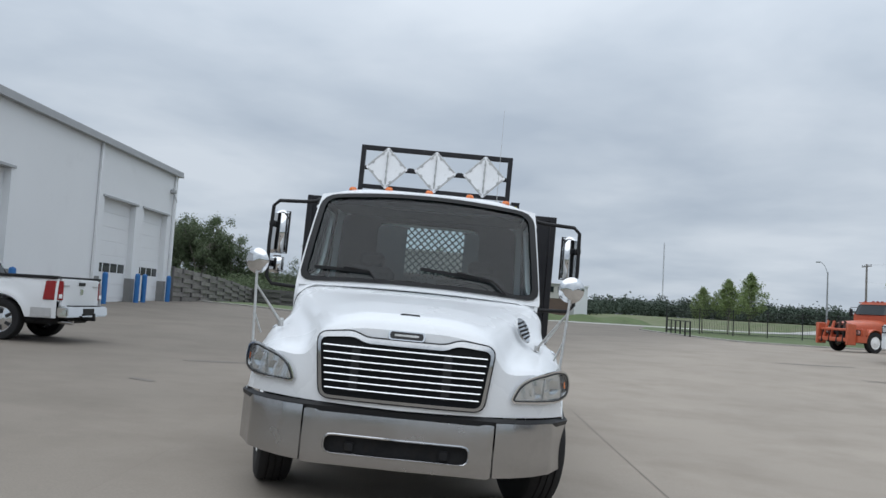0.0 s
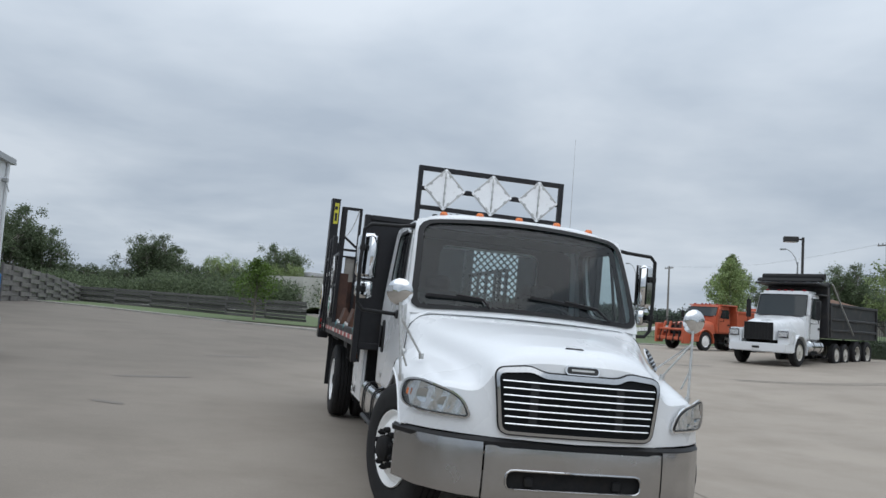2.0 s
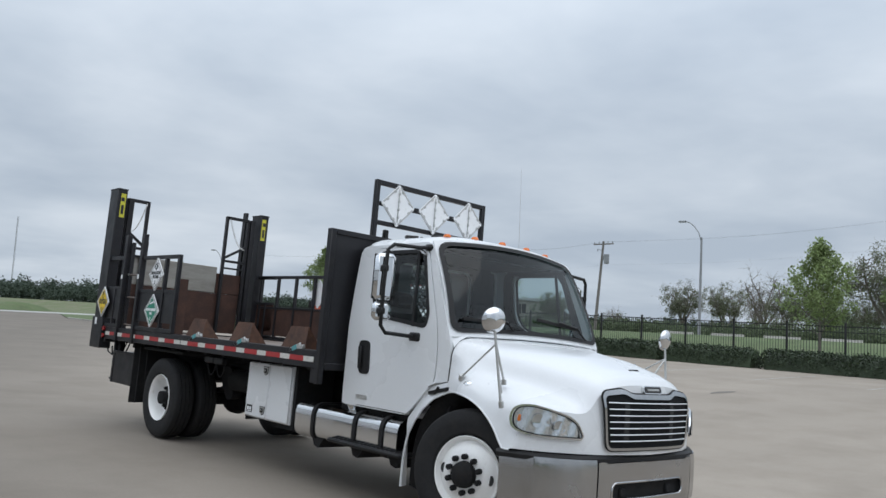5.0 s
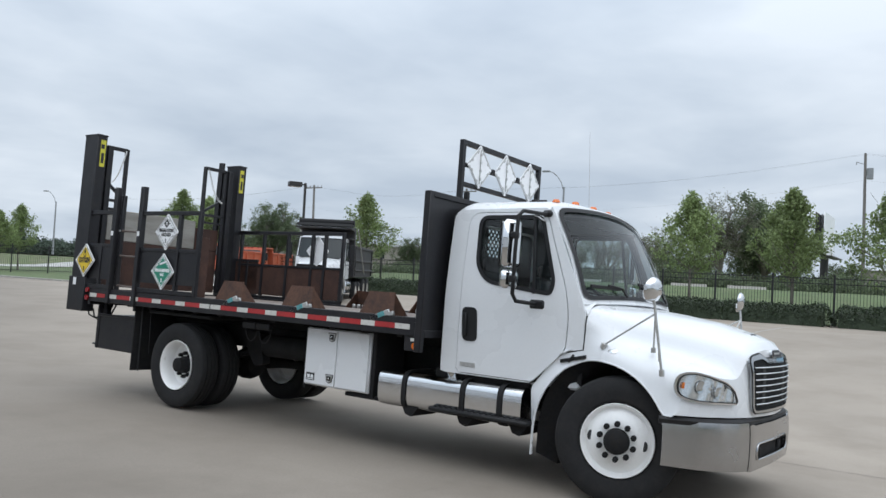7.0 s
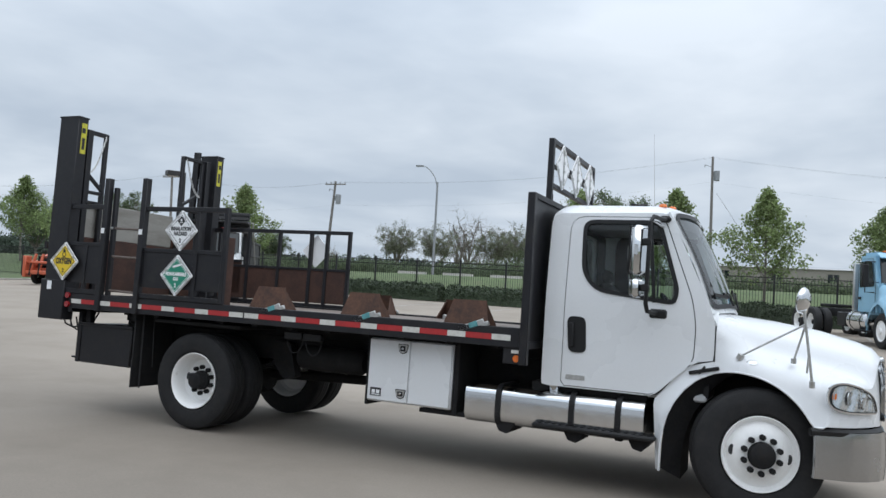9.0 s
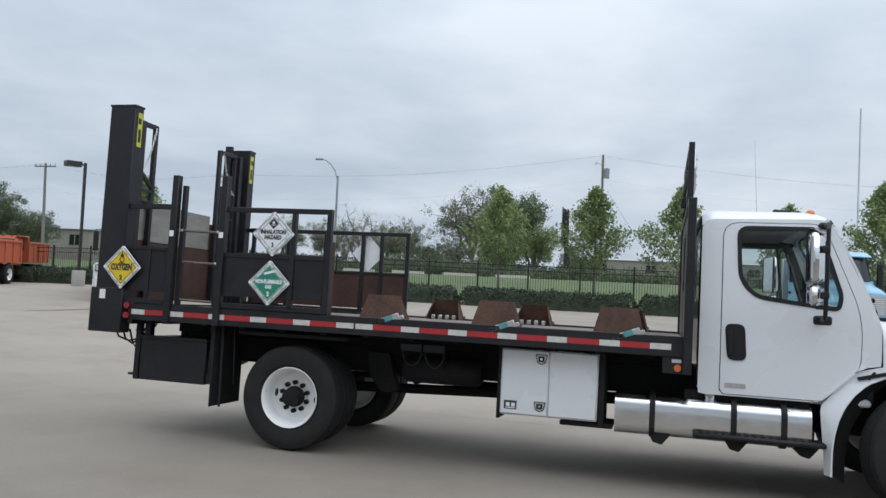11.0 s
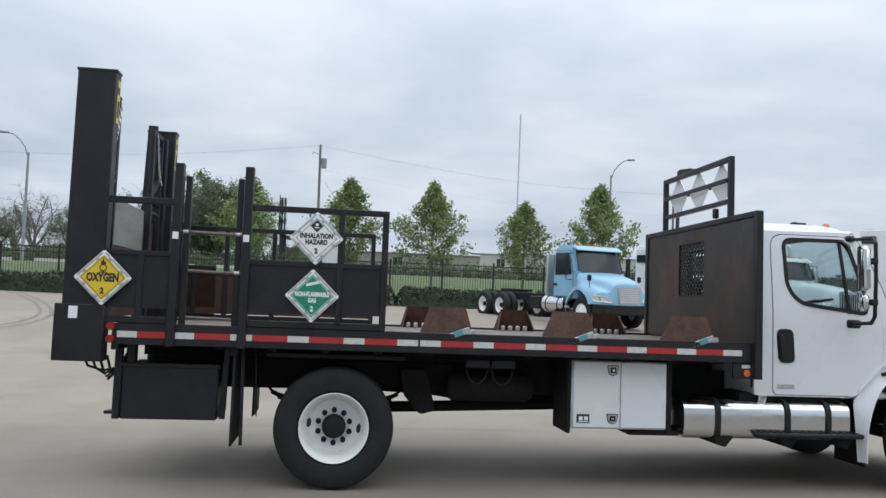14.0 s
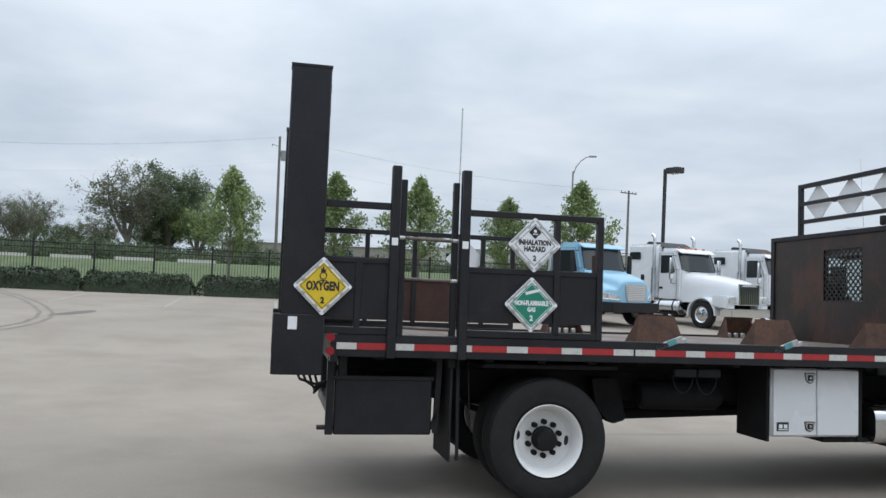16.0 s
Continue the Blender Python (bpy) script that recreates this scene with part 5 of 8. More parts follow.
def side_rack(s):
    """The near rack: framed panel, stake posts and the gate gap between them."""
    tall = part("rack_frame", Geo().box(s * 1.255, s * 1.305, 5.40, 5.455, 1.375, 2.415, 0.004).box(s * 1.255, s * 1.305, 5.455, 6.57, 2.365, 2.415, 0.004).box(s * 1.255, s * 1.305, 5.785, 5.835, 1.40, 2.365, 0.003).box(s * 1.255, s * 1.305, 5.455, 6.57, 1.375, 1.43, 0.004).box(s * 1.262, s * 1.298, 5.455, 6.57, 1.90, 1.945, 0.003), BLACK, truck, "black square-tube side rack frame")
    part("rack_panel", Geo().box(s * 1.272, s * 1.288, 5.455, 6.57, 1.50, 1.90), BLACK, tall, "solid lower rack panel")
    for y0, top in ((6.57, 2.735), (7.15, 2.735)):
        part("stake_post", Geo().box(s * 1.25, s * 1.325, y0, y0 + 0.075, 1.19, top, 0.006), BLACK, truck, "black stake post")
        e = 0.085 if y0 < 7 else -0.06
        part("gate_post", Geo().box(s * 1.21, s * 1.26, y0 + e, y0 + e + 0.05, 1.37, top - 0.10, 0.004), BLACK, truck)
        part("white_tag", Geo().box(s * 1.325, s * 1.329, y0 + 0.015, y0 + 0.065, 2.09, 2.15), SIGNWHITE, truck)
    gate = part("pipe_gate", Geo().tube([(s * 1.24, 6.70, 2.56), (s * 1.24, 6.685, 2.15), (s * 1.24, 6.675, 1.44)], 0.013, 8), GATE, truck, "bent brown pipe gate between stake posts")
    part("gate_upright", Geo().tube([(s * 1.24, 7.11, 2.16), (s * 1.24, 7.12, 1.44)], 0.013, 8), GATE, gate)
    for z, w in ((2.155, 0.014), (1.825, 0.013), (1.43, 0.013)):
        part("gate_rung", Geo().tube([(s * 1.24, 6.67, z - 0.004), (s * 1.245, 6.9, z), (s * 1.24, 7.13, z + 0.006)], w, 8), GATE, gate)
    for y, z in ((6.68, 2.155), (7.12, 2.16), (6.68, 1.825)):
        part("wire_tie", Geo().lathe([(0.014, -0.03), (0.026, -0.02), (0.026, 0.02), (0.014, 0.03)], (s * 1.24, y, z), "y", 8), STRAP, gate)


def long_rack(s):
    """The far rack: one long frame with rusty lower panels."""
    tall = part("rack_frame", Geo().box(s * 1.255, s * 1.305, 5.40, 7.70, 2.385, 2.435, 0.004).box(s * 1.26, s * 1.30, 5.40, 7.70, 1.375, 1.42, 0.004).box(s * 1.262, s * 1.298, 5.40, 7.70, 1.875, 1.91, 0.003), BLACK, truck, "black side rack frame")
    for y in (5.40, 5.755, 6.02, 6.55, 7.09, 7.62):
        part("rack_post", Geo().box(s * 1.258, s * 1.302, y, y + 0.05, 1.38, 2.39, 0.003), BLACK, tall)
    for y0, y1 in ((5.45, 6.02), (6.07, 6.55), (6.60, 7.09), (7.14, 7.62)):
        part("rack_panel", Geo().box(s * 1.272, s * 1.288, y0, y1, 1.43, 1.875), RUST, tall, "solid rusty lower panel")


for s in (-1, 1):
    if s < 0:
        side_rack(s)
    else:
        long_rack(s)
    short = part("corner_rack", Geo().box(s * 1.255, s * 1.305, 7.225, 7.74, 2.375, 2.43, 0.004), BLACK, truck, "black corner rack beside the tail mast")
    for z0, z1 in ((1.94, 1.98), (1.375, 1.43)):
        part("rack_bar", Geo().box(s * 1.26, s * 1.30, 7.225, 7.74, z0, z1, 0.003), BLACK, short)
    part("rack_post", Geo().box(s * 1.26, s * 1.30, 7.44, 7.49, 1.43, 1.95, 0.003), BLACK, short)
    part("corner_panel", Geo().box(s * 1.272, s * 1.288, 7.225, 7.74, 1.50, 1.94), BLACK if s < 0 else RUST, short)
    mast = part("lift_mast", Geo().box(s * 1.18, s * 1.325, 7.745, 8.06, 1.45, 3.49, 0.008), BLACK, truck, "tall black hollow tail-lift mast")
    part("mast_foot", Geo().box(s * 1.16, s * 1.33, 7.72, 8.115, 1.05, 1.52, 0.008), BLACK, mast)
    part("mast_cap", Geo().box(s * 1.175, s * 1.33, 7.74, 8.065, 3.475, 3.495), BLACK, mast)
    part("mast_label", Geo().box(s * 1.20, s * 1.275, 7.742, 7.747, 3.05, 3.42), YLABEL, mast, "faded yellow warning label")
    part("label_bar", Geo().box(s * 1.22, s * 1.27, 7.740, 7.743, 3.30, 3.36).box(s * 1.22, s * 1.26, 7.740, 7.743, 3.10, 3.24), INK, mast)
    part("mast_tag", Geo().box(s * 1.33, s * 1.334, 7.93, 8.00, 1.40, 1.50), SIGNWHITE, mast)
    rail = Geo()
    x0, x1 = (-1.11, -0.79) if s < 0 else (1.0, 0.60)
    for x in (x0, x1):
        rail.bar((x, 7.86, 1.40), (x, 7.86, 3.38), 0.05, 0.05)
    rail.bar((x0, 7.86, 3.36), (x1, 7.86, 3.36), 0.05, 0.05).bar((x0, 7.86, 2.62), (x1, 7.86, 2.62), 0.05, 0.04).bar((x0, 7.86, 2.50), (x1, 7.86, 2.50), 0.04, 0.03).bar((x0, 7.86, 2.90), (x1, 7.86, 2.66), 0.04, 0.04)
    lift = part("lift_rail", rail, BLACK, truck, "black tube lift rail with hanging chain")
    chain = [(x0 + (x1 - x0) * (0.9 - 0.75 * t), 7.82, 3.34 - 0.5 * t - 0.12 * math.sin(math.pi * t)) for t in [k / 12 for k in range(13)]]
    for p, q in zip(chain, chain[1:]):
        part("chain_link", Geo().tube([Vector(p).lerp(Vector(q), -0.15) + Vector((0, 0.008, 0)), Vector(p).lerp(Vector(q), 0.5) + Vector((0.01, 0, 0.01)), Vector(p).lerp(Vector(q), 1.15) + Vector((0, -0.008, 0)), Vector(p).lerp(Vector(q), 0.5) - Vector((0.01, 0, 0.01))], 0.005, 5, True), STRAP, lift)
    part("lift_channel", Geo().box(s * 1.035, s * 1.115, 7.80, 7.92, 1.40, 3.38, 0.006), BLACK, truck)
part("lift_board", Geo().bar((0.99, 8.01, 1.40), (0.99, 7.955, 3.51), 0.10, 0.05), BLACK, truck, "black leaning channel before the far mast")
platform = part("lift_platform", Geo().box(-0.98, 0.98, 7.895, 7.945, 1.40, 2.06, 0.006), RUST, truck, "folded tail-lift platform, rusty below and bare aluminium above")
part("platform_sheet", Geo().box(-0.98, 0.53, 7.89, 7.935, 2.062, 2.50, 0.006), ALU, platform, "bare streaked aluminium sheet")
part("platform_wing", Geo().box(0.535, 0.98, 7.89, 7.94, 2.062, 2.40, 0.006), RUST, platform)
part("rack_wing", Geo().box(-1.255, -1.13, 5.42, 5.435, 1.36, 2.1, 0.003), RUST, truck, "rusty steel wing plate at the rack's front end")

# ---- mirrors ----
for s in (-1, 1):
    mx = s * 1.41
    arm = part("mirror_arm", Geo().tube([(s * 0.99, 0.86, 2.42), (s * 1.12, 0.87, 2.40), (s * 1.40, 0.90, 2.39), (s * 1.455, 0.915, 2.34), (s * 1.465, 0.92, 2.0), (s * 1.455, 0.925, 1.66), (s * 1.40, 0.92, 1.60), (s * 1.07, 0.89, 1.585)], 0.018, 10), PLASTIC, truck, "black tubular mirror arm")
    part("arm_foot", Geo().box(s * 1.045, s * 1.10, 0.80, 0.96, 1.54, 1.63, 0.02), PLASTIC, arm)
    part("arm_foot", Geo().box(s * 0.955, s * 1.04, 0.82, 0.92, 2.385, 2.445, 0.02), PLASTIC, arm)
    turn = pose(mx, 0.99, 2.10, 0, 0, s * 30)
    head = part("door_mirror", Geo().box(-0.095, 0.095, -0.04, 0.05, -0.21, 0.21, 0.035), CHROME, truck, "tall chrome-backed door mirror", at=turn)
    part("mirror_glass", Geo().box(-0.08, 0.08, 0.05, 0.055, -0.19, 0.19), CHROME, head)
    part("mirror_rim", Geo().tube([(x * 0.088, 0.05, z * 0.2) for x, z in ((-1, -1), (1, -1), (1, 1), (-1, 1))], 0.01, 6, True), PLASTIC, head)
    cv = part("convex_mirror", Geo().box(-0.085, 0.085, -0.03, 0.05, -0.085, 0.085, 0.035), CHROME, truck, "small square chrome convex mirror", at=pose(mx, 0.99, 1.79, 0, 0, s * 30))
    part("convex_glass", Geo().box(-0.07, 0.07, 0.05, 0.054, -0.07, 0.07), CHROME, cv)
    part("clamp", Geo().box(s * 1.43, s * 1.48, 0.90, 0.97, 2.14, 2.20, 0.01), PLASTIC, arm)
    part("clamp", Geo().box(s * 1.43, s * 1.48, 0.90, 0.97, 1.76, 1.82, 0.01), PLASTIC, arm)
    # round hood mirror on a tripod
    c = Vector((s * 1.26, -0.25, 1.765))
    pole = part("mirror_stalk", Geo().cyl((s * 1.255, -0.26, 1.72), (s * 1.205, -0.34, 1.12), 0.011, 8).cyl((s * 1.245, -0.28, 1.58), (s * 1.12, 0.20, 1.285), 0.008, 8).cyl((s * 1.245, -0.28, 1.58), (s * 1.03, -0.20, 1.28), 0.009, 8).cyl((s * 1.225, -0.31, 1.36), (s * 1.16, -0.30, 1.20), 0.008, 8), STRAP, truck, "thin steel tripod on the fender")
    for p, q, r in (((1.205, -0.34, 1.14), (1.195, -0.34, 1.09), 0.022), ((1.12, 0.19, 1.30), (1.11, 0.21, 1.26), 0.028), ((1.035, -0.2, 1.30), (1.03, -0.2, 1.26), 0.022)):
        part("stalk_foot", Geo().cyl((s * p[0], p[1], p[2]), (s * q[0], q[1], q[2]), r, 10), STRAP, pole)
    part("hood_mirror", Geo().lathe([(0.0, -0.05), (0.06, -0.042), (0.095, -0.02), (0.105, 0.0), (0.1, 0.012), (0.06, 0.02), (0.0, 0.024)], (0, 0, 0), "y", 28), CHROME, truck, "round chrome convex hood mirror", at=pose(c.x, c.y, c.z, 8, 0, -20 if s < 0 else 6))

# ---- other vehicles in the yard ----
ORANGE = mat("faded_orange_paint", (0.52, 0.115, 0.055), 0.45, var=0.12, scale=3, coat=0.1, stain=(0.33, 0.09, 0.04), stain_at=(0.55, 0.8))
BLUE = mat("light_blue_paint", (0.27, 0.50, 0.66), 0.35, var=0.06, scale=3, coat=0.3, stain=(0.3, 0.4, 0.47), stain_at=(0.6, 0.9))
BODYBLACK = mat("black_dump_body", (0.022, 0.022, 0.025), 0.55, var=0.3, scale=2, stain=(0.07, 0.06, 0.05), stain_at=(0.5, 0.75))
INKGLASS = mat("dark_window_glass", (0.022, 0.028, 0.03), 0.06, var=0.1, spec=0.5)
DULL_RIM = mat("dull_cream_rim", (0.52, 0.5, 0.45), 0.5, var=0.1, scale=6, stain=(0.25, 0.22, 0.18), stain_at=(0.5, 0.8))
DIRTLOAD = mat("rusty_load", (0.14, 0.075, 0.045), 0.9, var=0.3, scale=3, bump=0.3)
far_tyre = Geo().lathe([(0.29, -0.10), (0.34, -0.135), (0.46, -0.13), (0.51, -0.09), (0.51, 0.09), (0.46, 0.13), (0.34, 0.135), (0.29, 0.10)], n=28, closed=True).mesh("tyre", RUBBER, 30)
far_rim = {}


def plain_wheel(parent, x, y, side, colour, k=1.0, dish=False, z=0.51):
    """A simple truck wheel: tyre, rim and hub."""
    key = (colour.name, dish)
    if key not in far_rim:
        prof = [(0.30, -0.115), (0.27, -0.10), (0.25, 0.02), (0.14, 0.03), (0.0, 0.03)] if dish else [(0.30, -0.115), (0.28, -0.10), (0.25, -0.085), (0.16, -0.125), (0.0, -0.13)]
        far_rim[key] = Geo().lathe(prof, n=24).mesh("rim", colour)
        far_rim[key, 1] = Geo().lathe([(0.0, -0.17 if not dish else -0.06), (0.08, -0.165 if not dish else -0.05), (0.10, -0.10 if not dish else 0.03)], n=14).mesh("hub", CHASSIS if dish else colour)
    w = part("wheel", far_rim[key], colour, parent, at=pose(x, y, z * k, 0, 0, 180 if side > 0 else 0) @ Matrix.Scale(k, 4))
    part("tyre", far_tyre, RUBBER, w)
    part("hub", far_rim[key, 1], colour, w)
    return w


def hull(corners, b=0.03, seg=2):
    """A closed eight-cornered block with rounded edges: lower four then upper four, each in ring order."""
    bm = bmesh.new()
    vs = [bm.verts.new(p) for p in corners]
    for f in ((3, 2, 1, 0), (4, 5, 6, 7), (0, 1, 5, 4), (1, 2, 6, 5), (2, 3, 7, 6), (3, 0, 4, 7)):
        bm.faces.new([vs[i] for i in f])
    bmesh.ops.recalc_face_normals(bm, faces=bm.faces)
    if b:
        bmesh.ops.bevel(bm, geom=list(bm.edges), offset=b, segments=seg, affect="EDGES")
    bm.verts.index_update()
    g = Geo().add([v.co[:] for v in bm.verts], [[v.index for v in f.verts] for f in bm.faces])
    bm.free()
    return g


def wedge(w0, y0, a0, b0, w1, y1, a1, b1, bev=0.04):
    """A block from the end at y0 (half width w0, heights a0 to b0) to the end at y1."""
    return hull([(-w0, y0, a0), (w0, y0, a0), (w1, y1, a1), (-w1, y1, a1), (-w0, y0, b0), (w0, y0, b0), (w1, y1, b1), (-w1, y1, b1)], bev)


def arch_fender(r, y, z, x0, x1, a0=-5, a1=185, t=0.05):
    g = Geo()
    n = 14
    for ra in (r, r + t):
        g.grid(lambda u, v: (x0 + (x1 - x0) * u, y + ra * math.cos(radians(a0 + (a1 - a0) * v)), z + ra * math.sin(radians(a0 + (a1 - a0) * v))), 1, n)
    for x in (x0, x1):
        g.grid(lambda u, v: (x, y + (r + t * u) * math.cos(radians(a0 + (a1 - a0) * v)), z + (r + t * u) * math.sin(radians(a0 + (a1 - a0) * v))), 1, n)
    return g


def hood_loft(w, nose, top, back, soft):
    """A rounded hood: nearly square across, its nose falling away by the softness given."""
    def at(u, v):
        a = math.pi * u
        c, q = math.cos(a), math.sin(a)
        e = 0.32 + 0.4 * soft
        dip = soft * 0.55 * max(0.0, 1 - v / 0.35) ** 2
        half = (w + (0.95 - w) * v ** 1.15) * (1 - 0.25 * soft * max(0.0, 1 - v / 0.12) ** 2)
        z1 = top[0] + (top[1] - top[0]) * v ** 0.9 - dip * 0.55
        return (half * math.copysign(abs(c) ** e, c), nose + (back - nose) * v - 0.06 * soft * q, 0.92 + (z1 - 0.92) * q ** e)
    g = Geo().grid(at, 26, 20)
    g.add([at(k / 26, 0.0) for k in range(27)], [list(range(27))])
    return g


def tractor(name, label, at, paint, hood_w=0.62, hood_top=(1.55, 1.80), nose=-1.05, cab_y=(1.0, 2.35), roof=2.75, rear=(5.6, 6.9), rim=WHITE_RIM, bumper_mat=CHROME, stacks=0, sleeper=0.0, sleeper_top=2.9, tanks=True, group="parked lorries", marker=AMBER, visor=False, cat="truck", soft=0.3, bare_nose=False, waist=1.80, fender_top=1.12):
    """A conventional lorry: hood, cab, frame, wheels; its front looks along -y from the front axle at the origin."""
    t = thing(name, label, cat, at, group)
    part("chassis_frame", Geo().box(-0.45, -0.37, -0.9, rear[-1] + 0.9, 0.75, 1.02, 0.01).box(0.37, 0.45, -0.9, rear[-1] + 0.9, 0.75, 1.02, 0.01).box(-0.4, 0.4, 0.2, 2.4, 0.55, 1.0, 0.03), CHASSIS, t)
    if not bare_nose:
        part("hood", hood_loft(hood_w, nose, hood_top, cab_y[0] + 0.03, soft), paint, t, smooth=50)
    for s in (-1, 1):
        if not bare_nose:
            part("fender", arch_fender(0.60, 0.0, 0.50, s * 0.66, s * 1.18, -8, 180), paint, t)
            part("fender_front", wedge(0.24, nose + 0.02, 0.72, fender_top, 0.25, -0.45, 0.85, fender_top + 0.02, 0.06).mesh("fender_front", paint), paint, t, at=Matrix.Translation((s * 0.92, 0, 0)))
            x0, x1, z1 = 0.74, 1.08, fender_top - 0.06
            lamp = part("headlamp", Geo().box(s * x0, s * x1, nose - 0.03, nose + 0.06, z1 - 0.2, z1, 0.02), LAMPGREY, t)
            part("lamp_bezel", Geo().tube([(s * (x0 - 0.01), nose - 0.03, z1 - 0.21), (s * (x1 + 0.01), nose - 0.03, z1 - 0.21), (s * (x1 + 0.01), nose - 0.03, z1 + 0.01), (s * (x0 - 0.01), nose - 0.03, z1 + 0.01)], 0.018, 6, True), CHROME if bumper_mat is CHROME else PLASTIC, lamp)
        plain_wheel(t, s * 1.02, 0.0, s, rim)
        for y in rear:
            plain_wheel(t, s * 1.05, y, s, rim, dish=True)
            plain_wheel(t, s * 0.72, y, -s, rim, dish=True)
        if tanks:
            tk = part("fuel_tank", Geo().lathe([(0.0, 1.15), (0.26, 1.16), (0.31, 1.2), (0.31, 2.35), (0.26, 2.39), (0.0, 2.4)], (s * 0.83, 0, 0.72), "y", 24), POLISHED, t, "round polished fuel tank")
            for y in (1.4, 2.1):
                part("tank_strap", Geo().lathe([(0.315, y - 0.03), (0.322, y), (0.315, y + 0.03)], (s * 0.83, 0, 0.72), "y", 24), PLASTIC, tk)
        part("side_window", Geo().prism(rounded([(cab_y[0] + 0.30, waist - 0.02), (cab_y[1] - 0.18, waist - 0.06), (cab_y[1] - 0.18, roof - 0.28), (cab_y[0] + 0.50, roof - 0.28)], 0.05), "x", s * 1.035, s * 1.052), INKGLASS, t, "dark side window")
        part("door_seam", Geo().tube([(s * 1.052, cab_y[0] + 0.2, 1.0), (s * 1.052, cab_y[0] + 0.2, waist - 0.05), (s * 1.045, cab_y[0] + 0.42, roof - 0.2), (s * 1.045, cab_y[1] - 0.1, roof - 0.2), (s * 1.052, cab_y[1] - 0.1, 1.0)], 0.007, 5, True), PLASTIC, t)
        part("door_handle", Geo().box(s * 1.05, s * 1.075, cab_y[1] - 0.32, cab_y[1] - 0.14, 1.38, 1.46, 0.01), PLASTIC, t)
        arm = part("mirror_arm", Geo().tube([(s * 1.03, cab_y[0] + 0.3, roof - 0.3), (s * 1.35, cab_y[0] + 0.2, roof - 0.3), (s * 1.35, cab_y[0] + 0.2, 1.6), (s * 1.04, cab_y[0] + 0.3, 1.6)], 0.018, 6), PLASTIC, t)
        part("mirror_head", Geo().box(s * 1.25, s * 1.43, cab_y[0] + 0.18, cab_y[0] + 0.26, 1.75, roof - 0.38, 0.02), bumper_mat if bumper_mat is CHROME else PLASTIC, arm)
        part("cab_step", Geo().box(s * 0.85, s * 1.18, cab_y[0] + 0.15, cab_y[1] - 0.2, 0.42, 0.48, 0.01), CHASSIS, t)
        if stacks and (stacks == 2 or s > 0):
            sy = cab_y[1] + 0.16 + (0 if sleeper == 0 else -0.05)
            st = part("exhaust_stack", Geo().tube([(s * 1.12, sy, 2.15), (s * 1.12, sy, 3.3), (s * 1.12, sy + 0.02, 3.42), (s * 1.12, sy + 0.12, 3.5)], 0.062, 14), POLISHED, t, "tall chrome exhaust stack")
            part("muffler", Geo().cyl((s * 1.12, sy, 0.9), (s * 1.12, sy, 2.2), 0.10, 16), POLISHED, st)
    part("cab", wedge(1.04, cab_y[0], 0.95, waist + 0.15, 1.04, cab_y[1], 0.95, waist + 0.15, 0.07), paint, t)
    part("cab_upper", hull([(-1.04, cab_y[0] + 0.02, waist), (1.04, cab_y[0] + 0.02, waist), (1.04, cab_y[1], waist), (-1.04, cab_y[1], waist), (-0.97, cab_y[0] + 0.36, roof), (0.97, cab_y[0] + 0.36, roof), (0.98, cab_y[1] - 0.02, roof), (-0.98, cab_y[1] - 0.02, roof)], 0.11, 4), paint, t)
    k = roof - waist
    def scr(u, v):
        z = waist + 0.06 + (roof - 0.22 - waist) * v
        f = (z - waist) / k
        return ((-1 + 2 * u) * (0.95 - 0.06 * f), cab_y[0] + 0.02 + 0.34 * f - 0.012 - 0.09 * (1 - (2 * u - 1) ** 4), z)
    part("windscreen", Geo().grid(scr, 16, 4), INKGLASS, t, "dark windscreen", thick=0.008)
    part("screen_seal", Geo().tube([scr(k / 12, 0) for k in range(13)] + [scr(1 - k / 12, 1) for k in range(13)], 0.02, 6, True), PLASTIC, t)
    if visor:
        part("sun_visor", hull([(-0.98, cab_y[0] + 0.08, roof - 0.20), (0.98, cab_y[0] + 0.08, roof - 0.20), (0.97, cab_y[0] + 0.38, roof - 0.06), (-0.97, cab_y[0] + 0.38, roof - 0.06), (-0.98, cab_y[0] + 0.07, roof - 0.17), (0.98, cab_y[0] + 0.07, roof - 0.17), (0.97, cab_y[0] + 0.38, roof - 0.02), (-0.97, cab_y[0] + 0.38, roof - 0.02)], 0.01), paint, t)
    for x in (-0.7, -0.25, 0.0, 0.25, 0.7):
        part("marker_lamp", Geo().box(x - 0.05, x + 0.05, cab_y[0] + 0.42, cab_y[0] + 0.52, roof - 0.01, roof + 0.045, 0.012), marker, t)
    part("bumper", hull([(-1.05, nose - 0.15, 0.48), (1.05, nose - 0.15, 0.48), (1.2, nose + 0.30, 0.48), (-1.2, nose + 0.30, 0.48), (-1.05, nose - 0.15, 0.80), (1.05, nose - 0.15, 0.80), (1.2, nose + 0.30, 0.80), (-1.2, nose + 0.30, 0.80)], 0.03), bumper_mat, t, "steel bumper")
    if bare_nose:
        return t
    gr = part("grille", Geo().box(-hood_w + 0.07, hood_w - 0.07, nose - 0.015, nose + 0.03, 0.93, hood_top[0] - 0.07, 0.01), PLASTIC, t, "dark grille")
    n = 9
    for i in range(n):
        x = (-hood_w + 0.14) + (2 * hood_w - 0.28) * i / (n - 1)
        part("grille_bar", Geo().box(x - 0.012, x + 0.012, nose - 0.03, nose - 0.01, 0.95, hood_top[0] - 0.09), CHROME if bumper_mat is CHROME else PLASTIC, gr)
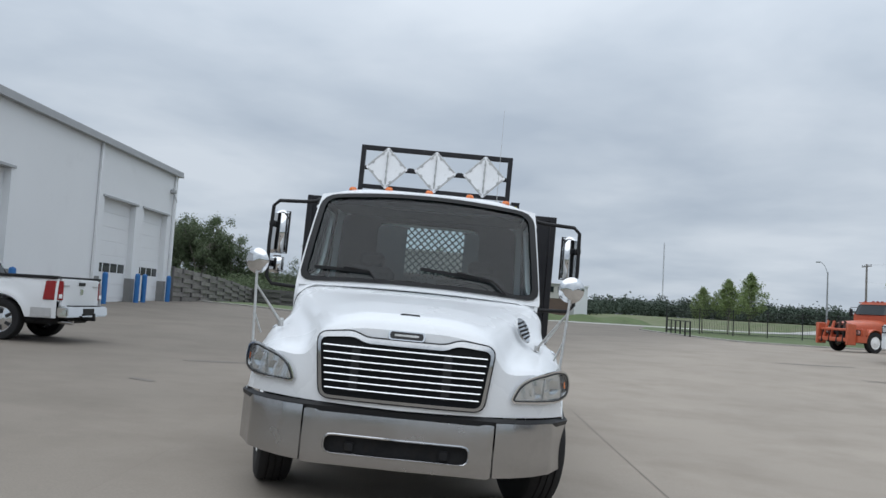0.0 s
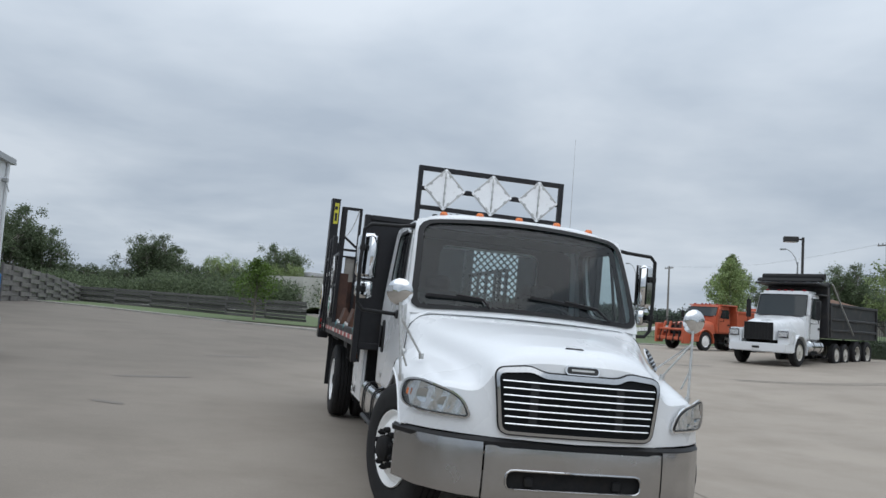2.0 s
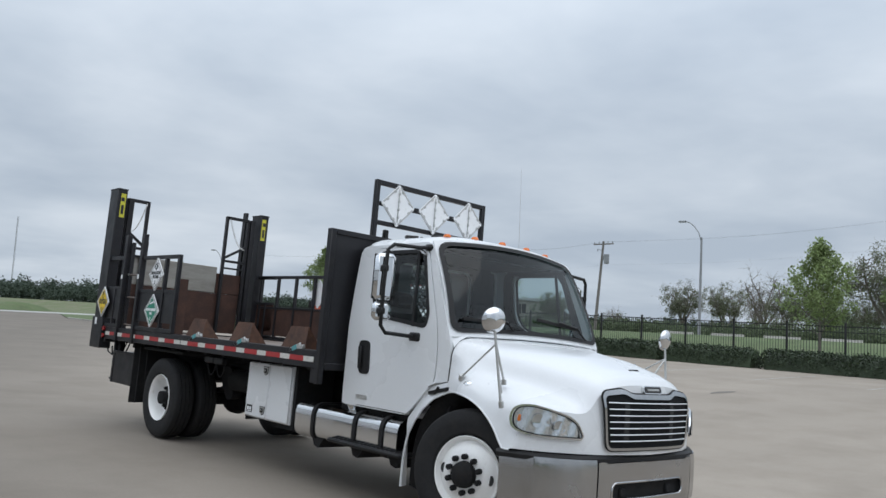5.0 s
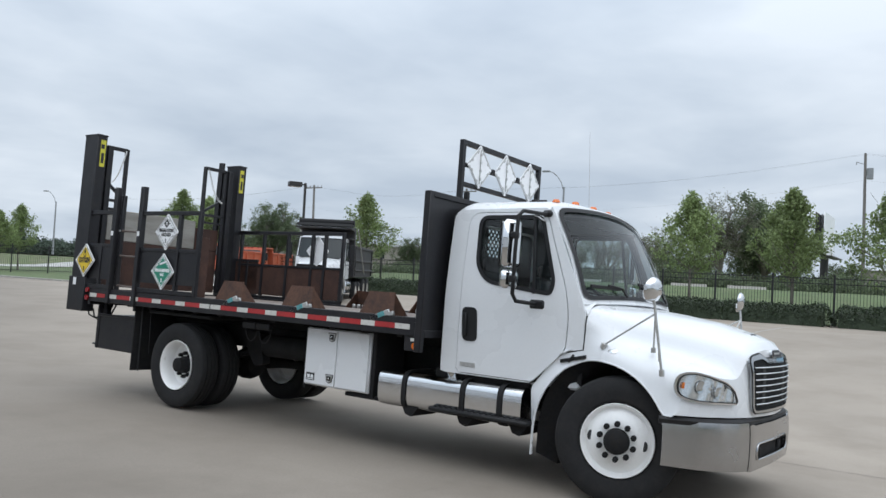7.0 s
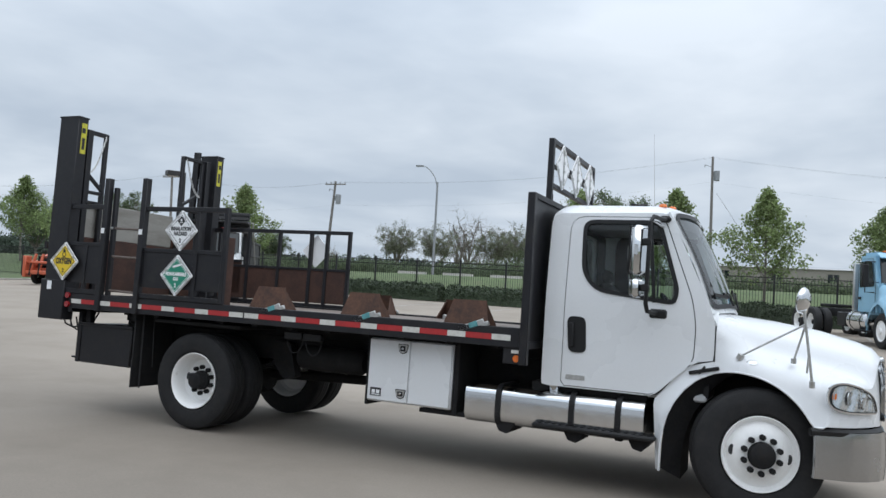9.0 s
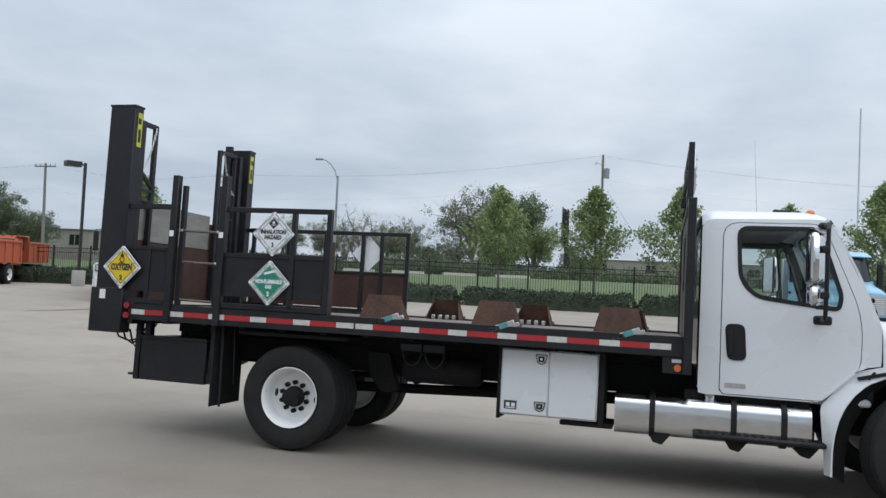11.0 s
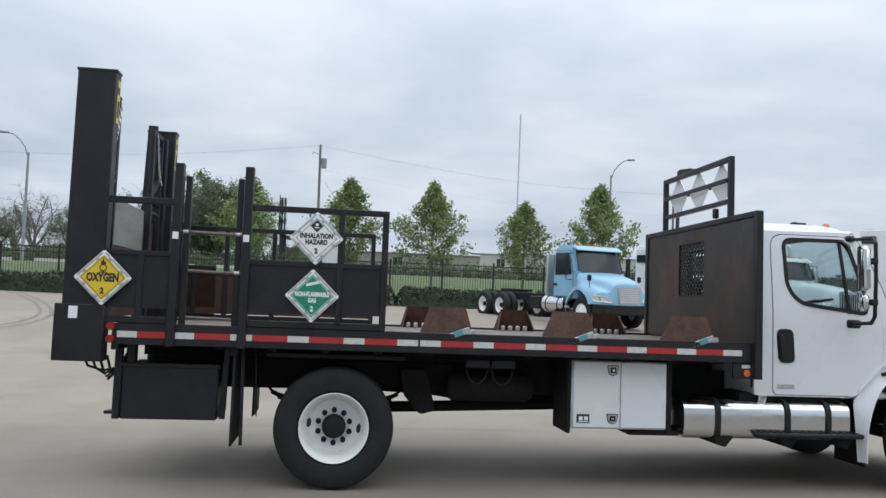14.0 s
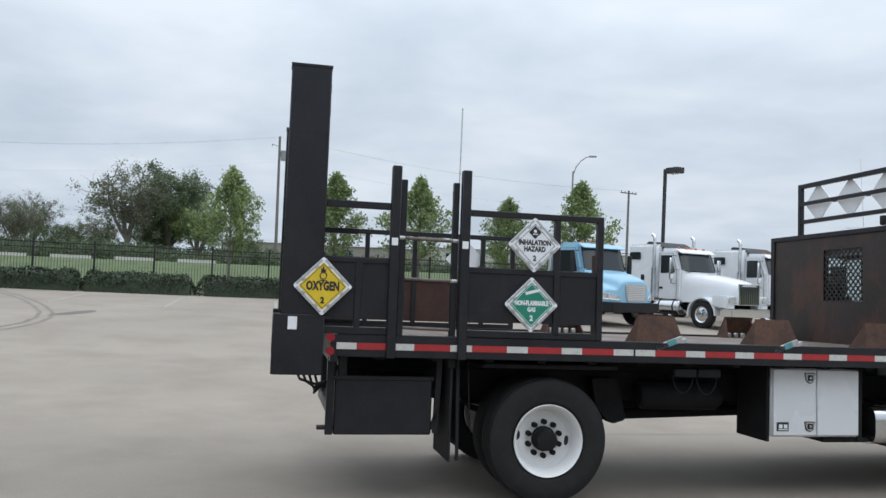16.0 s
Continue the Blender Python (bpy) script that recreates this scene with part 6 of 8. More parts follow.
    part("grille_frame", Geo().tube([(-hood_w + 0.07, nose - 0.015, 0.93), (hood_w - 0.07, nose - 0.015, 0.93), (hood_w - 0.07, nose - 0.015, hood_top[0] - 0.07), (-hood_w + 0.07, nose - 0.015, hood_top[0] - 0.07)], 0.025, 6, True), CHROME if bumper_mat is CHROME else PLASTIC, gr)
    if sleeper:
        y0 = cab_y[1] - 0.02
        part("sleeper_box", hull([(-1.16, y0, 0.95), (1.16, y0, 0.95), (1.18, y0 + sleeper, 0.95), (-1.18, y0 + sleeper, 0.95), (-1.05, y0, sleeper_top), (1.05, y0, sleeper_top), (1.12, y0 + sleeper, sleeper_top), (-1.12, y0 + sleeper, sleeper_top)], 0.10, 3), paint, t, "tall sleeper box behind the cab")
        for s in (-1, 1):
            part("sleeper_window", Geo().prism(rounded([(y0 + sleeper * 0.55, sleeper_top - 0.62), (y0 + sleeper * 0.9, sleeper_top - 0.62), (y0 + sleeper * 0.9, sleeper_top - 0.32), (y0 + sleeper * 0.55, sleeper_top - 0.32)], 0.05), "x", s * 1.125, s * 1.155), INKGLASS, t)
    return t


def ground_pose(x, y, heading, dz=0.0):
    """Stands on the yard at (x, y) with its front looking along the heading, a vector in plan."""
    a = math.degrees(math.atan2(heading[1], heading[0])) + 90
    return pose(x, y, level(x, y) + dz, 0, 0, a)


def dump_body(t, y0, y1, paint, top, load=None, width=1.18, rails=False):
    """A tipping body with ribs, tailgate and cab shield."""
    body = part("dump_body", Geo().box(-width, width, y0, y1, 1.08, 1.18, 0.02).box(-width, -width + 0.06, y0, y1, 1.15, top, 0.015).box(width - 0.06, width, y0, y1, 1.15, top, 0.015).box(-width, width, y0, y0 + 0.08, 1.15, top + 0.35, 0.015).box(-width, width, y1 - 0.07, y1, 1.15, top, 0.015), paint, t, "tipping dump body")
    if rails:
        for s in (-1, 1):
            for z in (1.35, 1.78):
                part("body_rail", Geo().box(s * width, s * (width + 0.07), y0 + 0.1, y1 - 0.1, z, z + 0.10, 0.02), paint, body)
    n = 1 if rails else max(3, int((y1 - y0) / 0.75))
    for i in range(n + 1):
        y = y0 + 0.06 + (y1 - y0 - 0.12) * i / n
        for s in (-1, 1):
            part("body_rib", Geo().box(s * width, s * (width + 0.06), y - 0.05, y + 0.05, 1.15, top, 0.01), paint, body)
    for s in (-1, 1):
        part("top_rail", Geo().box(s * (width - 0.07), s * (width + 0.07), y0, y1, top - 0.06, top + 0.05, 0.015), paint, body)
    part("cab_shield", Geo().box(-width, width, y0 - 0.95, y0 + 0.04, top + 0.28, top + 0.34, 0.015), paint, body)
    if load:
        part("load", Geo().grid(lambda u, v: ((-1 + 2 * u) * (width - 0.08), y0 + 0.1 + (y1 - y0 - 0.2) * v, top + 0.02 + 0.28 * math.sin(math.pi * u) * math.sin(math.pi * v) + 0.06 * noise.noise((u * 7, v * 9, 2))), 10, 16), load, body, "brown load")
    return body


HEAD_N = (-0.926, -0.377)
HEAD_D = (-0.84, -0.543)
# white dump lorry with black body and rolled tarpaulin
dump = tractor("dump_truck", "white dump lorry with black tipping body, parked by the lamp", ground_pose(16.4, 20.6, HEAD_D), WHITE, hood_w=0.60, hood_top=(1.60, 1.86), nose=-0.95, cab_y=(0.95, 2.25), roof=2.84, rear=(6.1, 7.4), rim=DULL_RIM, bumper_mat=WHITE, tanks=True, marker=REDLENS, soft=0.15, fender_top=1.30)
for s in (-1, 1):
    for y in (3.75, 4.75):
        plain_wheel(dump, s * 1.05, y, s, DULL_RIM, 0.86)
dump_body(dump, 2.75, 8.4, BODYBLACK, 2.42, DIRTLOAD, rails=True)
part("body_bulkhead", Geo().box(-1.2, 1.2, 2.55, 2.75, 1.10, 3.25, 0.03), BODYBLACK, dump, "tall black body bulkhead behind the cab")
part("cab_hood_shield", hull([(-1.2, 1.35, 3.12), (1.2, 1.35, 3.12), (1.2, 2.75, 3.05), (-1.2, 2.75, 3.05), (-1.2, 1.35, 3.18), (1.2, 1.35, 3.18), (1.2, 2.75, 3.22), (-1.2, 2.75, 3.22)], 0.015), BODYBLACK, dump)
part("tarp_roll", Geo().cyl((-1.2, 2.15, 3.42), (1.2, 2.15, 3.42), 0.14, 14), RUBBER, dump, "rolled black tarpaulin above the cab")
part("tarp_housing", hull([(-1.22, 1.5, 3.22), (1.22, 1.5, 3.22), (1.22, 2.0, 3.22), (-1.22, 2.0, 3.22), (-1.2, 1.62, 3.36), (1.2, 1.62, 3.36), (1.2, 1.95, 3.36), (-1.2, 1.95, 3.36)], 0.03), RUBBER, dump)
for s in (-1, 1):
    part("tarp_arm", Geo().bar((s * 1.29, 2.7, 3.2), (s * 1.29, 5.2, 1.25), 0.05, 0.04), STRAP, dump, "bare metal tarpaulin arm")
part("bumper_slot", Geo().box(-0.16, 0.1, -1.13, -1.09, 0.60, 0.68, 0.01), INK, dump)
# orange plough lorry
plough = tractor("plough_truck", "faded orange dump lorry with plough mount on its nose", ground_pose(19.9, 32.8, HEAD_N), ORANGE, hood_w=0.62, hood_top=(1.42, 1.60), nose=-0.9, cab_y=(0.95, 2.2), roof=2.50, rear=(4.2,), rim=WHITE_RIM, bumper_mat=ORANGE, tanks=False, marker=REDLENS)
dump_body(plough, 2.45, 5.4, ORANGE, 2.15)
mount = part("plough_mount", Geo().box(-0.95, -0.80, -1.55, -1.0, 0.35, 1.35, 0.03).box(0.80, 0.95, -1.55, -1.0, 0.35, 1.35, 0.03).box(-0.95, 0.95, -1.50, -1.38, 0.5, 0.68, 0.03).box(-0.95, 0.95, -1.42, -1.30, 1.0, 1.12, 0.03), ORANGE, plough, "orange steel plough mount")
for x in (-0.62, -0.2, 0.25, 0.6):
    part("mount_strut", Geo().bar((x, -1.45, 0.6), (x * 0.8, -1.2, 1.45), 0.10, 0.10), RUST if x > 0 else ORANGE, mount)
    part("hydraulic_ram", Geo().cyl((x, -1.52, 0.45), (x, -1.35, 1.1), 0.045, 10), CHASSIS, mount)
# second orange lorry's tail, behind
second = tractor("plough_truck", "faded orange dump lorry parked beside the fence", ground_pose(25.6, 36.2, HEAD_N), ORANGE, hood_w=0.62, hood_top=(1.42, 1.60), nose=-0.9, cab_y=(0.95, 2.2), roof=2.50, rear=(3.7, 4.7), rim=WHITE_RIM, bumper_mat=ORANGE, tanks=False, marker=REDLENS)
dump_body(second, 2.45, 5.5, ORANGE, 2.2)

HEAD_E = (-0.94, -0.34)
blue = tractor("tractor_unit", "light blue day-cab tractor unit with white wheels", ground_pose(18.3, -3.3, HEAD_E), BLUE, nose=-0.94, cab_y=(0.42, 1.86), roof=2.80, rear=(5.2, 6.5), rim=WHITE_RIM, bumper_mat=PLASTIC, visor=True, bare_nose=True)
TALL_NOSE = pose(0, -0.03, -0.208) @ Matrix.Diagonal((1, 1.13, 1.26, 1))
blue_hood = part("hood", hood_geo, BLUE, blue, "light blue sloping hood with integral fenders", smooth=60, at=TALL_NOSE)
for s in (-1, 1):
    part("fender_skirt", Geo().grid(lambda u, v: skirt_at(s, u, v * 0.8), 6, 20), BLUE, blue_hood, thick=0.012)
    lamp_line = rounded([(0.62, 0.86), (0.66, 0.95), (0.90, 1.01), (1.13, 1.05), (1.165, 0.98), (1.10, 0.89)], 0.03)
    blue_lamp = part("headlamp", Geo().patch(aligned(lamp_line, 40, REF), lambda a, b: (s * a, curve(FRONT, a) - 0.03, b), 6), LAMPGREY, blue_hood, "swept clear headlamp")
    part("lamp_bezel", Geo().tube([(s * a, curve(FRONT, a) - 0.03, b) for a, b in aligned(lamp_line, 24, REF)], 0.012, 6, True), CHROME, blue_lamp)
part("chrome_grille", Geo().prism(rounded([(-0.40, 0.84), (0.40, 0.84), (0.47, 1.42), (-0.47, 1.42)], 0.10), "y", -1.09, -0.95), EDGE, blue, "chrome slatted grille")
for k in range(8):
    part("grille_slat", Geo().box(-0.37, 0.37, -1.102, -1.085, 0.90 + k * 0.06, 0.925 + k * 0.06), SLAT, blue)
for s in (-1, 1):
    part("hood_mirror", Geo().cyl((s * 0.98, -0.25, 1.15), (s * 1.06, -0.28, 1.62), 0.015, 6).box(s * 0.98, s * 1.14, -0.33, -0.25, 1.58, 1.78, 0.03), PLASTIC, blue, "black hood mirror")
part("fifth_wheel", Geo().box(-0.45, 0.45, 5.3, 6.3, 1.05, 1.16, 0.03), CHASSIS, blue)
part("cab_guard", Geo().box(-0.95, 0.95, 2.3, 2.42, 1.0, 2.5, 0.02), STRAP, blue)
for s in (-1, 1):
    part("battery_box", Geo().box(s * 0.6, s * 1.08, 2.55, 3.2, 0.5, 0.95, 0.03), PLASTIC, blue)
for x, y, sl, top, stk in ((19.75, -8.3, 1.55, 3.12, 2), (20.2, -12.3, 1.55, 3.12, 2), (18.4, -17.25, 1.75, 4.3, 0)):
    semi = tractor("tractor_unit", "white sleeper-cab tractor unit with chrome bumper and stacks" if stk else "white tall-sleeper tractor unit with chrome tanks", ground_pose(x, y, HEAD_E), WHITE, hood_w=0.62, hood_top=(1.74, 2.08), nose=-1.15, cab_y=(1.1, 2.3), roof=2.96, waist=2.04, fender_top=1.24, rear=(6.0, 7.3), rim=POLISHED, bumper_mat=CHROME, stacks=stk, sleeper=sl, sleeper_top=top, visor=True)
    part("fifth_wheel", Geo().box(-0.45, 0.45, 6.1, 7.1, 1.05, 1.16, 0.03), CHASSIS, semi)
    part("roof_deflector", hull([(-0.9, 2.1, 2.94), (0.9, 2.1, 2.94), (0.95, 3.1, 2.94), (-0.95, 3.1, 2.94), (-0.8, 2.5, 3.2), (0.8, 2.5, 3.2), (0.85, 3.1, 3.25), (-0.85, 3.1, 3.25)], 0.05), WHITE if not stk else PLASTIC, semi) if stk else None

# white pickup seen from behind
PICK = thing("pickup_truck", "white crew-cab pickup with red tail lamps and chrome rear bumper", "pickup", pose(-8.66, 10.4, level(-8.5, 10.4), 0, 0, -90))


def pick_side(y, z):
    return 1.0 - 0.06 * max(0.0, (z - 1.1) / 0.5) - 0.22 * max(0.0, (z - 1.28) / 0.65)


# its front looks along -y of its own frame; the rear axle is the origin
lower = rounded([(1.12, 0.55), (1.16, 0.80), (1.14, 1.30), (-4.65, 1.22), (-4.95, 1.0), (-4.95, 0.50), (-0.75, 0.42), (0.55, 0.42)], 0.08)


def bed_side(s):
    g = Geo()
    ys = [1.14 - 6.05 * i / 60 for i in range(61)]
    def low(y):
        z = 0.50
        for c in (0.0, -3.7):
            d = abs(y - c)
            if d < 0.50:
                z = max(z, 0.42 + math.sqrt(max(0.0, 0.52 ** 2 - d * d)))
        return z
    def top(y):
        return 1.30 if y > -2.6 else curve([(-4.95, 1.02), (-4.6, 1.16), (-2.6, 1.28)], y)
    def fn(u, v):
        y = ys[min(60, int(round(u * 60)))]
        z = low(y) + (top(y) - low(y)) * v
        x = 0.985 + 0.03 * math.sin(math.pi * min(1, max(0, (z - 0.4) / 0.8))) - 0.03 * (z > 1.25)
        for c in (0.0, -3.7):
            d = math.hypot(y - c, z - 0.42)
            x += 0.03 * math.exp(-((d - 0.55) / 0.08) ** 2)
        return (s * x, y, z)
    return g.grid(fn, 60, 8)


for s in (-1, 1):
    part("body_side", bed_side(s), WHITE, PICK, "white body side", thick=0.02)
    tl = part("tail_lamp", hull([(s * 0.80, 1.12, 0.86), (s * 0.80, 1.178, 0.86), (s * 1.03, 1.09, 0.86), (s * 1.045, 0.86, 0.86), (s * 0.80, 1.11, 1.25), (s * 0.80, 1.172, 1.25), (s * 1.025, 1.08, 1.25), (s * 1.035, 0.90, 1.25)], 0.012), REDLENS, PICK, "large wrap-round red tail lamp")
    part("lower_cladding", Geo().grid(lambda u, v: (s * 1.02, 1.05 - 0.42 * u, 0.52 + 0.18 * v), 3, 2), EDGE, PICK, "silver lower body panel", thick=0.02)
    part("reverse_lens", Geo().box(s * 0.84, s * 0.96, 1.155, 1.172, 0.90, 0.98, 0.005), SIGNWHITE, tl)
    part("bed_rail", Geo().box(s * 0.86, s * 1.0, -0.95, 1.12, 1.285, 1.35, 0.012), PLASTIC, PICK, "black bed rail cap")
    for y in (0.0, -3.7):
        w = part("wheel", Geo().lathe([(0.27, -0.11), (0.25, -0.10), (0.24, -0.04), (0.10, -0.07), (0.0, -0.075)], n=24), POLISHED, PICK, "alloy wheel", at=pose(s * 0.87, y, 0.42, 0, 0, 180 if s > 0 else 0))
        part("tyre", Geo().lathe([(0.26, -0.11), (0.32, -0.14), (0.40, -0.13), (0.42, -0.09), (0.42, 0.09), (0.40, 0.13), (0.26, 0.11)], n=32, closed=True), RUBBER, w)
        for k in range(6):
            a = 2 * math.pi * k / 6
            part("spoke_gap", Geo().box(-0.072, -0.055, -0.035, 0.035, 0.11, 0.22, 0.012), INK, w, at=pose(0, 0, 0, math.degrees(a), 0, 0))
    part("door_window", Geo().grid(lambda u, v: (s * (pick_side(0, 1.32 + 0.48 * v) + 0.008), -1.0 - 0.25 * v - (1.7 - 0.75 * v) * u, 1.32 + 0.48 * v), 6, 4), INKGLASS, PICK)
part("tailgate", hull([(-0.84, 1.10, 0.72), (0.84, 1.10, 0.72), (0.84, 1.16, 0.72), (-0.84, 1.16, 0.72), (-0.84, 1.09, 1.30), (0.84, 1.09, 1.30), (0.84, 1.15, 1.30), (-0.84, 1.15, 1.30)], 0.02), WHITE, PICK, "white tailgate")
part("gate_handle", Geo().box(-0.14, 0.14, 1.155, 1.172, 1.17, 1.24, 0.01), PLASTIC, PICK)
part("gate_emblem", Geo().prism(rounded([(-0.06, 0.98), (0.06, 0.98), (0.07, 1.10), (-0.07, 1.10)], 0.03), "y", 1.15, 1.168), CHROME, PICK, "chrome emblem shape")
part("gate_letter_bar", Geo().box(0.55, 0.78, 1.155, 1.164, 1.14, 1.17).box(-0.78, -0.52, 1.155, 1.164, 1.14, 1.165), STRAP, PICK)
part("tonneau", Geo().box(-0.86, 0.86, -0.9, 1.10, 1.27, 1.31, 0.01), RUBBER, PICK, "black soft bed cover")
part("cab_roof", hull([(-0.94, -3.35, 1.25), (0.94, -3.35, 1.25), (0.94, -0.95, 1.25), (-0.94, -0.95, 1.25), (-0.72, -2.6, 1.93), (0.72, -2.6, 1.93), (0.74, -1.2, 1.93), (-0.74, -1.2, 1.93)], 0.08, 3), WHITE, PICK, "white cab")
part("rear_window", Geo().grid(lambda u, v: ((-1 + 2 * u) * (0.80 - 0.1 * v), -0.985 - 0.19 * v, 1.36 + 0.43 * v), 4, 3), INKGLASS, PICK, thick=0.01)
part("hood", wedge(0.86, -4.85, 0.75, 1.10, 0.92, -3.2, 0.8, 1.28, 0.08), WHITE, PICK)
part("underbody", Geo().box(-0.8, 0.8, -4.6, 1.0, 0.36, 0.60, 0.05), CHASSIS, PICK)
part("rear_bumper", hull([(-0.98, 1.14, 0.52), (0.98, 1.14, 0.52), (0.93, 1.36, 0.52), (-0.93, 1.36, 0.52), (-0.98, 1.14, 0.74), (0.98, 1.14, 0.74), (0.93, 1.34, 0.74), (-0.93, 1.34, 0.74)], 0.03), CHROME, PICK, "chrome rear bumper")
part("plate_recess", Geo().box(-0.24, 0.24, 1.335, 1.365, 0.55, 0.70, 0.01), PLASTIC, PICK)
part("bumper_step", Geo().box(-0.6, 0.6, 1.14, 1.33, 0.735, 0.755), PLASTIC, PICK)
part("tow_hitch", Geo().box(-0.04, 0.04, 1.2, 1.50, 0.44, 0.52, 0.01).cyl((0, 1.47, 0.5), (0, 1.47, 0.60), 0.03, 12), CHASSIS, PICK)
part("exhaust_tip", Geo().cyl((0.55, 1.0, 0.42), (0.55, 1.30, 0.40), 0.045, 14), CHROME, PICK)

# ---- plants ----
LEAF_Y = mat("fresh_leaves", (0.235, 0.30, 0.125), 0.6, var=0.2, scale=1.5, island=0.45, ob_rand=0.12, thin=0.45)
LEAF_D = mat("dark_leaves", (0.12, 0.155, 0.085), 0.65, var=0.2, scale=0.5, island=0.45, ob_rand=0.12, thin=0.45)
LEAF_P = mat("pale_budding_leaves", (0.165, 0.185, 0.115), 0.7, var=0.2, scale=0.5, island=0.4, ob_rand=0.1, thin=0.45)
LEAF_L = mat("light_green_leaves", (0.105, 0.17, 0.035), 0.6, var=0.2, scale=1.5, island=0.4, thin=0.45)
LEAF_H = mat("hedge_leaves", (0.034, 0.052, 0.024), 0.6, var=0.2, scale=2.0, island=0.5, ob_rand=0.1)
# distance haze is mixed into this leaf colour: greyer and bluer than near leaves
HAZE_D = mat("hazed_distant_woods", (0.085, 0.108, 0.085), 1.0, var=0.2, scale=0.05, island=0.12, spec=0.0)
BARK = mat("grey_bark", (0.17, 0.15, 0.13), 0.9, var=0.3, scale=3, bump=0.3)
rng = np.random.default_rng(7)


def leaf_mesh(name, centres, size, material, flat=0.0):
    """Many small bent leaves, two triangles each, turned at random about their centres."""
    c = np.asarray(centres, float)
    n = len(c)
    a = rng.normal(size=(n, 3))
    a /= np.linalg.norm(a, axis=1, keepdims=True)
    b = np.cross(a, rng.normal(size=(n, 3)))
    b /= np.linalg.norm(b, axis=1, keepdims=True)
    s = size * rng.uniform(0.6, 1.35, (n, 1))
    nrm = np.cross(a, b)
    v = np.stack([c - a * s, c - b * s * 0.55 + nrm * s * 0.15, c + a * s, c + b * s * 0.55 + nrm * s * 0.15], 1).reshape(-1, 3)
    me = bpy.data.meshes.new(name)
    me.vertices.add(4 * n)
    me.vertices.foreach_set("co", v.ravel())
    idx = np.arange(4 * n).reshape(-1, 4)
    me.loops.add(4 * n)
    me.loops.foreach_set("vertex_index", idx.ravel())
    me.polygons.add(n)
    me.polygons.foreach_set("loop_start", np.arange(0, 4 * n, 4))
    me.update(calc_edges=True)
    me.materials.append(material)
    return me


def limb(g, p, q, r0, r1, bend=0.1, n=4):
    p, q = Vector(p), Vector(q)
    side = Vector(rng.normal(size=3)) * (q - p).length * bend
    pts = [p.lerp(q, t) + side * math.sin(math.pi * t) for t in [k / n for k in range(n + 1)]]
    g.tube(pts, [r0 + (r1 - r0) * k / n for k in range(n + 1)], 6)
    return pts


def young_tree(height=5.6, spread=1.5, clear=1.25, count=4200, size=0.075, name="tree", leaf=None):
    """A young upright street tree: straight leader, rising branches, leaves in tufts with gaps between."""
    g = Geo()
    top = height
    limb(g, (0, 0, -0.1), (0.05, 0.03, top * 0.93), 0.075, 0.012, 0.01, 8)
    spots = []
    for k in range(34):
        f = k / 33
        z = clear + (top - clear) * (0.02 + 0.82 * f)
        a = 2.399 * k + rng.normal() * 0.3
        r = spread * min(1.0, 0.75 + 1.8 * f) * (1.02 - f) ** 0.95 * rng.uniform(0.75, 1.15)
        rise = 0.75 * r + 0.12 + 0.2 * f
        tip = (r * math.cos(a), r * math.sin(a), z + rise)
        pts = limb(g, (0, 0, z), tip, 0.022, 0.006, 0.07)
        for t in (0.4, 0.58, 0.74, 0.88, 1.0, 1.1):
            q = Vector(pts[0]).lerp(Vector(tip), t) + Vector(rng.normal(size=3)) * 0.06
            spots.append((q, 0.085 + 0.085 * (1.1 - abs(t - 0.7)) * min(1.0, r / 0.8 + 0.3)))
    spots += [(Vector((0.03, 0.02, top - 0.15 - 0.16 * k)), 0.10) for k in range(6)]
    per = max(1, count // len(spots))
    pts = np.concatenate([np.array(q) + rng.normal(size=(per, 3)) * s * np.array([1, 1, 0.8]) for q, s in spots])
    return g.mesh("trunk", BARK), leaf_mesh("crown", pts, size, leaf or LEAF_Y)


def big_tree(height=10, spread=4.5, clear=2.2, count=5200, size=0.2, leaf=None, tufts=110, fill=1.0, bare=False):
    """A broad old tree: forked limbs, twigs and leaf tufts of uneven outline."""
    g = Geo()
    limb(g, (0, 0, -0.2), (0.1, 0, clear), 0.28, 0.2, 0.03)
    spots = []
    limbs = 7
    for k in range(limbs):
        a = 2 * math.pi * k / limbs + rng.normal() * 0.25
        e = rng.uniform(0.25, 0.85)
        tip = Vector((spread * 0.75 * math.cos(a) * (1.15 - e * 0.6), spread * 0.75 * math.sin(a) * (1.15 - e * 0.6), clear + (height - clear) * (0.45 + 0.5 * e)))
        pts = limb(g, (0.1, 0, clear * rng.uniform(0.75, 1.0)), tip, 0.16, 0.04, 0.08, 6)
        for j in range(tufts // limbs):
            t = rng.uniform(0.4, 1.0)
            p = Vector(pts[0]).lerp(tip, t)
            d = Vector(rng.normal(size=3))
            d.z = d.z * 0.7 + 0.25
            q = p + d.normalized() * spread * rng.uniform(0.15, 0.58)
            q.z = min(max(q.z, clear * 0.8), height)
            limb(g, p, q, 0.035, 0.008, 0.1, 3)
            spots.append((q, rng.uniform(0.2, 0.42) * spread / 4.5))
            if bare:
                for _ in range(4):
                    e2 = q + Vector(rng.normal(size=3)) * 0.6
                    limb(g, q, e2, 0.012, 0.004, 0.1, 2)
    per = max(1, int(count * fill) // len(spots))
    pts = np.concatenate([np.array(q) + rng.normal(size=(per, 3)) * s for q, s in spots])
    return g.mesh("trunk", BARK), leaf_mesh("crown", pts, size, leaf or LEAF_D)


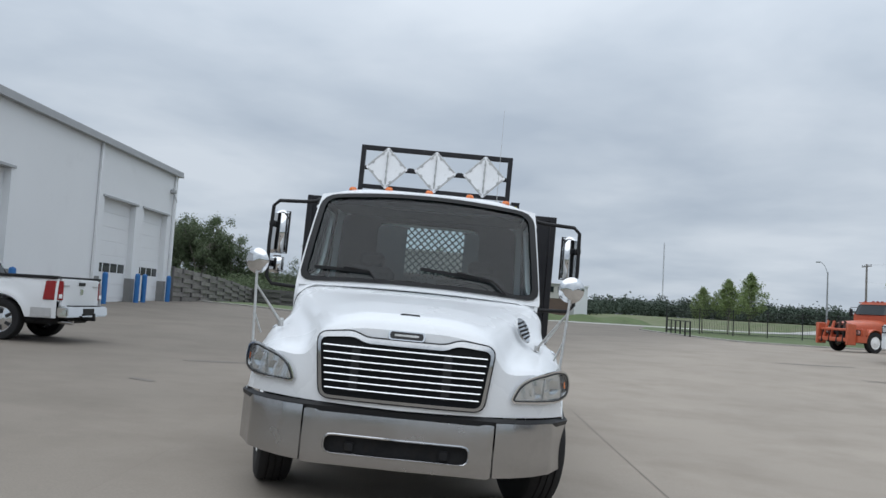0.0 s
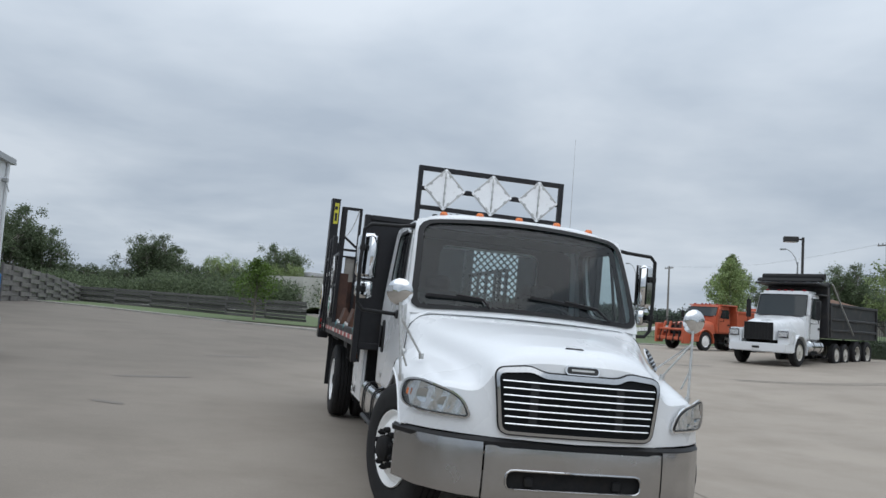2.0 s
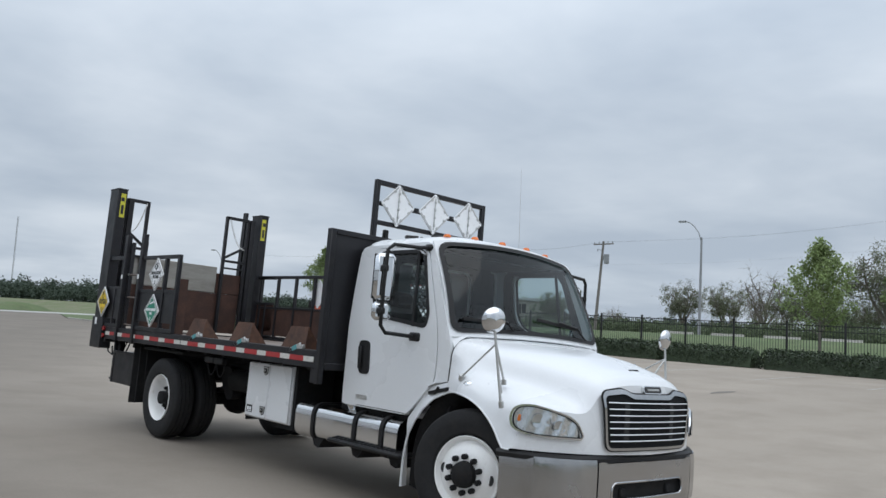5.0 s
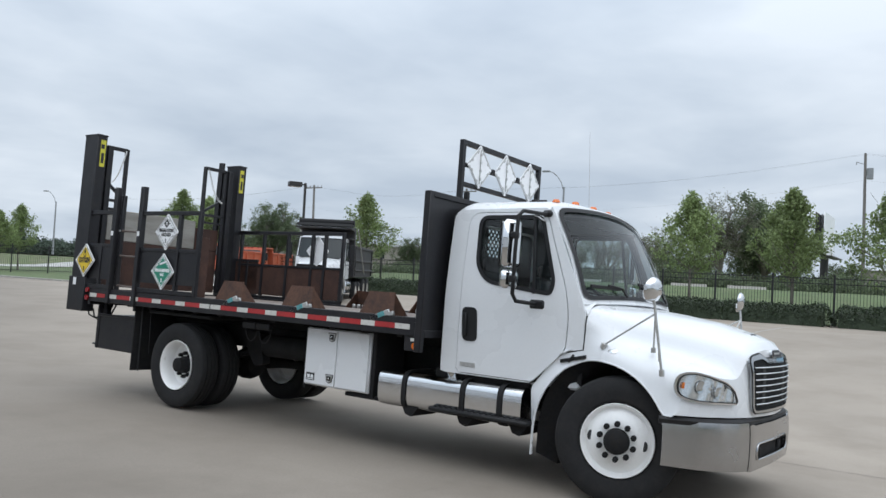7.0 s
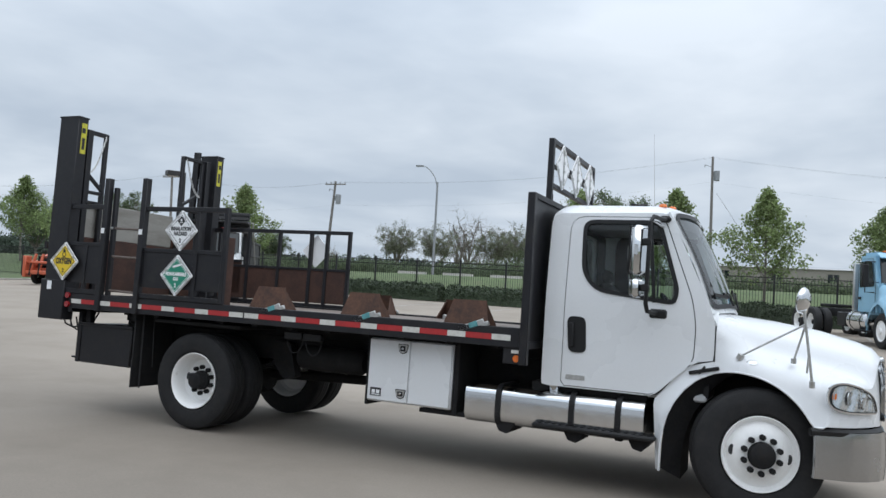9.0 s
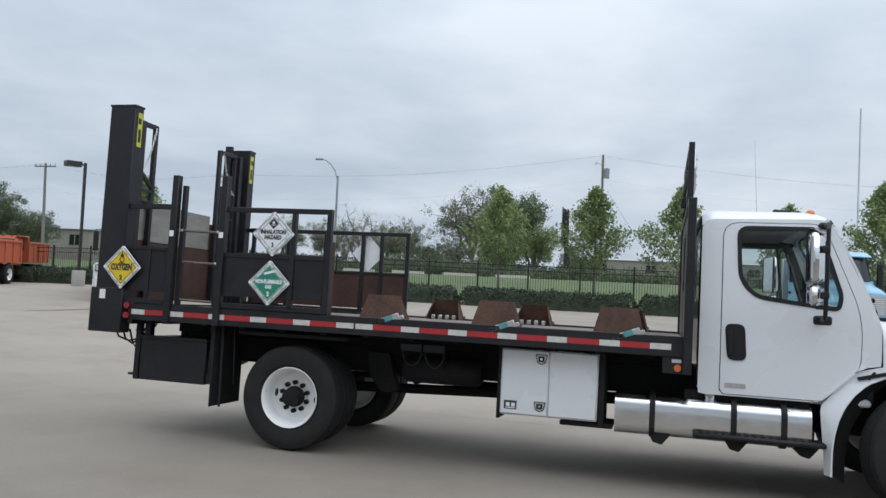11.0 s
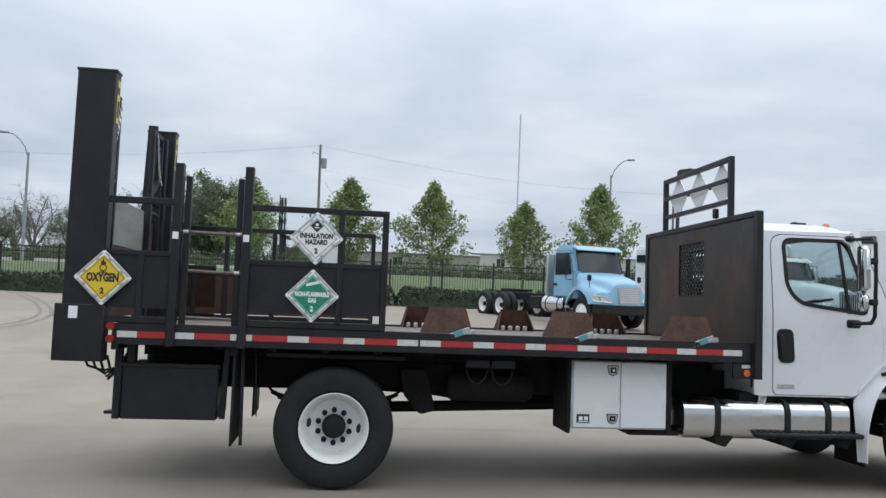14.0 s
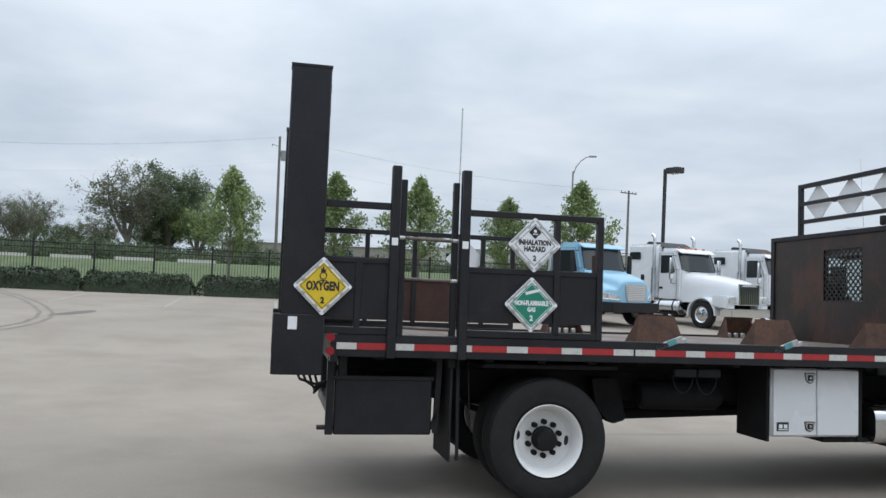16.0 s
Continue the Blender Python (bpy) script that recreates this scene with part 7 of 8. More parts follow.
def plant(name, label, meshes, x, y, turn=0.0, k=1.0, group="", dz=0.0, cat="tree", tall=1.0):
    t = thing(name, label, cat, pose(x, y, level(x, y) + dz, 0, 0, turn) @ Matrix.Diagonal((k, k, k * tall, 1)), group)
    part("trunk", meshes[0], BARK, t)
    part("crown", meshes[1], LEAF_Y, t)
    return t


def convex_sheet(poly, step, lift):
    """A convex plot cut from a grid and laid on the ground."""
    xs, ys = [p[0] for p in poly], [p[1] for p in poly]
    bm = bmesh.new()
    nx, ny = max(2, int((max(xs) - min(xs)) / step)), max(2, int((max(ys) - min(ys)) / step))
    rows = [[bm.verts.new((min(xs) + (max(xs) - min(xs)) * i / nx, min(ys) + (max(ys) - min(ys)) * j / ny, 0)) for j in range(ny + 1)] for i in range(nx + 1)]
    for i in range(nx):
        for j in range(ny):
            bm.faces.new((rows[i][j], rows[i + 1][j], rows[i + 1][j + 1], rows[i][j + 1]))
    area = sum(a[0] * b[1] - b[0] * a[1] for a, b in zip(poly, poly[1:] + poly[:1]))
    for a, b in zip(poly, poly[1:] + poly[:1]):
        d = Vector((b[0] - a[0], b[1] - a[1], 0))
        out = Vector((d.y, -d.x, 0)) * (1 if area > 0 else -1)
        bmesh.ops.bisect_plane(bm, geom=list(bm.verts) + list(bm.edges) + list(bm.faces), plane_co=(a[0], a[1], 0), plane_no=out, clear_outer=True)
    for v in bm.verts:
        v.co.z = level(v.co.x, v.co.y) + lift
    bm.verts.index_update()
    g = Geo().add([v.co[:] for v in bm.verts], [[v.index for v in f.verts] for f in bm.faces])
    bm.free()
    return g


def kerb(points, name="kerb"):
    g = Geo()
    for p, q in zip(points, points[1:]):
        n = max(1, int(math.dist(p, q) / 3))
        for k in range(n):
            a = [p[i] + (q[i] - p[i]) * k / n for i in (0, 1)]
            b = [p[i] + (q[i] - p[i]) * (k + 1) / n for i in (0, 1)]
            g.bar((*a, level(*a) + 0.02), (*b, level(*b) + 0.02), 0.16, 0.16, b=0.02)
    return solo(name, g, KERB, "low pale concrete kerb along the grass", "kerb", kind="structure")


KERB = mat("kerb_concrete", (0.36, 0.345, 0.315), 0.85, var=0.12, scale=1.0, stain=(0.24, 0.22, 0.2), stain_at=(0.5, 0.8))
LAWN_N = [(18.0, 42.2), (21.5, 40.0), (29.0, 41.0), (45, 41), (45, 72), (19.0, 72), (15.7, 60)]
LAWN_E = [(28.9, -60), (46.0, -60), (46.0, 41), (28.9, 41)]
LAWN_W = [(-14.6, 40.3), (-11.0, 39.2), (-3.0, 33.4), (1.1, 30.6), (2.2, 32.0), (2.4, 46.0), (1.0, 72), (-14.0, 72)]
for poly in (LAWN_N, LAWN_E, LAWN_W):
    solo("lawn", convex_sheet(poly, 2.0, 0.05), GRASS, "mown green lawn beside the yard", "lawn", kind="structure")
kerb([(15.7, 60), (18.0, 42.2), (21.5, 40.0), (28.9, 40.9)])
kerb([(-14.6, 40.3), (-11.0, 39.2), (-3.0, 33.4), (1.1, 30.6), (2.2, 32.0), (2.4, 46.0)])
solo("road", convex_sheet([(46.2, -140), (53.5, -140), (53.5, 140), (46.2, 140)], 6.0, 0.02), ROAD, "pale concrete road behind the fence", "road", kind="structure")
solo("road", convex_sheet([(-60, 73.0), (46, 73.0), (46, 79.5), (-60, 79.5)], 5.0, 0.03), ROAD, "pale concrete side road", "road", kind="structure")

# young trees in a row along the fence
young = [young_tree(5.6, 1.7, count=8000, size=0.07), young_tree(5.4, 1.6, count=8000, size=0.07), young_tree(5.9, 1.75, count=8000, size=0.07)]
ROW = "young trees along the fence"
for i, (x, y, k, tl) in enumerate(((31.5, 10.2, 1.0, 1.08), (30.8, 5.4, 1.11, 1.0), (30.4, 1.45, 1.03, 1.0), (31.8, -3.4, 0.97, 1.0), (32.6, -7.6, 1.18, 1.04), (31.7, 31.2, 1.2, 0.9), (28.4, 42.7, 0.98, 1.12), (23.0, 60.4, 0.88, 0.98), (25.35, 61.9, 0.93, 0.98), (21.2, 61.4, 0.72, 0.98), (40.5, 62.0, 1.4, 1.0))):
    plant("tree", "young upright tree with fresh green leaves on the lawn", young[i % 3], x, y, 57 * i, k, ROW, tall=tl)
small = young_tree(3.3, 1.35, 0.6, 3200, 0.07, leaf=LEAF_L)
plant("tree", "small light green tree before the board fence", small, -2.75, 39.6, 20, 1.04)
# old trees beyond the road and behind the yard
old = [big_tree(10, 4.5, count=22000, size=0.12, tufts=190), big_tree(9.5, 4.2, count=15000, size=0.105, leaf=LEAF_Y, tufts=170), big_tree(9.0, 3.6, count=9000, size=0.09, leaf=LEAF_P, tufts=170, bare=True), big_tree(8.0, 4.5, clear=1.4, count=15000, size=0.11, leaf=LEAF_D, tufts=190), big_tree(9.2, 3.4, count=500, size=0.10, leaf=LEAF_P, tufts=130, bare=True)]
FARROW = "old trees beyond the road"
for i, (x, y, k, kind) in enumerate(((80.3, 23.1, 1.20, 2), (84.3, 19.3, 1.08, 0), (82.2, 16.3, 0.78, 1), (86.3, 21.4, 0.80, 3), (98.5, 44.1, 1.10, 4), (88.4, 36.2, 0.80, 2), (104.5, 38.6, 0.98, 2), (92.5, 31.9, 0.62, 3), (88.4, 27.4, 0.66, 2), (96.5, 41.2, 0.55, 4), (84.1, 11.5, 0.5, 3), (110.5, 50.8, 0.9, 4), (90.1, 61.9, 0.46, 4), (90.0, 51.2, 0.86, 2), (90.5, 45.7, 0.84, 2), (86.0, 70.0, 0.5, 2), (92.0, 78.0, 0.6, 1), (96.1, 65.9, 0.4, 4), (60.0, 70.3, 0.78, 0), (61.0, 66.0, 0.72, 3), (63.0, 74.0, 0.7, 1), (62.0, 87.0, 0.66, 0), (64.0, 80.0, 0.62, 3), (76.0, 61.5, 0.5, 0))):
    label = ("full green tree beyond the road", "full green tree beyond the road", "spreading tree with half-open spring leaves", "low bushy tree beyond the road", "nearly bare tree with fine twigs beyond the road")[kind]
    plant("tree", label, old[kind], x, y, 71 * i, k, FARROW)
for i, (x, y, k, kind) in enumerate(((-29.1, 84.4, 0.92, 0), (-26.4, 86.0, 0.74, 0), (-25.0, 89.5, 0.55, 3), (-33.2, 87.3, 0.9, 0), (-21.4, 85.6, 0.5, 3), (-14.7, 85.8, 0.72, 0), (-13.7, 89.8, 0.62, 0), (-10.0, 83.9, 0.6, 3), (-6.9, 87.9, 0.66, 1), (-3.8, 86.0, 0.60, 3), (-0.6, 88.0, 0.72, 0), (-0.2, 85.0, 0.60, 1), (-17.8, 83.7, 0.48, 3), (-12.0, 81.9, 0.45, 3), (-5.3, 82.0, 0.5, 3), (-0.1, 82.0, 0.42, 3), (-37.2, 85.2, 0.8, 1))):
    plant("tree", "full dark green tree behind the board fence", old[kind], x, y, 53 * i, k, "trees behind the board fence")


def thicket(name, label, path, height, depth, n, size, material, base=0.0):
    """An uneven belt of shrubs along a line."""
    pts = []
    seg = [math.dist(a, b) for a, b in zip(path, path[1:])]
    total = sum(seg)
    for _ in range(n // 40):
        d = rng.uniform(0, total)
        k = 0
        while d > seg[k] and k < len(seg) - 1:
            d -= seg[k]
            k += 1
        t = d / seg[k]
        x = path[k][0] + (path[k + 1][0] - path[k][0]) * t
        y = path[k][1] + (path[k + 1][1] - path[k][1]) * t
        h = height * (0.55 + 0.65 * abs(noise.noise((x * 0.13, y * 0.13, 3.1))) + 0.25 * noise.noise((x * 0.5, y * 0.5, 1.7)))
        nx, ny = rng.normal(size=2) * depth * 0.4
        z = base + level(x, y) + h * rng.uniform(0.05, 1.0) ** 0.8
        s = 0.22 * height ** 0.6
        pts.append(np.array((x + nx, y + ny, z)) + rng.normal(size=(40, 3)) * s)
    ob = new(name, leaf_mesh(name, np.concatenate(pts), size, material))
    return tagged(ob, label, "shrubs", kind="stuff")


thicket("shrub_belt", "dark green shrub belt beyond the road", [(62, -70), (63, -20), (66, 15), (68, 60)], 2.15, 3.0, 100000, 0.12, LEAF_D)
thicket("shrub_belt", "undergrowth below the trees behind the board fence", [(-40, 80), (-14, 79), (0.5, 80)], 3.2, 4.0, 80000, 0.12, LEAF_D)
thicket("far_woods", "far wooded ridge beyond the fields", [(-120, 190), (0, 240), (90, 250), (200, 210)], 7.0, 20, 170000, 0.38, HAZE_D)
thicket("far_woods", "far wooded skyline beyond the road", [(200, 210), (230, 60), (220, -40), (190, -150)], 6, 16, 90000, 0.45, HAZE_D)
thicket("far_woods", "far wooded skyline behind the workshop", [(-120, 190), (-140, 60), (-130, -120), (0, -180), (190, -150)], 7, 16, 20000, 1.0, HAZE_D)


# hedge of clipped bushes
def hedge_run(length, height=0.85, width=1.15):
    core = Geo().grid(lambda u, v: ((-0.5 + u) * length, width * 0.42 * math.cos(math.pi * v), height * 0.86 * math.sin(math.pi * v) ** 0.6), 12, 8)
    n = int(length * 900)
    u = rng.uniform(-0.5, 0.5, n) * length
    a = rng.uniform(0, math.pi, n)
    bump = np.array([noise.noise((x * 1.6, 0.4, length)) for x in u]) * 0.12
    ends = np.clip((length / 2 - np.abs(u)) / 0.35, 0.15, 1) ** 0.5
    r = (0.94 + bump + rng.normal(size=n) * 0.06) * ends
    pts = np.stack([u, np.sign(np.cos(a)) * np.abs(np.cos(a)) ** 0.6 * width * 0.5 * r, np.abs(np.sin(a)) ** 0.55 * height * r], 1)
    for e in (-0.5, 0.5):
        core.add([(e * length, width * 0.42 * math.cos(math.pi * k / 8), height * 0.86 * math.sin(math.pi * k / 8) ** 0.6) for k in range(9)], [list(range(9))])
    core.v = [(x * 0.90, yy * 0.96, z) for x, yy, z in core.v]
    return core.mesh("core", LEAF_H), leaf_mesh("leaves", pts, 0.05, LEAF_H)


hedges = [hedge_run(6.4), hedge_run(8.2), hedge_run(4.6)]
y = -22.0
i = 0
while y < 38:
    length = (6.4, 8.2, 4.6)[i % 3]
    x = 28.1
    h = thing("hedge", "clipped dark green hedge at the yard's edge", "hedge", pose(x, y + length / 2, level(x, y + length / 2), 0, 0, 90), "hedges along the fence")
    part("core", hedges[i % 3][0], LEAF_H, h)
    part("foliage", hedges[i % 3][1], LEAF_H, h)
    y += length + (-0.12, -0.06, -0.12)[i % 3]
    i += 1

# ---- iron fence ----
IRON = mat("black_iron", (0.012, 0.012, 0.013), 0.5, var=0.2)
picket = Geo().box(-0.008, 0.008, -0.008, 0.008, 0.10, 2.0).mesh("picket", IRON)
post_me = Geo().box(-0.04, 0.04, -0.04, 0.04, -0.1, 2.08, 0.004).box(-0.05, 0.05, -0.05, 0.05, 2.08, 2.11, 0.01).mesh("post", IRON)


def iron_fence(p, q, near):
    """Square posts, three rails and pickets; the pickets of the near stretch are parts of their own."""
    n = max(1, round(math.dist(p, q) / 2.44))
    f = thing("iron_fence", "black iron picket fence round the yard", "fence", Matrix(), kind="structure")
    a = math.degrees(math.atan2(q[1] - p[1], q[0] - p[0]))
    rest = Geo()
    for k in range(n + 1):
        x, y = p[0] + (q[0] - p[0]) * k / n, p[1] + (q[1] - p[1]) * k / n
        part("post", post_me, IRON, f, at=pose(x, y, level(x, y), 0, 0, a))
        if k == n:
            break
        x2, y2 = p[0] + (q[0] - p[0]) * (k + 1) / n, p[1] + (q[1] - p[1]) * (k + 1) / n
        z, z2 = level(x, y), level(x2, y2)
        for h in (0.22, 1.72, 1.95):
            part("rail", Geo().bar((x, y, z + h), (x2, y2, z2 + h), 0.03, 0.035, b=0), IRON, f)
        m = 20
        for j in range(1, m):
            t = j / m
            px, py, pz = x + (x2 - x) * t, y + (y2 - y) * t, z + (z2 - z) * t
            if near[0] < py < near[1]:
                part("picket", picket, IRON, f, at=pose(px, py, pz))
            else:
                rest.box(px - 0.008, px + 0.008, py - 0.008, py + 0.008, pz + 0.1, pz + 2.0)
    if rest.v:
        ob = part("pickets", rest.mesh("pickets", IRON, 0), IRON, f)
        tagged(ob, kind="stuff")
    return f


iron_fence((29.5, -26.0), (29.5, 55.0), (-8, 24))
iron_fence((29.5, 55.0), (17.2, 57.5), (0, 0))


def pipe_rail(p, q, label):
    g0 = thing("pipe_gate", label, "gate", Matrix())
    (x, y), (x2, y2) = p, q
    z, z2 = level(x, y), level(x2, y2)
    for h in (0.35, 1.05):
        part("rail", Geo().bar((x, y, z + h), (x2, y2, z2 + h), 0.06, 0.06), IRON, g0)
    for k in range(6):
        t = k / 5
        a = (x + (x2 - x) * t, y + (y2 - y) * t)
        part("post", Geo().box(a[0] - 0.045, a[0] + 0.045, a[1] - 0.045, a[1] + 0.045, level(*a) - 0.1, level(*a) + (1.35 if k == 0 else 1.08), 0.006), IRON, g0)


pipe_rail((1.2, 39.6), (1.9, 35.4), "short black pipe gate folded beside the drive")
pipe_rail((16.7, 55.4), (16.8, 49.6), "short black pipe gate folded beside the lawn")

# ---- board fence and retaining end by the workshop ----
BOARD = [mat("grey_board_" + n, c, 0.9, var=0.25, scale=1.5, fine=25, bump=0.2, stain=(0.10, 0.095, 0.09), stain_at=(0.5, 0.75), ob_rand=0.18) for n, c in (("light", (0.20, 0.19, 0.175)), ("dark", (0.115, 0.11, 0.108)))]


def woven_fence(points, heights, bay, rows, tint, label, bases):
    """Boards woven in front of and behind the posts by turns."""
    f = thing("board_fence", label, "fence", Matrix(), kind="structure")
    total = [math.dist(a, b) for a, b in zip(points, points[1:])]
    for s, (a, b) in enumerate(zip(points, points[1:])):
        n = max(1, round(total[s] / bay))
        d = Vector((b[0] - a[0], b[1] - a[1], 0)).normalized()
        nrm = Vector((d.y, -d.x, 0))
        for k in range(n):
            t0, t1 = k / n, (k + 1) / n
            p = Vector((a[0] + (b[0] - a[0]) * t0, a[1] + (b[1] - a[1]) * t0, 0))
            q = Vector((a[0] + (b[0] - a[0]) * t1, a[1] + (b[1] - a[1]) * t1, 0))
            h0 = heights[s] + (heights[s + 1] - heights[s]) * t0
            h1 = heights[s] + (heights[s + 1] - heights[s]) * t1
            z0 = level(p.x, p.y) + bases[s] + (bases[s + 1] - bases[s]) * t0
            z1 = level(q.x, q.y) + bases[s] + (bases[s + 1] - bases[s]) * t1
            part("post", Geo().box(p.x - 0.06, p.x + 0.06, p.y - 0.06, p.y + 0.06, z0 - 0.3, z0 + h0 + 0.03, 0.01), BOARD[1], f)
            for r in range(rows):
                e = 0.05 if (r + k) % 2 else -0.05
                off = nrm * e
                f0, f1 = (r + 0.5) / rows, (r + 0.5) / rows
                part("board", Geo().bar(p + off + Vector((0, 0, z0 + h0 * f0)), q + off + Vector((0, 0, z1 + h1 * f1)), 0.035, h0 / rows * 0.9, b=0.004), BOARD[tint], f)
    return f


woven_fence([(-14.7, 36.1), (-14.5, 45.0), (-14.3, 51.2)], [1.85, 1.5, 1.05], 1.5, 7, 0, "tall grey woven board fence running from the workshop", [0, 0, 0])
woven_fence([(-14.3, 51.2), (-7.0, 47.2), (0.3, 43.2)], [1.05, 1.1, 1.28], 2.4, 6, 1, "low dark grey horizontal board fence beyond the grass", [0, 0.05, 0])

# ---- workshop ----
METAL = mat("white_wall_panel", (0.72, 0.735, 0.75), 0.55, var=0.03, scale=0.4, stain=(0.62, 0.63, 0.64), stain_at=(0.6, 0.95))
PIER = mat("grey_block_pier", (0.22, 0.22, 0.215), 0.85, var=0.15, scale=2)
TRIM = mat("grey_eave_trim", (0.36, 0.37, 0.38), 0.5, var=0.05)
BOLLARD = mat("blue_bollard_sleeve", (0.02, 0.14, 0.38), 0.45, var=0.1, scale=4)
shop = thing("workshop", "white metal workshop with tall roller doors and blue bollards", "building", Matrix(), kind="structure")
FX, Z0, EAVE, HEADZ = -14.85, 0.9, 7.68, 5.4
bays = [(6.6, 10.9), (15.6, 20.3), (27.4, 31.0), (31.75, 35.1)]
edge = -6.0
for a, b in bays + [(36.05, 36.05)]:
    if a > edge:
        part("wall_panel", Geo().box(FX - 0.25, FX, edge, a, Z0 - 0.8, EAVE), METAL, shop)
    if b > a:
        part("lintel", Geo().box(FX - 0.25, FX, a, b, HEADZ, EAVE), METAL, shop)
        door = part("roller_door", Geo().box(FX - 0.36, FX - 0.30, a, b, Z0 - 0.4, HEADZ + 0.1), METAL, shop, "tall white sectional door with a row of windows")
        for k in range(7):
            part("door_section", Geo().box(FX - 0.30, FX - 0.285, a + 0.02, b - 0.02, Z0 + 0.12 + k * 0.63, Z0 + 0.73 + k * 0.63, 0.006), METAL, door)
        w = (b - a - 0.5) / 4
        for k in range(4):
            part("door_window", Geo().box(FX - 0.286, FX - 0.275, a + 0.25 + k * w + 0.05, a + 0.25 + (k + 1) * w - 0.05, 2.16, 2.56, 0.01), INKGLASS, door)
        for yy in (a, b):
            part("jamb", Geo().box(FX - 0.38, FX - 0.004, yy - 0.09, yy + 0.09, 1.93, HEADZ - 0.02), METAL, shop)
            part("pier", Geo().box(FX - 0.38, FX + 0.03, (yy - 0.315 if yy == a else yy - 0.12), (yy + 0.12 if yy == a else yy + 0.315), Z0 - 0.4, 1.95, 0.01), PIER, shop, "grey block pier")
        part("door_hood", Geo().box(FX - 0.03, FX + 0.06, a - 0.1, b + 0.1, HEADZ - 0.02, HEADZ + 0.08, 0.01), TRIM, shop)
    edge = b
part("end_wall", Geo().box(FX - 24, FX - 0.25, 35.8, 36.05, Z0 - 0.8, EAVE), METAL, shop)
part("back_wall", Geo().box(FX - 24.2, FX - 24, -6, 36.05, Z0 - 0.8, EAVE).box(FX - 24, FX - 0.25, -6.2, -6, Z0 - 0.8, EAVE), METAL, shop)
part("roof", Geo().prism([(FX + 0.25, EAVE), (FX - 12.2, EAVE + 1.3), (FX - 24.5, EAVE), (FX - 24.5, EAVE - 0.1), (FX + 0.25, EAVE - 0.1)], "y", -6.3, 36.3), TRIM, shop)
part("gutter", Geo().box(FX, FX + 0.22, -6.3, 36.35, EAVE - 0.02, EAVE + 0.20, 0.02), TRIM, shop, "grey eave gutter")
part("corner_trim", Geo().box(FX - 0.02, FX + 0.03, 35.8, 36.1, Z0 - 0.4, EAVE, 0.01), METAL, shop)
for y in (26.75, 35.65, 6.0):
    part("downpipe", Geo().box(FX + 0.01, FX + 0.13, y - 0.07, y + 0.07, Z0 - 0.1, EAVE, 0.02), METAL, shop, "white downpipe")
for a, b in bays:
    for y in (a + 0.05, b - 0.05):
        x = FX + 0.32
        solo("bollard", Geo().cyl((0, 0, -0.2), (0, 0, 1.22), 0.12, 16).lathe([(0.12, 1.22), (0.09, 1.27), (0.0, 1.30)], n=16, axis="z"), BOLLARD, "blue sleeved steel bollard beside a workshop door", "bollard", "bollards at the doors", at=pose(x, y, level(x, y)) @ Matrix.Diagonal((1, 1, 1.05, 1)))
part("wall_lamp", Geo().box(FX + 0.0, FX + 0.25, 35.1, 35.4, 6.6, 6.8, 0.03).bar((FX + 0.12, 35.25, 6.65), (FX + 0.3, 35.4, 6.15), 0.04, 0.04), TRIM, shop)

# ---- far buildings ----
BROWN = mat("brown_siding", (0.125, 0.085, 0.065), 0.8, var=0.15, scale=0.8, aniso=(1, 1, 6))
CREAM = mat("cream_siding", (0.50, 0.49, 0.45), 0.7, var=0.05, scale=0.8)
TAN = mat("tan_block_wall", (0.30, 0.275, 0.245), 0.85, var=0.1, scale=0.5)
ROOFG = mat("grey_roof", (0.40, 0.40, 0.41), 0.6, var=0.08)


def long_house(p, q, low, high, depth, label, windows, low_mat=BROWN, high_mat=CREAM, base=None):
    """A long plain building whose front runs from p to q."""
    L = math.dist(p, q)
    a = math.degrees(math.atan2(q[1] - p[1], q[0] - p[0]))
    z = level(*p) if base is None else base
    h = thing("building", label, "building", pose(p[0], p[1], z, 0, 0, a))
    part("lower_wall", Geo().box(0, L, 0, depth, -0.8, low), low_mat, h)
    part("upper_wall", Geo().box(-0.02, L + 0.02, -0.06, depth, low, high), high_mat, h)
    part("roof", Geo().prism([(-0.3, high), (depth / 2, high + 0.35), (depth + 0.3, high), (depth + 0.3, high - 0.08), (-0.3, high - 0.08)], "x", -0.3, L + 0.3), ROOFG, h)
    for x in windows:
        for e in (-0.42, 0.42):
            w = part("window", Geo().box(x + e - 0.36, x + e + 0.36, -0.10, -0.05, low + (high - low) * 0.40, low + (high - low) * 0.78, 0.01), INKGLASS, h)
            part("window_frame", Geo().tube([(x + e - 0.38, -0.09, low + (high - low) * 0.38), (x + e + 0.38, -0.09, low + (high - low) * 0.38), (x + e + 0.38, -0.09, low + (high - low) * 0.8), (x + e - 0.38, -0.09, low + (high - low) * 0.8)], 0.03, 5, True), high_mat, w)
    return h


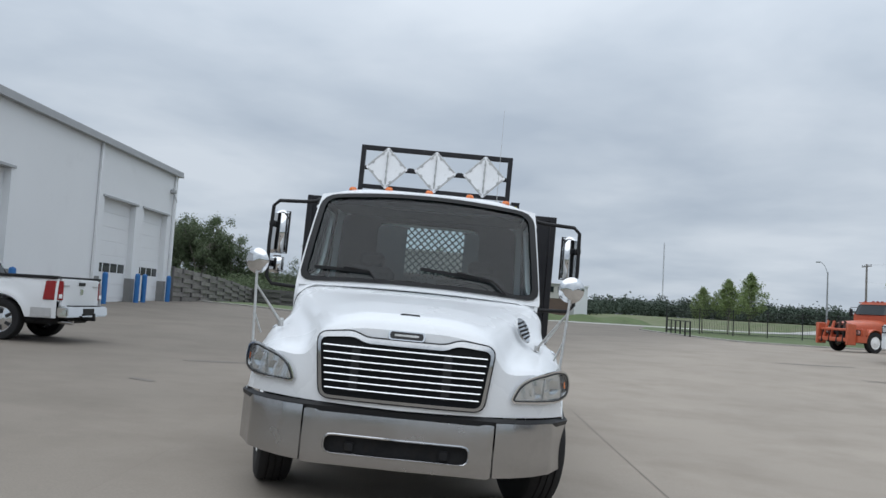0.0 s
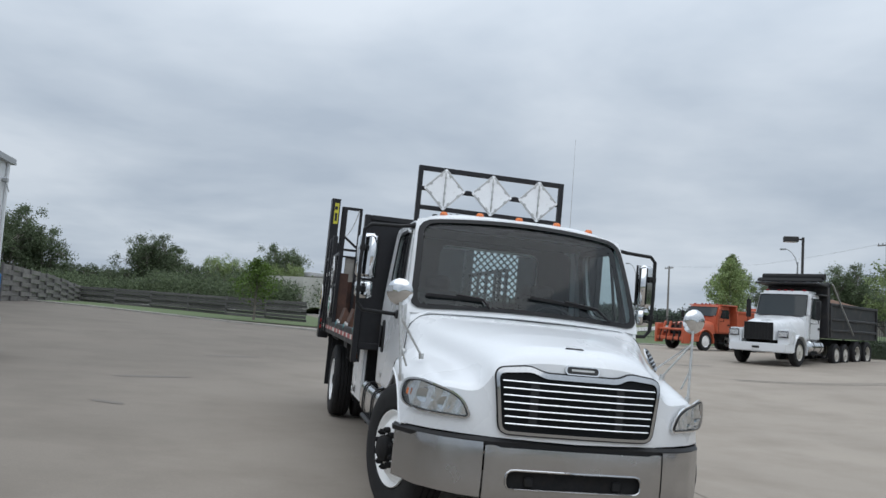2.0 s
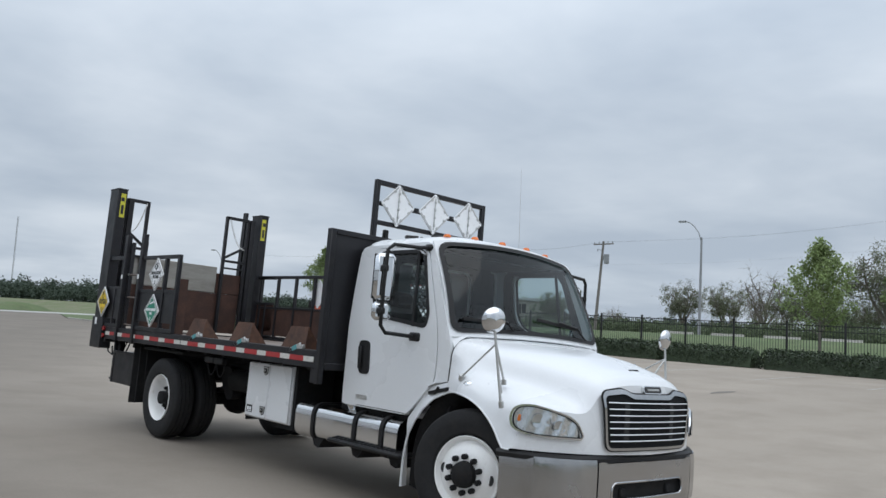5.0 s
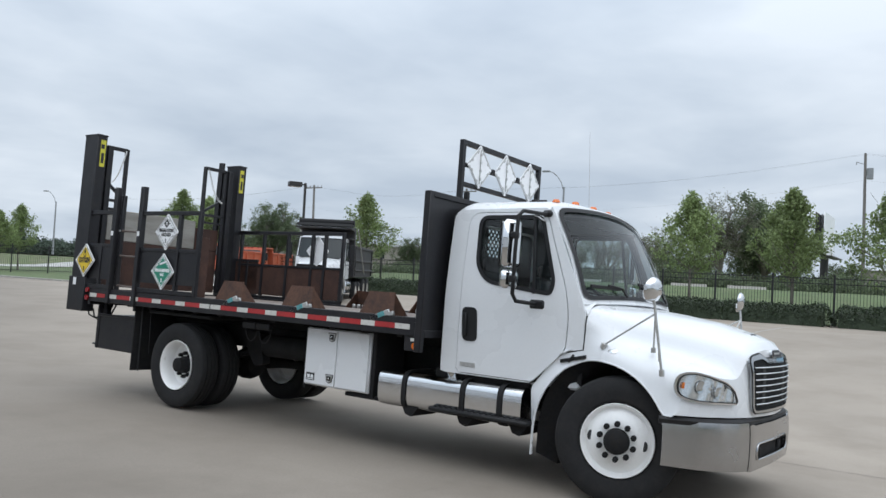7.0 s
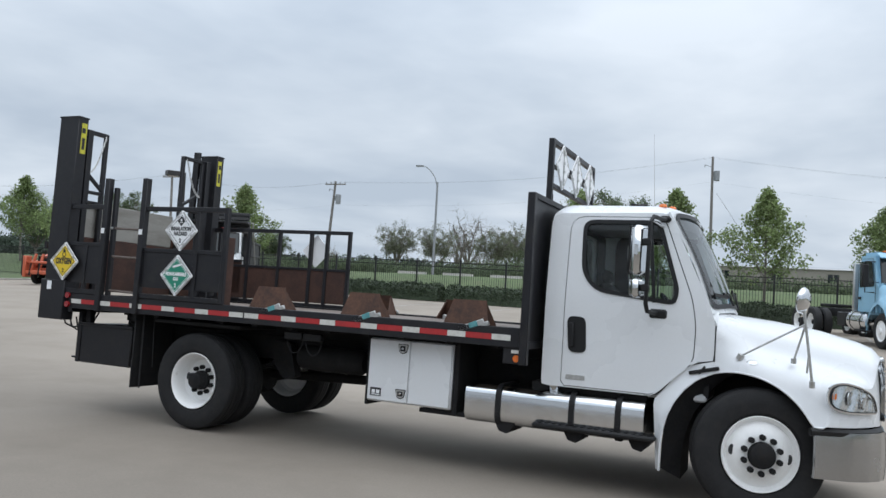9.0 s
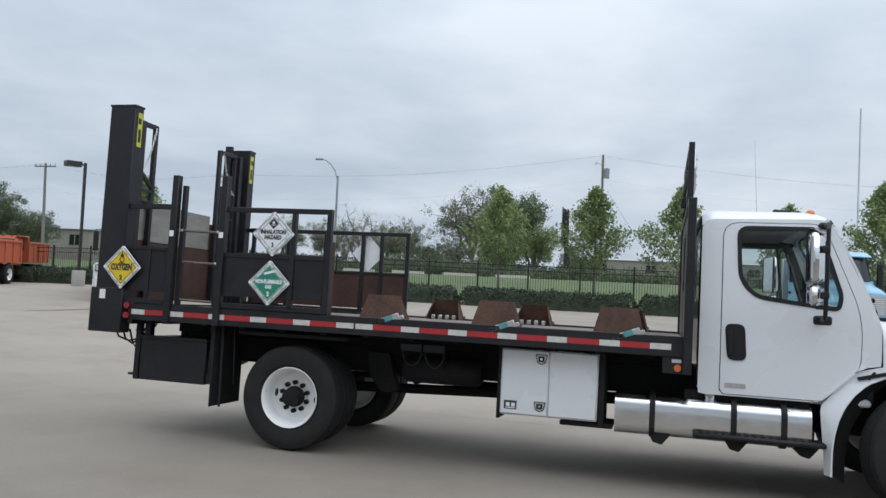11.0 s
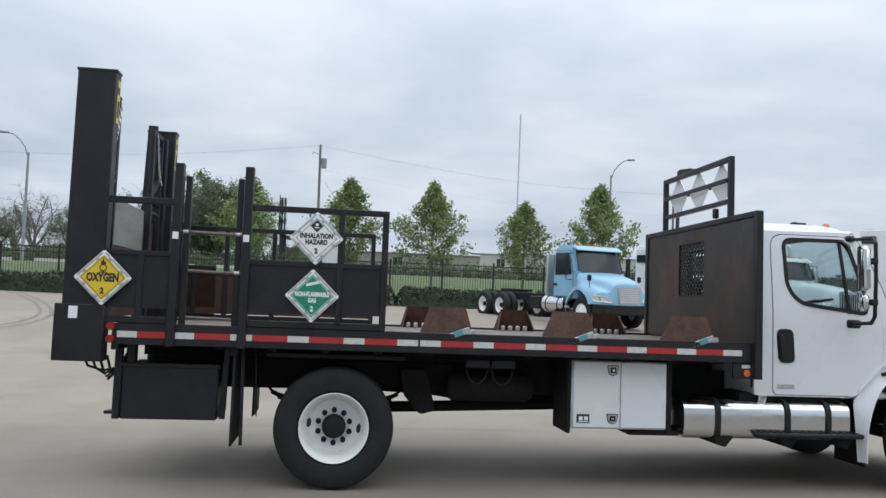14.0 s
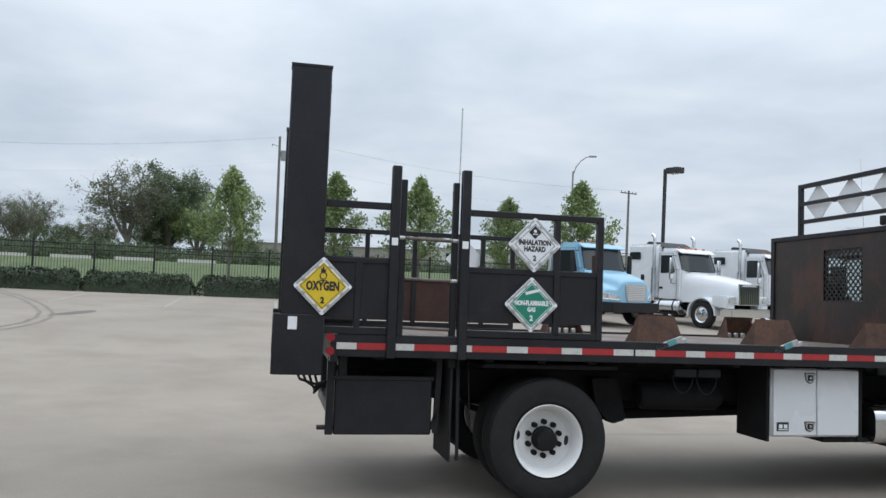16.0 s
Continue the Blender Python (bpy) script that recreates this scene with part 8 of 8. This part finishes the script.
hb = long_house((5.5, 80.6), (13.8, 88.0), 1.95, 3.65, 9, "long brown and cream building with paired upper windows", (2.3, 4.7, 7.3, 9.6), base=1.12)
part("end_porch", Geo().box(11.2, 13.6, -0.6, 4, -0.8, 3.55).box(11.15, 13.7, -0.7, 4.1, 3.5, 3.7), METAL, hb, "pale white end porch")
part("side_wing", Geo().box(-4.0, 0, 1.5, 8, -0.8, 3.3), CREAM, hb)
def verge_at(u, v):
    """A low grass bank along the front of the brown building."""
    x, y = 1.0 + 20.0 * u + 5.0 * 0.665 * v, 76.6 + 17.8 * u - 5.0 * 0.747 * v
    return (x, y, level(x, y) - 0.03 + (0.75 + 0.12 * math.sin(u * 23)) * math.sin(math.pi * v) ** 1.3)


solo("verge", Geo().grid(verge_at, 60, 10), GRASS, "rough grass bank before the brown building", "lawn", kind="structure")
long_house((75, 92), (75, 70), 1.4, 4.7, 14, "low tan building with a flat dark roof beyond the road", (5, 12, 20, 26), TAN, TAN, base=0.9)
long_house((130, 16), (128, -18), 2.0, 5.4, 12, "far low grey flat-roofed building", (4, 12, 20, 28), TAN, TAN, base=0.6)
long_house((150, -20), (140, -60), 2.0, 6.6, 12, "far low pale building", (6, 16, 26), TAN, CREAM, base=0.6)

# ---- poles, lamps, wires ----
GALV = mat("galvanised_steel", (0.30, 0.31, 0.32), 0.5, metal=0.5, var=0.12)
WOODPOLE = mat("weathered_pole_timber", (0.20, 0.185, 0.172), 0.9, var=0.2, scale=1.0, aniso=(1, 1, 0.15))
BRONZE = mat("dark_bronze_paint", (0.028, 0.026, 0.025), 0.45, var=0.15)


def lot_lamp(x, y, h, aim, heads=(1,)):
    t = thing("lot_lamp", "dark square-headed yard lamp on a tall pole", "lamp", pose(x, y, level(x, y), 0, 0, aim), "yard lamps")
    part("base", Geo().lathe([(0.0, -0.1), (0.30, -0.1), (0.30, 0.72), (0.27, 0.76), (0.0, 0.76)], n=20, axis="z"), KERB, t, "round concrete base")
    part("pole", Geo().bar((0, 0, 0.7), (0, 0, h), 0.12, 0.12, (1, 0, 0)), BRONZE, t)
    for s in heads:
        part("arm", Geo().bar((0, 0, h - 0.1), (s * 0.3, 0, h - 0.1), 0.06, 0.08), BRONZE, t)
        hd = part("lamp_head", Geo().box(s * 0.22, s * 0.92, -0.24, 0.24, h - 0.24, h + 0.02, 0.02), BRONZE, t)
        part("lens", Geo().box(s * 0.30, s * 0.84, -0.18, 0.18, h - 0.255, h - 0.238), SIGNWHITE, hd)


lot_lamp(26.2, -9.1, 6.65, 200)
lot_lamp(23.9, 29.0, 5.9, 150)


def street_light(x, y, h, aim, group="street lights"):
    t = thing("street_light", "grey street light with a curved arm", "lamp", pose(x, y, level(x, y), 0, 0, aim), group)
    part("pole", Geo().cyl((0, 0, -0.2), (0, 0, h), 0.13, 12, 0.08), GALV, t)
    part("arm", Geo().tube([(0, 0, h - 0.4), (0.25, 0, h + 0.4), (0.65, 0, h + 0.95), (1.1, 0, h + 1.3), (1.5, 0, h + 1.4)], 0.045, 8), GALV, t)
    part("lamp_head", Geo().box(1.38, 2.05, -0.13, 0.13, h + 1.32, h + 1.48, 0.04), GALV, t)


street_light(54.8, 29.1, 10.0 - level(54.8, 29.1), 95)
street_light(50.5, 66.0, 8.9 - level(50.5, 66), 110)
street_light(49.6, 101.0, 8.9 - level(49.6, 101), 110)
street_light(61.4, -18.0, 10.5, 250)


def utility_pole(x, y, h, lean=(0, 0), arm=True, drum=False, aim=0.0):
    t = thing("utility_pole", "weathered timber utility pole with crossarm" if arm else "weathered timber utility pole with transformer", "pole", pose(x, y, level(x, y), 0, 0, aim), "utility poles")
    top = Vector((lean[0], lean[1], h))
    part("pole", Geo().cyl((0, 0, -0.3), top, 0.17, 10, 0.11), WOODPOLE, t)
    if arm:
        part("crossarm", Geo().bar(top + Vector((0, -1.2, -0.3)), top + Vector((0, 1.2, -0.3)), 0.10, 0.12), WOODPOLE, t)
        for e in (-1.1, -0.55, 0.55, 1.1):
            part("insulator", Geo().cyl(top + Vector((0, e, -0.24)), top + Vector((0, e, -0.06)), 0.045, 8), GALV, t)
    if drum:
        part("transformer", Geo().cyl(top + Vector((0, -0.42, -2.3)), top + Vector((0, -0.42, -1.35)), 0.26, 14), GALV, t, "grey drum transformer")
        part("bracket", Geo().bar(top + Vector((0, 0.0, -1.7)), top + Vector((0, -0.3, -1.7)), 0.08, 0.5), GALV, t)
        part("cutout", Geo().bar(top + Vector((0, 0, -1.0)), top + Vector((0, 0.7, -0.75)), 0.05, 0.05).bar(top + Vector((0, 0.65, -0.75)), top + Vector((0, 0.7, -1.0)), 0.07, 0.07), GALV, t)
    return (x + lean[0] * math.cos(radians(aim)) - lean[1] * math.sin(radians(aim)), y + lean[0] * math.sin(radians(aim)) + lean[1] * math.cos(radians(aim)), level(x, y) + h)


pa = utility_pole(71.1, 8.05, 13.2, (0, 0.15), arm=False, drum=True)
pb = utility_pole(61.2, 44.2, 9.6, (0, -0.75), drum=True)
pc = utility_pole(55.5, 59.3, 9.6, (0, 0.3))
pd = utility_pole(53.6, 98.8, 8.7)
pe = utility_pole(76.0, -30.2, 10.9, aim=20)
for k, (a, b) in enumerate(((pa, pb), (pb, pc), (pc, pd), (pe, pa))):
    for e, dz in ((-1.0, -0.1), (0.0, -0.05), (1.0, -0.1), (0.0, -2.4)):
        pts = [(a[0] + (b[0] - a[0]) * t, a[1] + e * 0.3 + (b[1] - a[1]) * t, a[2] + dz + (b[2] - a[2]) * t - 0.9 * math.sin(math.pi * t)) for t in [i / 14 for i in range(15)]]
        solo("power_line", Geo().tube(pts, 0.004, 4), GALV, "thin overhead power line between poles", "cable", "power lines")
solo("stay_wire", Geo().cyl((71.1, 7.7, 11.0), (71.1, 1.5, 1.5), 0.012, 5), IRON, "thin stay wire of the utility pole", "cable")


def radio_mast(x, y, h, r):
    g = Geo()
    for k in range(3):
        a = 2 * math.pi * k / 3
        g.cyl((x + r * math.cos(a), y + r * math.sin(a), 0), (x + r * math.cos(a), y + r * math.sin(a), h), r * 0.22, 4)
    for k in range(int(h / (r * 5))):
        z = k * r * 5
        for j in range(3):
            a, b = 2 * math.pi * j / 3, 2 * math.pi * (j + 1) / 3
            g.cyl((x + r * math.cos(a), y + r * math.sin(a), z), (x + r * math.cos(b), y + r * math.sin(b), z + r * 5), r * 0.12, 3)
    solo("radio_mast", g, GALV, "thin far lattice radio mast", "mast", "radio masts", smooth=0)


radio_mast(128.0, 495.0, 48.0, 0.35)
radio_mast(404.0, -85.0, 90.0, 0.32)

# billboard on a post, seen nearly edge-on
bb = thing("billboard", "two-sided billboard on a steel post beyond the road", "billboard", pose(72.8, 11.5, level(72, 11), 0, 0, 3))
part("post", Geo().cyl((0, 0, -0.2), (0, 0, 4.6), 0.35, 14), BRONZE, bb)
part("panel", Geo().box(-3.5, 3.5, -0.35, -0.28, 4.2, 7.9, 0.03), SIGNWHITE, bb, "pale billboard face")
part("panel", Geo().box(-3.5, 3.5, 0.35, 0.42, 4.2, 7.9, 0.03), BRONZE, bb, "dark billboard face")
for k in range(7):
    x = -3.3 + k * 1.1
    part("truss", Geo().bar((x, -0.10, 4.3), (x, -0.10, 7.7), 0.06, 0.06).bar((x, 0.17, 4.3), (x, 0.17, 7.7), 0.06, 0.06), BRONZE, bb)
    for j in range(4):
        part("truss_rung", Geo().bar((x, -0.28, 4.6 + j), (x, 0.35, 4.6 + j), 0.05, 0.05), BRONZE, bb)
part("catwalk", Geo().box(-3.8, 3.8, -1.1, -0.35, 3.95, 4.05), BRONZE, bb)

# pale barrier segments beyond the road
BARRIER = mat("pale_barrier", (0.52, 0.50, 0.46), 0.8, var=0.08, scale=0.8)
bar_me = Geo().prism([(-0.28, 0), (0.28, 0), (0.24, 0.12), (0.10, 0.35), (0.08, 0.85), (-0.08, 0.85), (-0.10, 0.35), (-0.24, 0.12)], "y", -1.4, 1.4).mesh("barrier", BARRIER)
for k in range(2, 7):
    y = 5.0 + 4.45 * k
    if k != 20:
        solo("barrier", bar_me, BARRIER, "pale concrete barrier block beyond the road", "barrier", "barrier blocks", at=pose(56.0, y, level(56, y)))

# ---- paint marks and stains of the yard ----
PAINT = mat("worn_white_paint", (0.44, 0.42, 0.39), 0.7, var=0.12, scale=6, stain=(0.29, 0.265, 0.235), stain_at=(0.4, 0.52))
SKID = mat("faint_rubber_mark", (0.205, 0.18, 0.152), 0.8, var=0.3, scale=3)
OIL = mat("dark_tyre_stain", (0.145, 0.125, 0.105), 0.7, var=0.25, scale=3)


def mark(p, q, w, material, label, name):
    g = Geo().grid(lambda u, v: (p[0] + (q[0] - p[0]) * u + (v - 0.5) * w * -(q[1] - p[1]) / math.dist(p, q), p[1] + (q[1] - p[1]) * u + (v - 0.5) * w * (q[0] - p[0]) / math.dist(p, q), 0), 48, 1)
    g.v = [(x, y, level(x, y) + 0.004) for x, y, z in g.v]
    return solo(name, g, material, label, "marking", kind="structure")


mark((2.55, -5.0), (2.55, 7.0), 0.014, SKID, "faint expansion joint in the concrete", "expansion_joint")
for y in (-6.2, -2.2, 4.4, 8.0, 11.6, 15.2, 18.8):
    mark((20.5, y), (25.8, y), 0.10, PAINT, "worn white parking line", "parking_line")
for (x, y), (x2, y2), w in (((-4.6, 8.9), (-3.4, 9.6), 0.28), ((-4.4, 5.6), (-3.9, 5.3), 0.2), ((-6.9, 4.6), (-6.0, 4.9), 0.2), ((16.3, 14.0), (18.3, 13.2), 0.5), ((15.0, 6.6), (16.1, 6.4), 0.3), ((11.0, 20.0), (13.2, 19.2), 0.3), ((-3.5, 15.0), (-2.2, 15.6), 0.3)):
    n = 22
    cx, cy = (x + x2) / 2, (y + y2) / 2
    L = math.dist((x, y), (x2, y2)) / 2
    a0 = math.atan2(y2 - y, x2 - x)
    ring = []
    for k in range(n):
        t = 2 * math.pi * k / n
        r = 1 + 0.35 * noise.noise((math.cos(t) * 1.3 + cx, math.sin(t) * 1.3 + cy, 0.5))
        u, v = L * r * math.cos(t), w / 2 * r * math.sin(t)
        ring.append((cx + u * math.cos(a0) - v * math.sin(a0), cy + u * math.sin(a0) + v * math.cos(a0)))
    solo("stain", Geo().add([(px, py, level(px, py) + 0.005) for px, py in ring], [list(range(n))]), OIL, "dark dried stain on the concrete", "stain", kind="structure")
for way in ([(27.2, 19.1), (24.9, 17.8), (22.6, 16.6), (20.6, 15.6), (18.7, 14.8), (16.9, 14.15)], [(16.9, 14.15), (15.6, 13.9), (14.3, 13.85), (12.9, 14.1), (11.4, 14.8)]):
    for off in (0.0, 0.34):
        g = Geo()
        for p, q in zip(way, way[1:]):
            d = Vector((q[0] - p[0], q[1] - p[1])).normalized()
            nx, ny = -d.y * 0.06, d.x * 0.06
            quad = [(p[0] + nx, p[1] + ny), (q[0] + nx, q[1] + ny), (q[0] - nx, q[1] - ny), (p[0] - nx, p[1] - ny)]
            g.add([(x, y + off, level(x, y + off) + 0.005) for x, y in quad], [(0, 1, 2, 3)])
        solo("skid_mark", g, SKID, "faint curved tyre mark on the concrete", "stain", kind="structure")

# ---- yard slabs, last ----
pavement = thing("pavement", "pale jointed concrete yard with stains and tyre marks", "pavement", Matrix(), kind="structure")
SX, SY = 4.6, 5.2
GAP = 0.0005
for i in range(-9, 11):
    for j in range(-7, 14):
        x0, y0 = i * SX - 2.05, j * SY + 1.3
        cx, cy = x0 + SX / 2, y0 + SY / 2
        if cx > 29 or any(all(inside(poly, x0 + SX * u, y0 + SY * v) for u in (0, 1) for v in (0, 1)) for poly in (LAWN_N, LAWN_E, LAWN_W)) or cy > 72 or cx < FX - 0.4 and cy < 36.2 or (cx < -14 and cy > 40):
            continue
        a, b = x0 + GAP, y0 + GAP
        w, h = SX - 2 * GAP, SY - 2 * GAP
        g = Geo().grid(lambda u, v: (a + w * u, b + h * v, level(a + w * u, b + h * v)), 3, 3)
        ring = [(a + w * u, b + h * v) for u, v in [(k / 3, 0) for k in range(3)] + [(1, k / 3) for k in range(3)] + [(1 - k / 3, 1) for k in range(3)] + [(0, 1 - k / 3) for k in range(3)]]
        n = len(ring)
        g.add([(x, y, level(x, y)) for x, y in ring] + [(x + (cx - x) * 0.004, y + (cy - y) * 0.004, level(x, y) - 0.04) for x, y in ring], [(k, (k + 1) % n, n + (k + 1) % n, n + k) for k in range(n)])
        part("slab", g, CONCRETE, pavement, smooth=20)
solo("joint_bed", sheet(-15.5, 29.2, -36, 72, 60, 108, -0.004), JOINT, "dark joint filler under the yard slabs", "pavement", kind="structure")
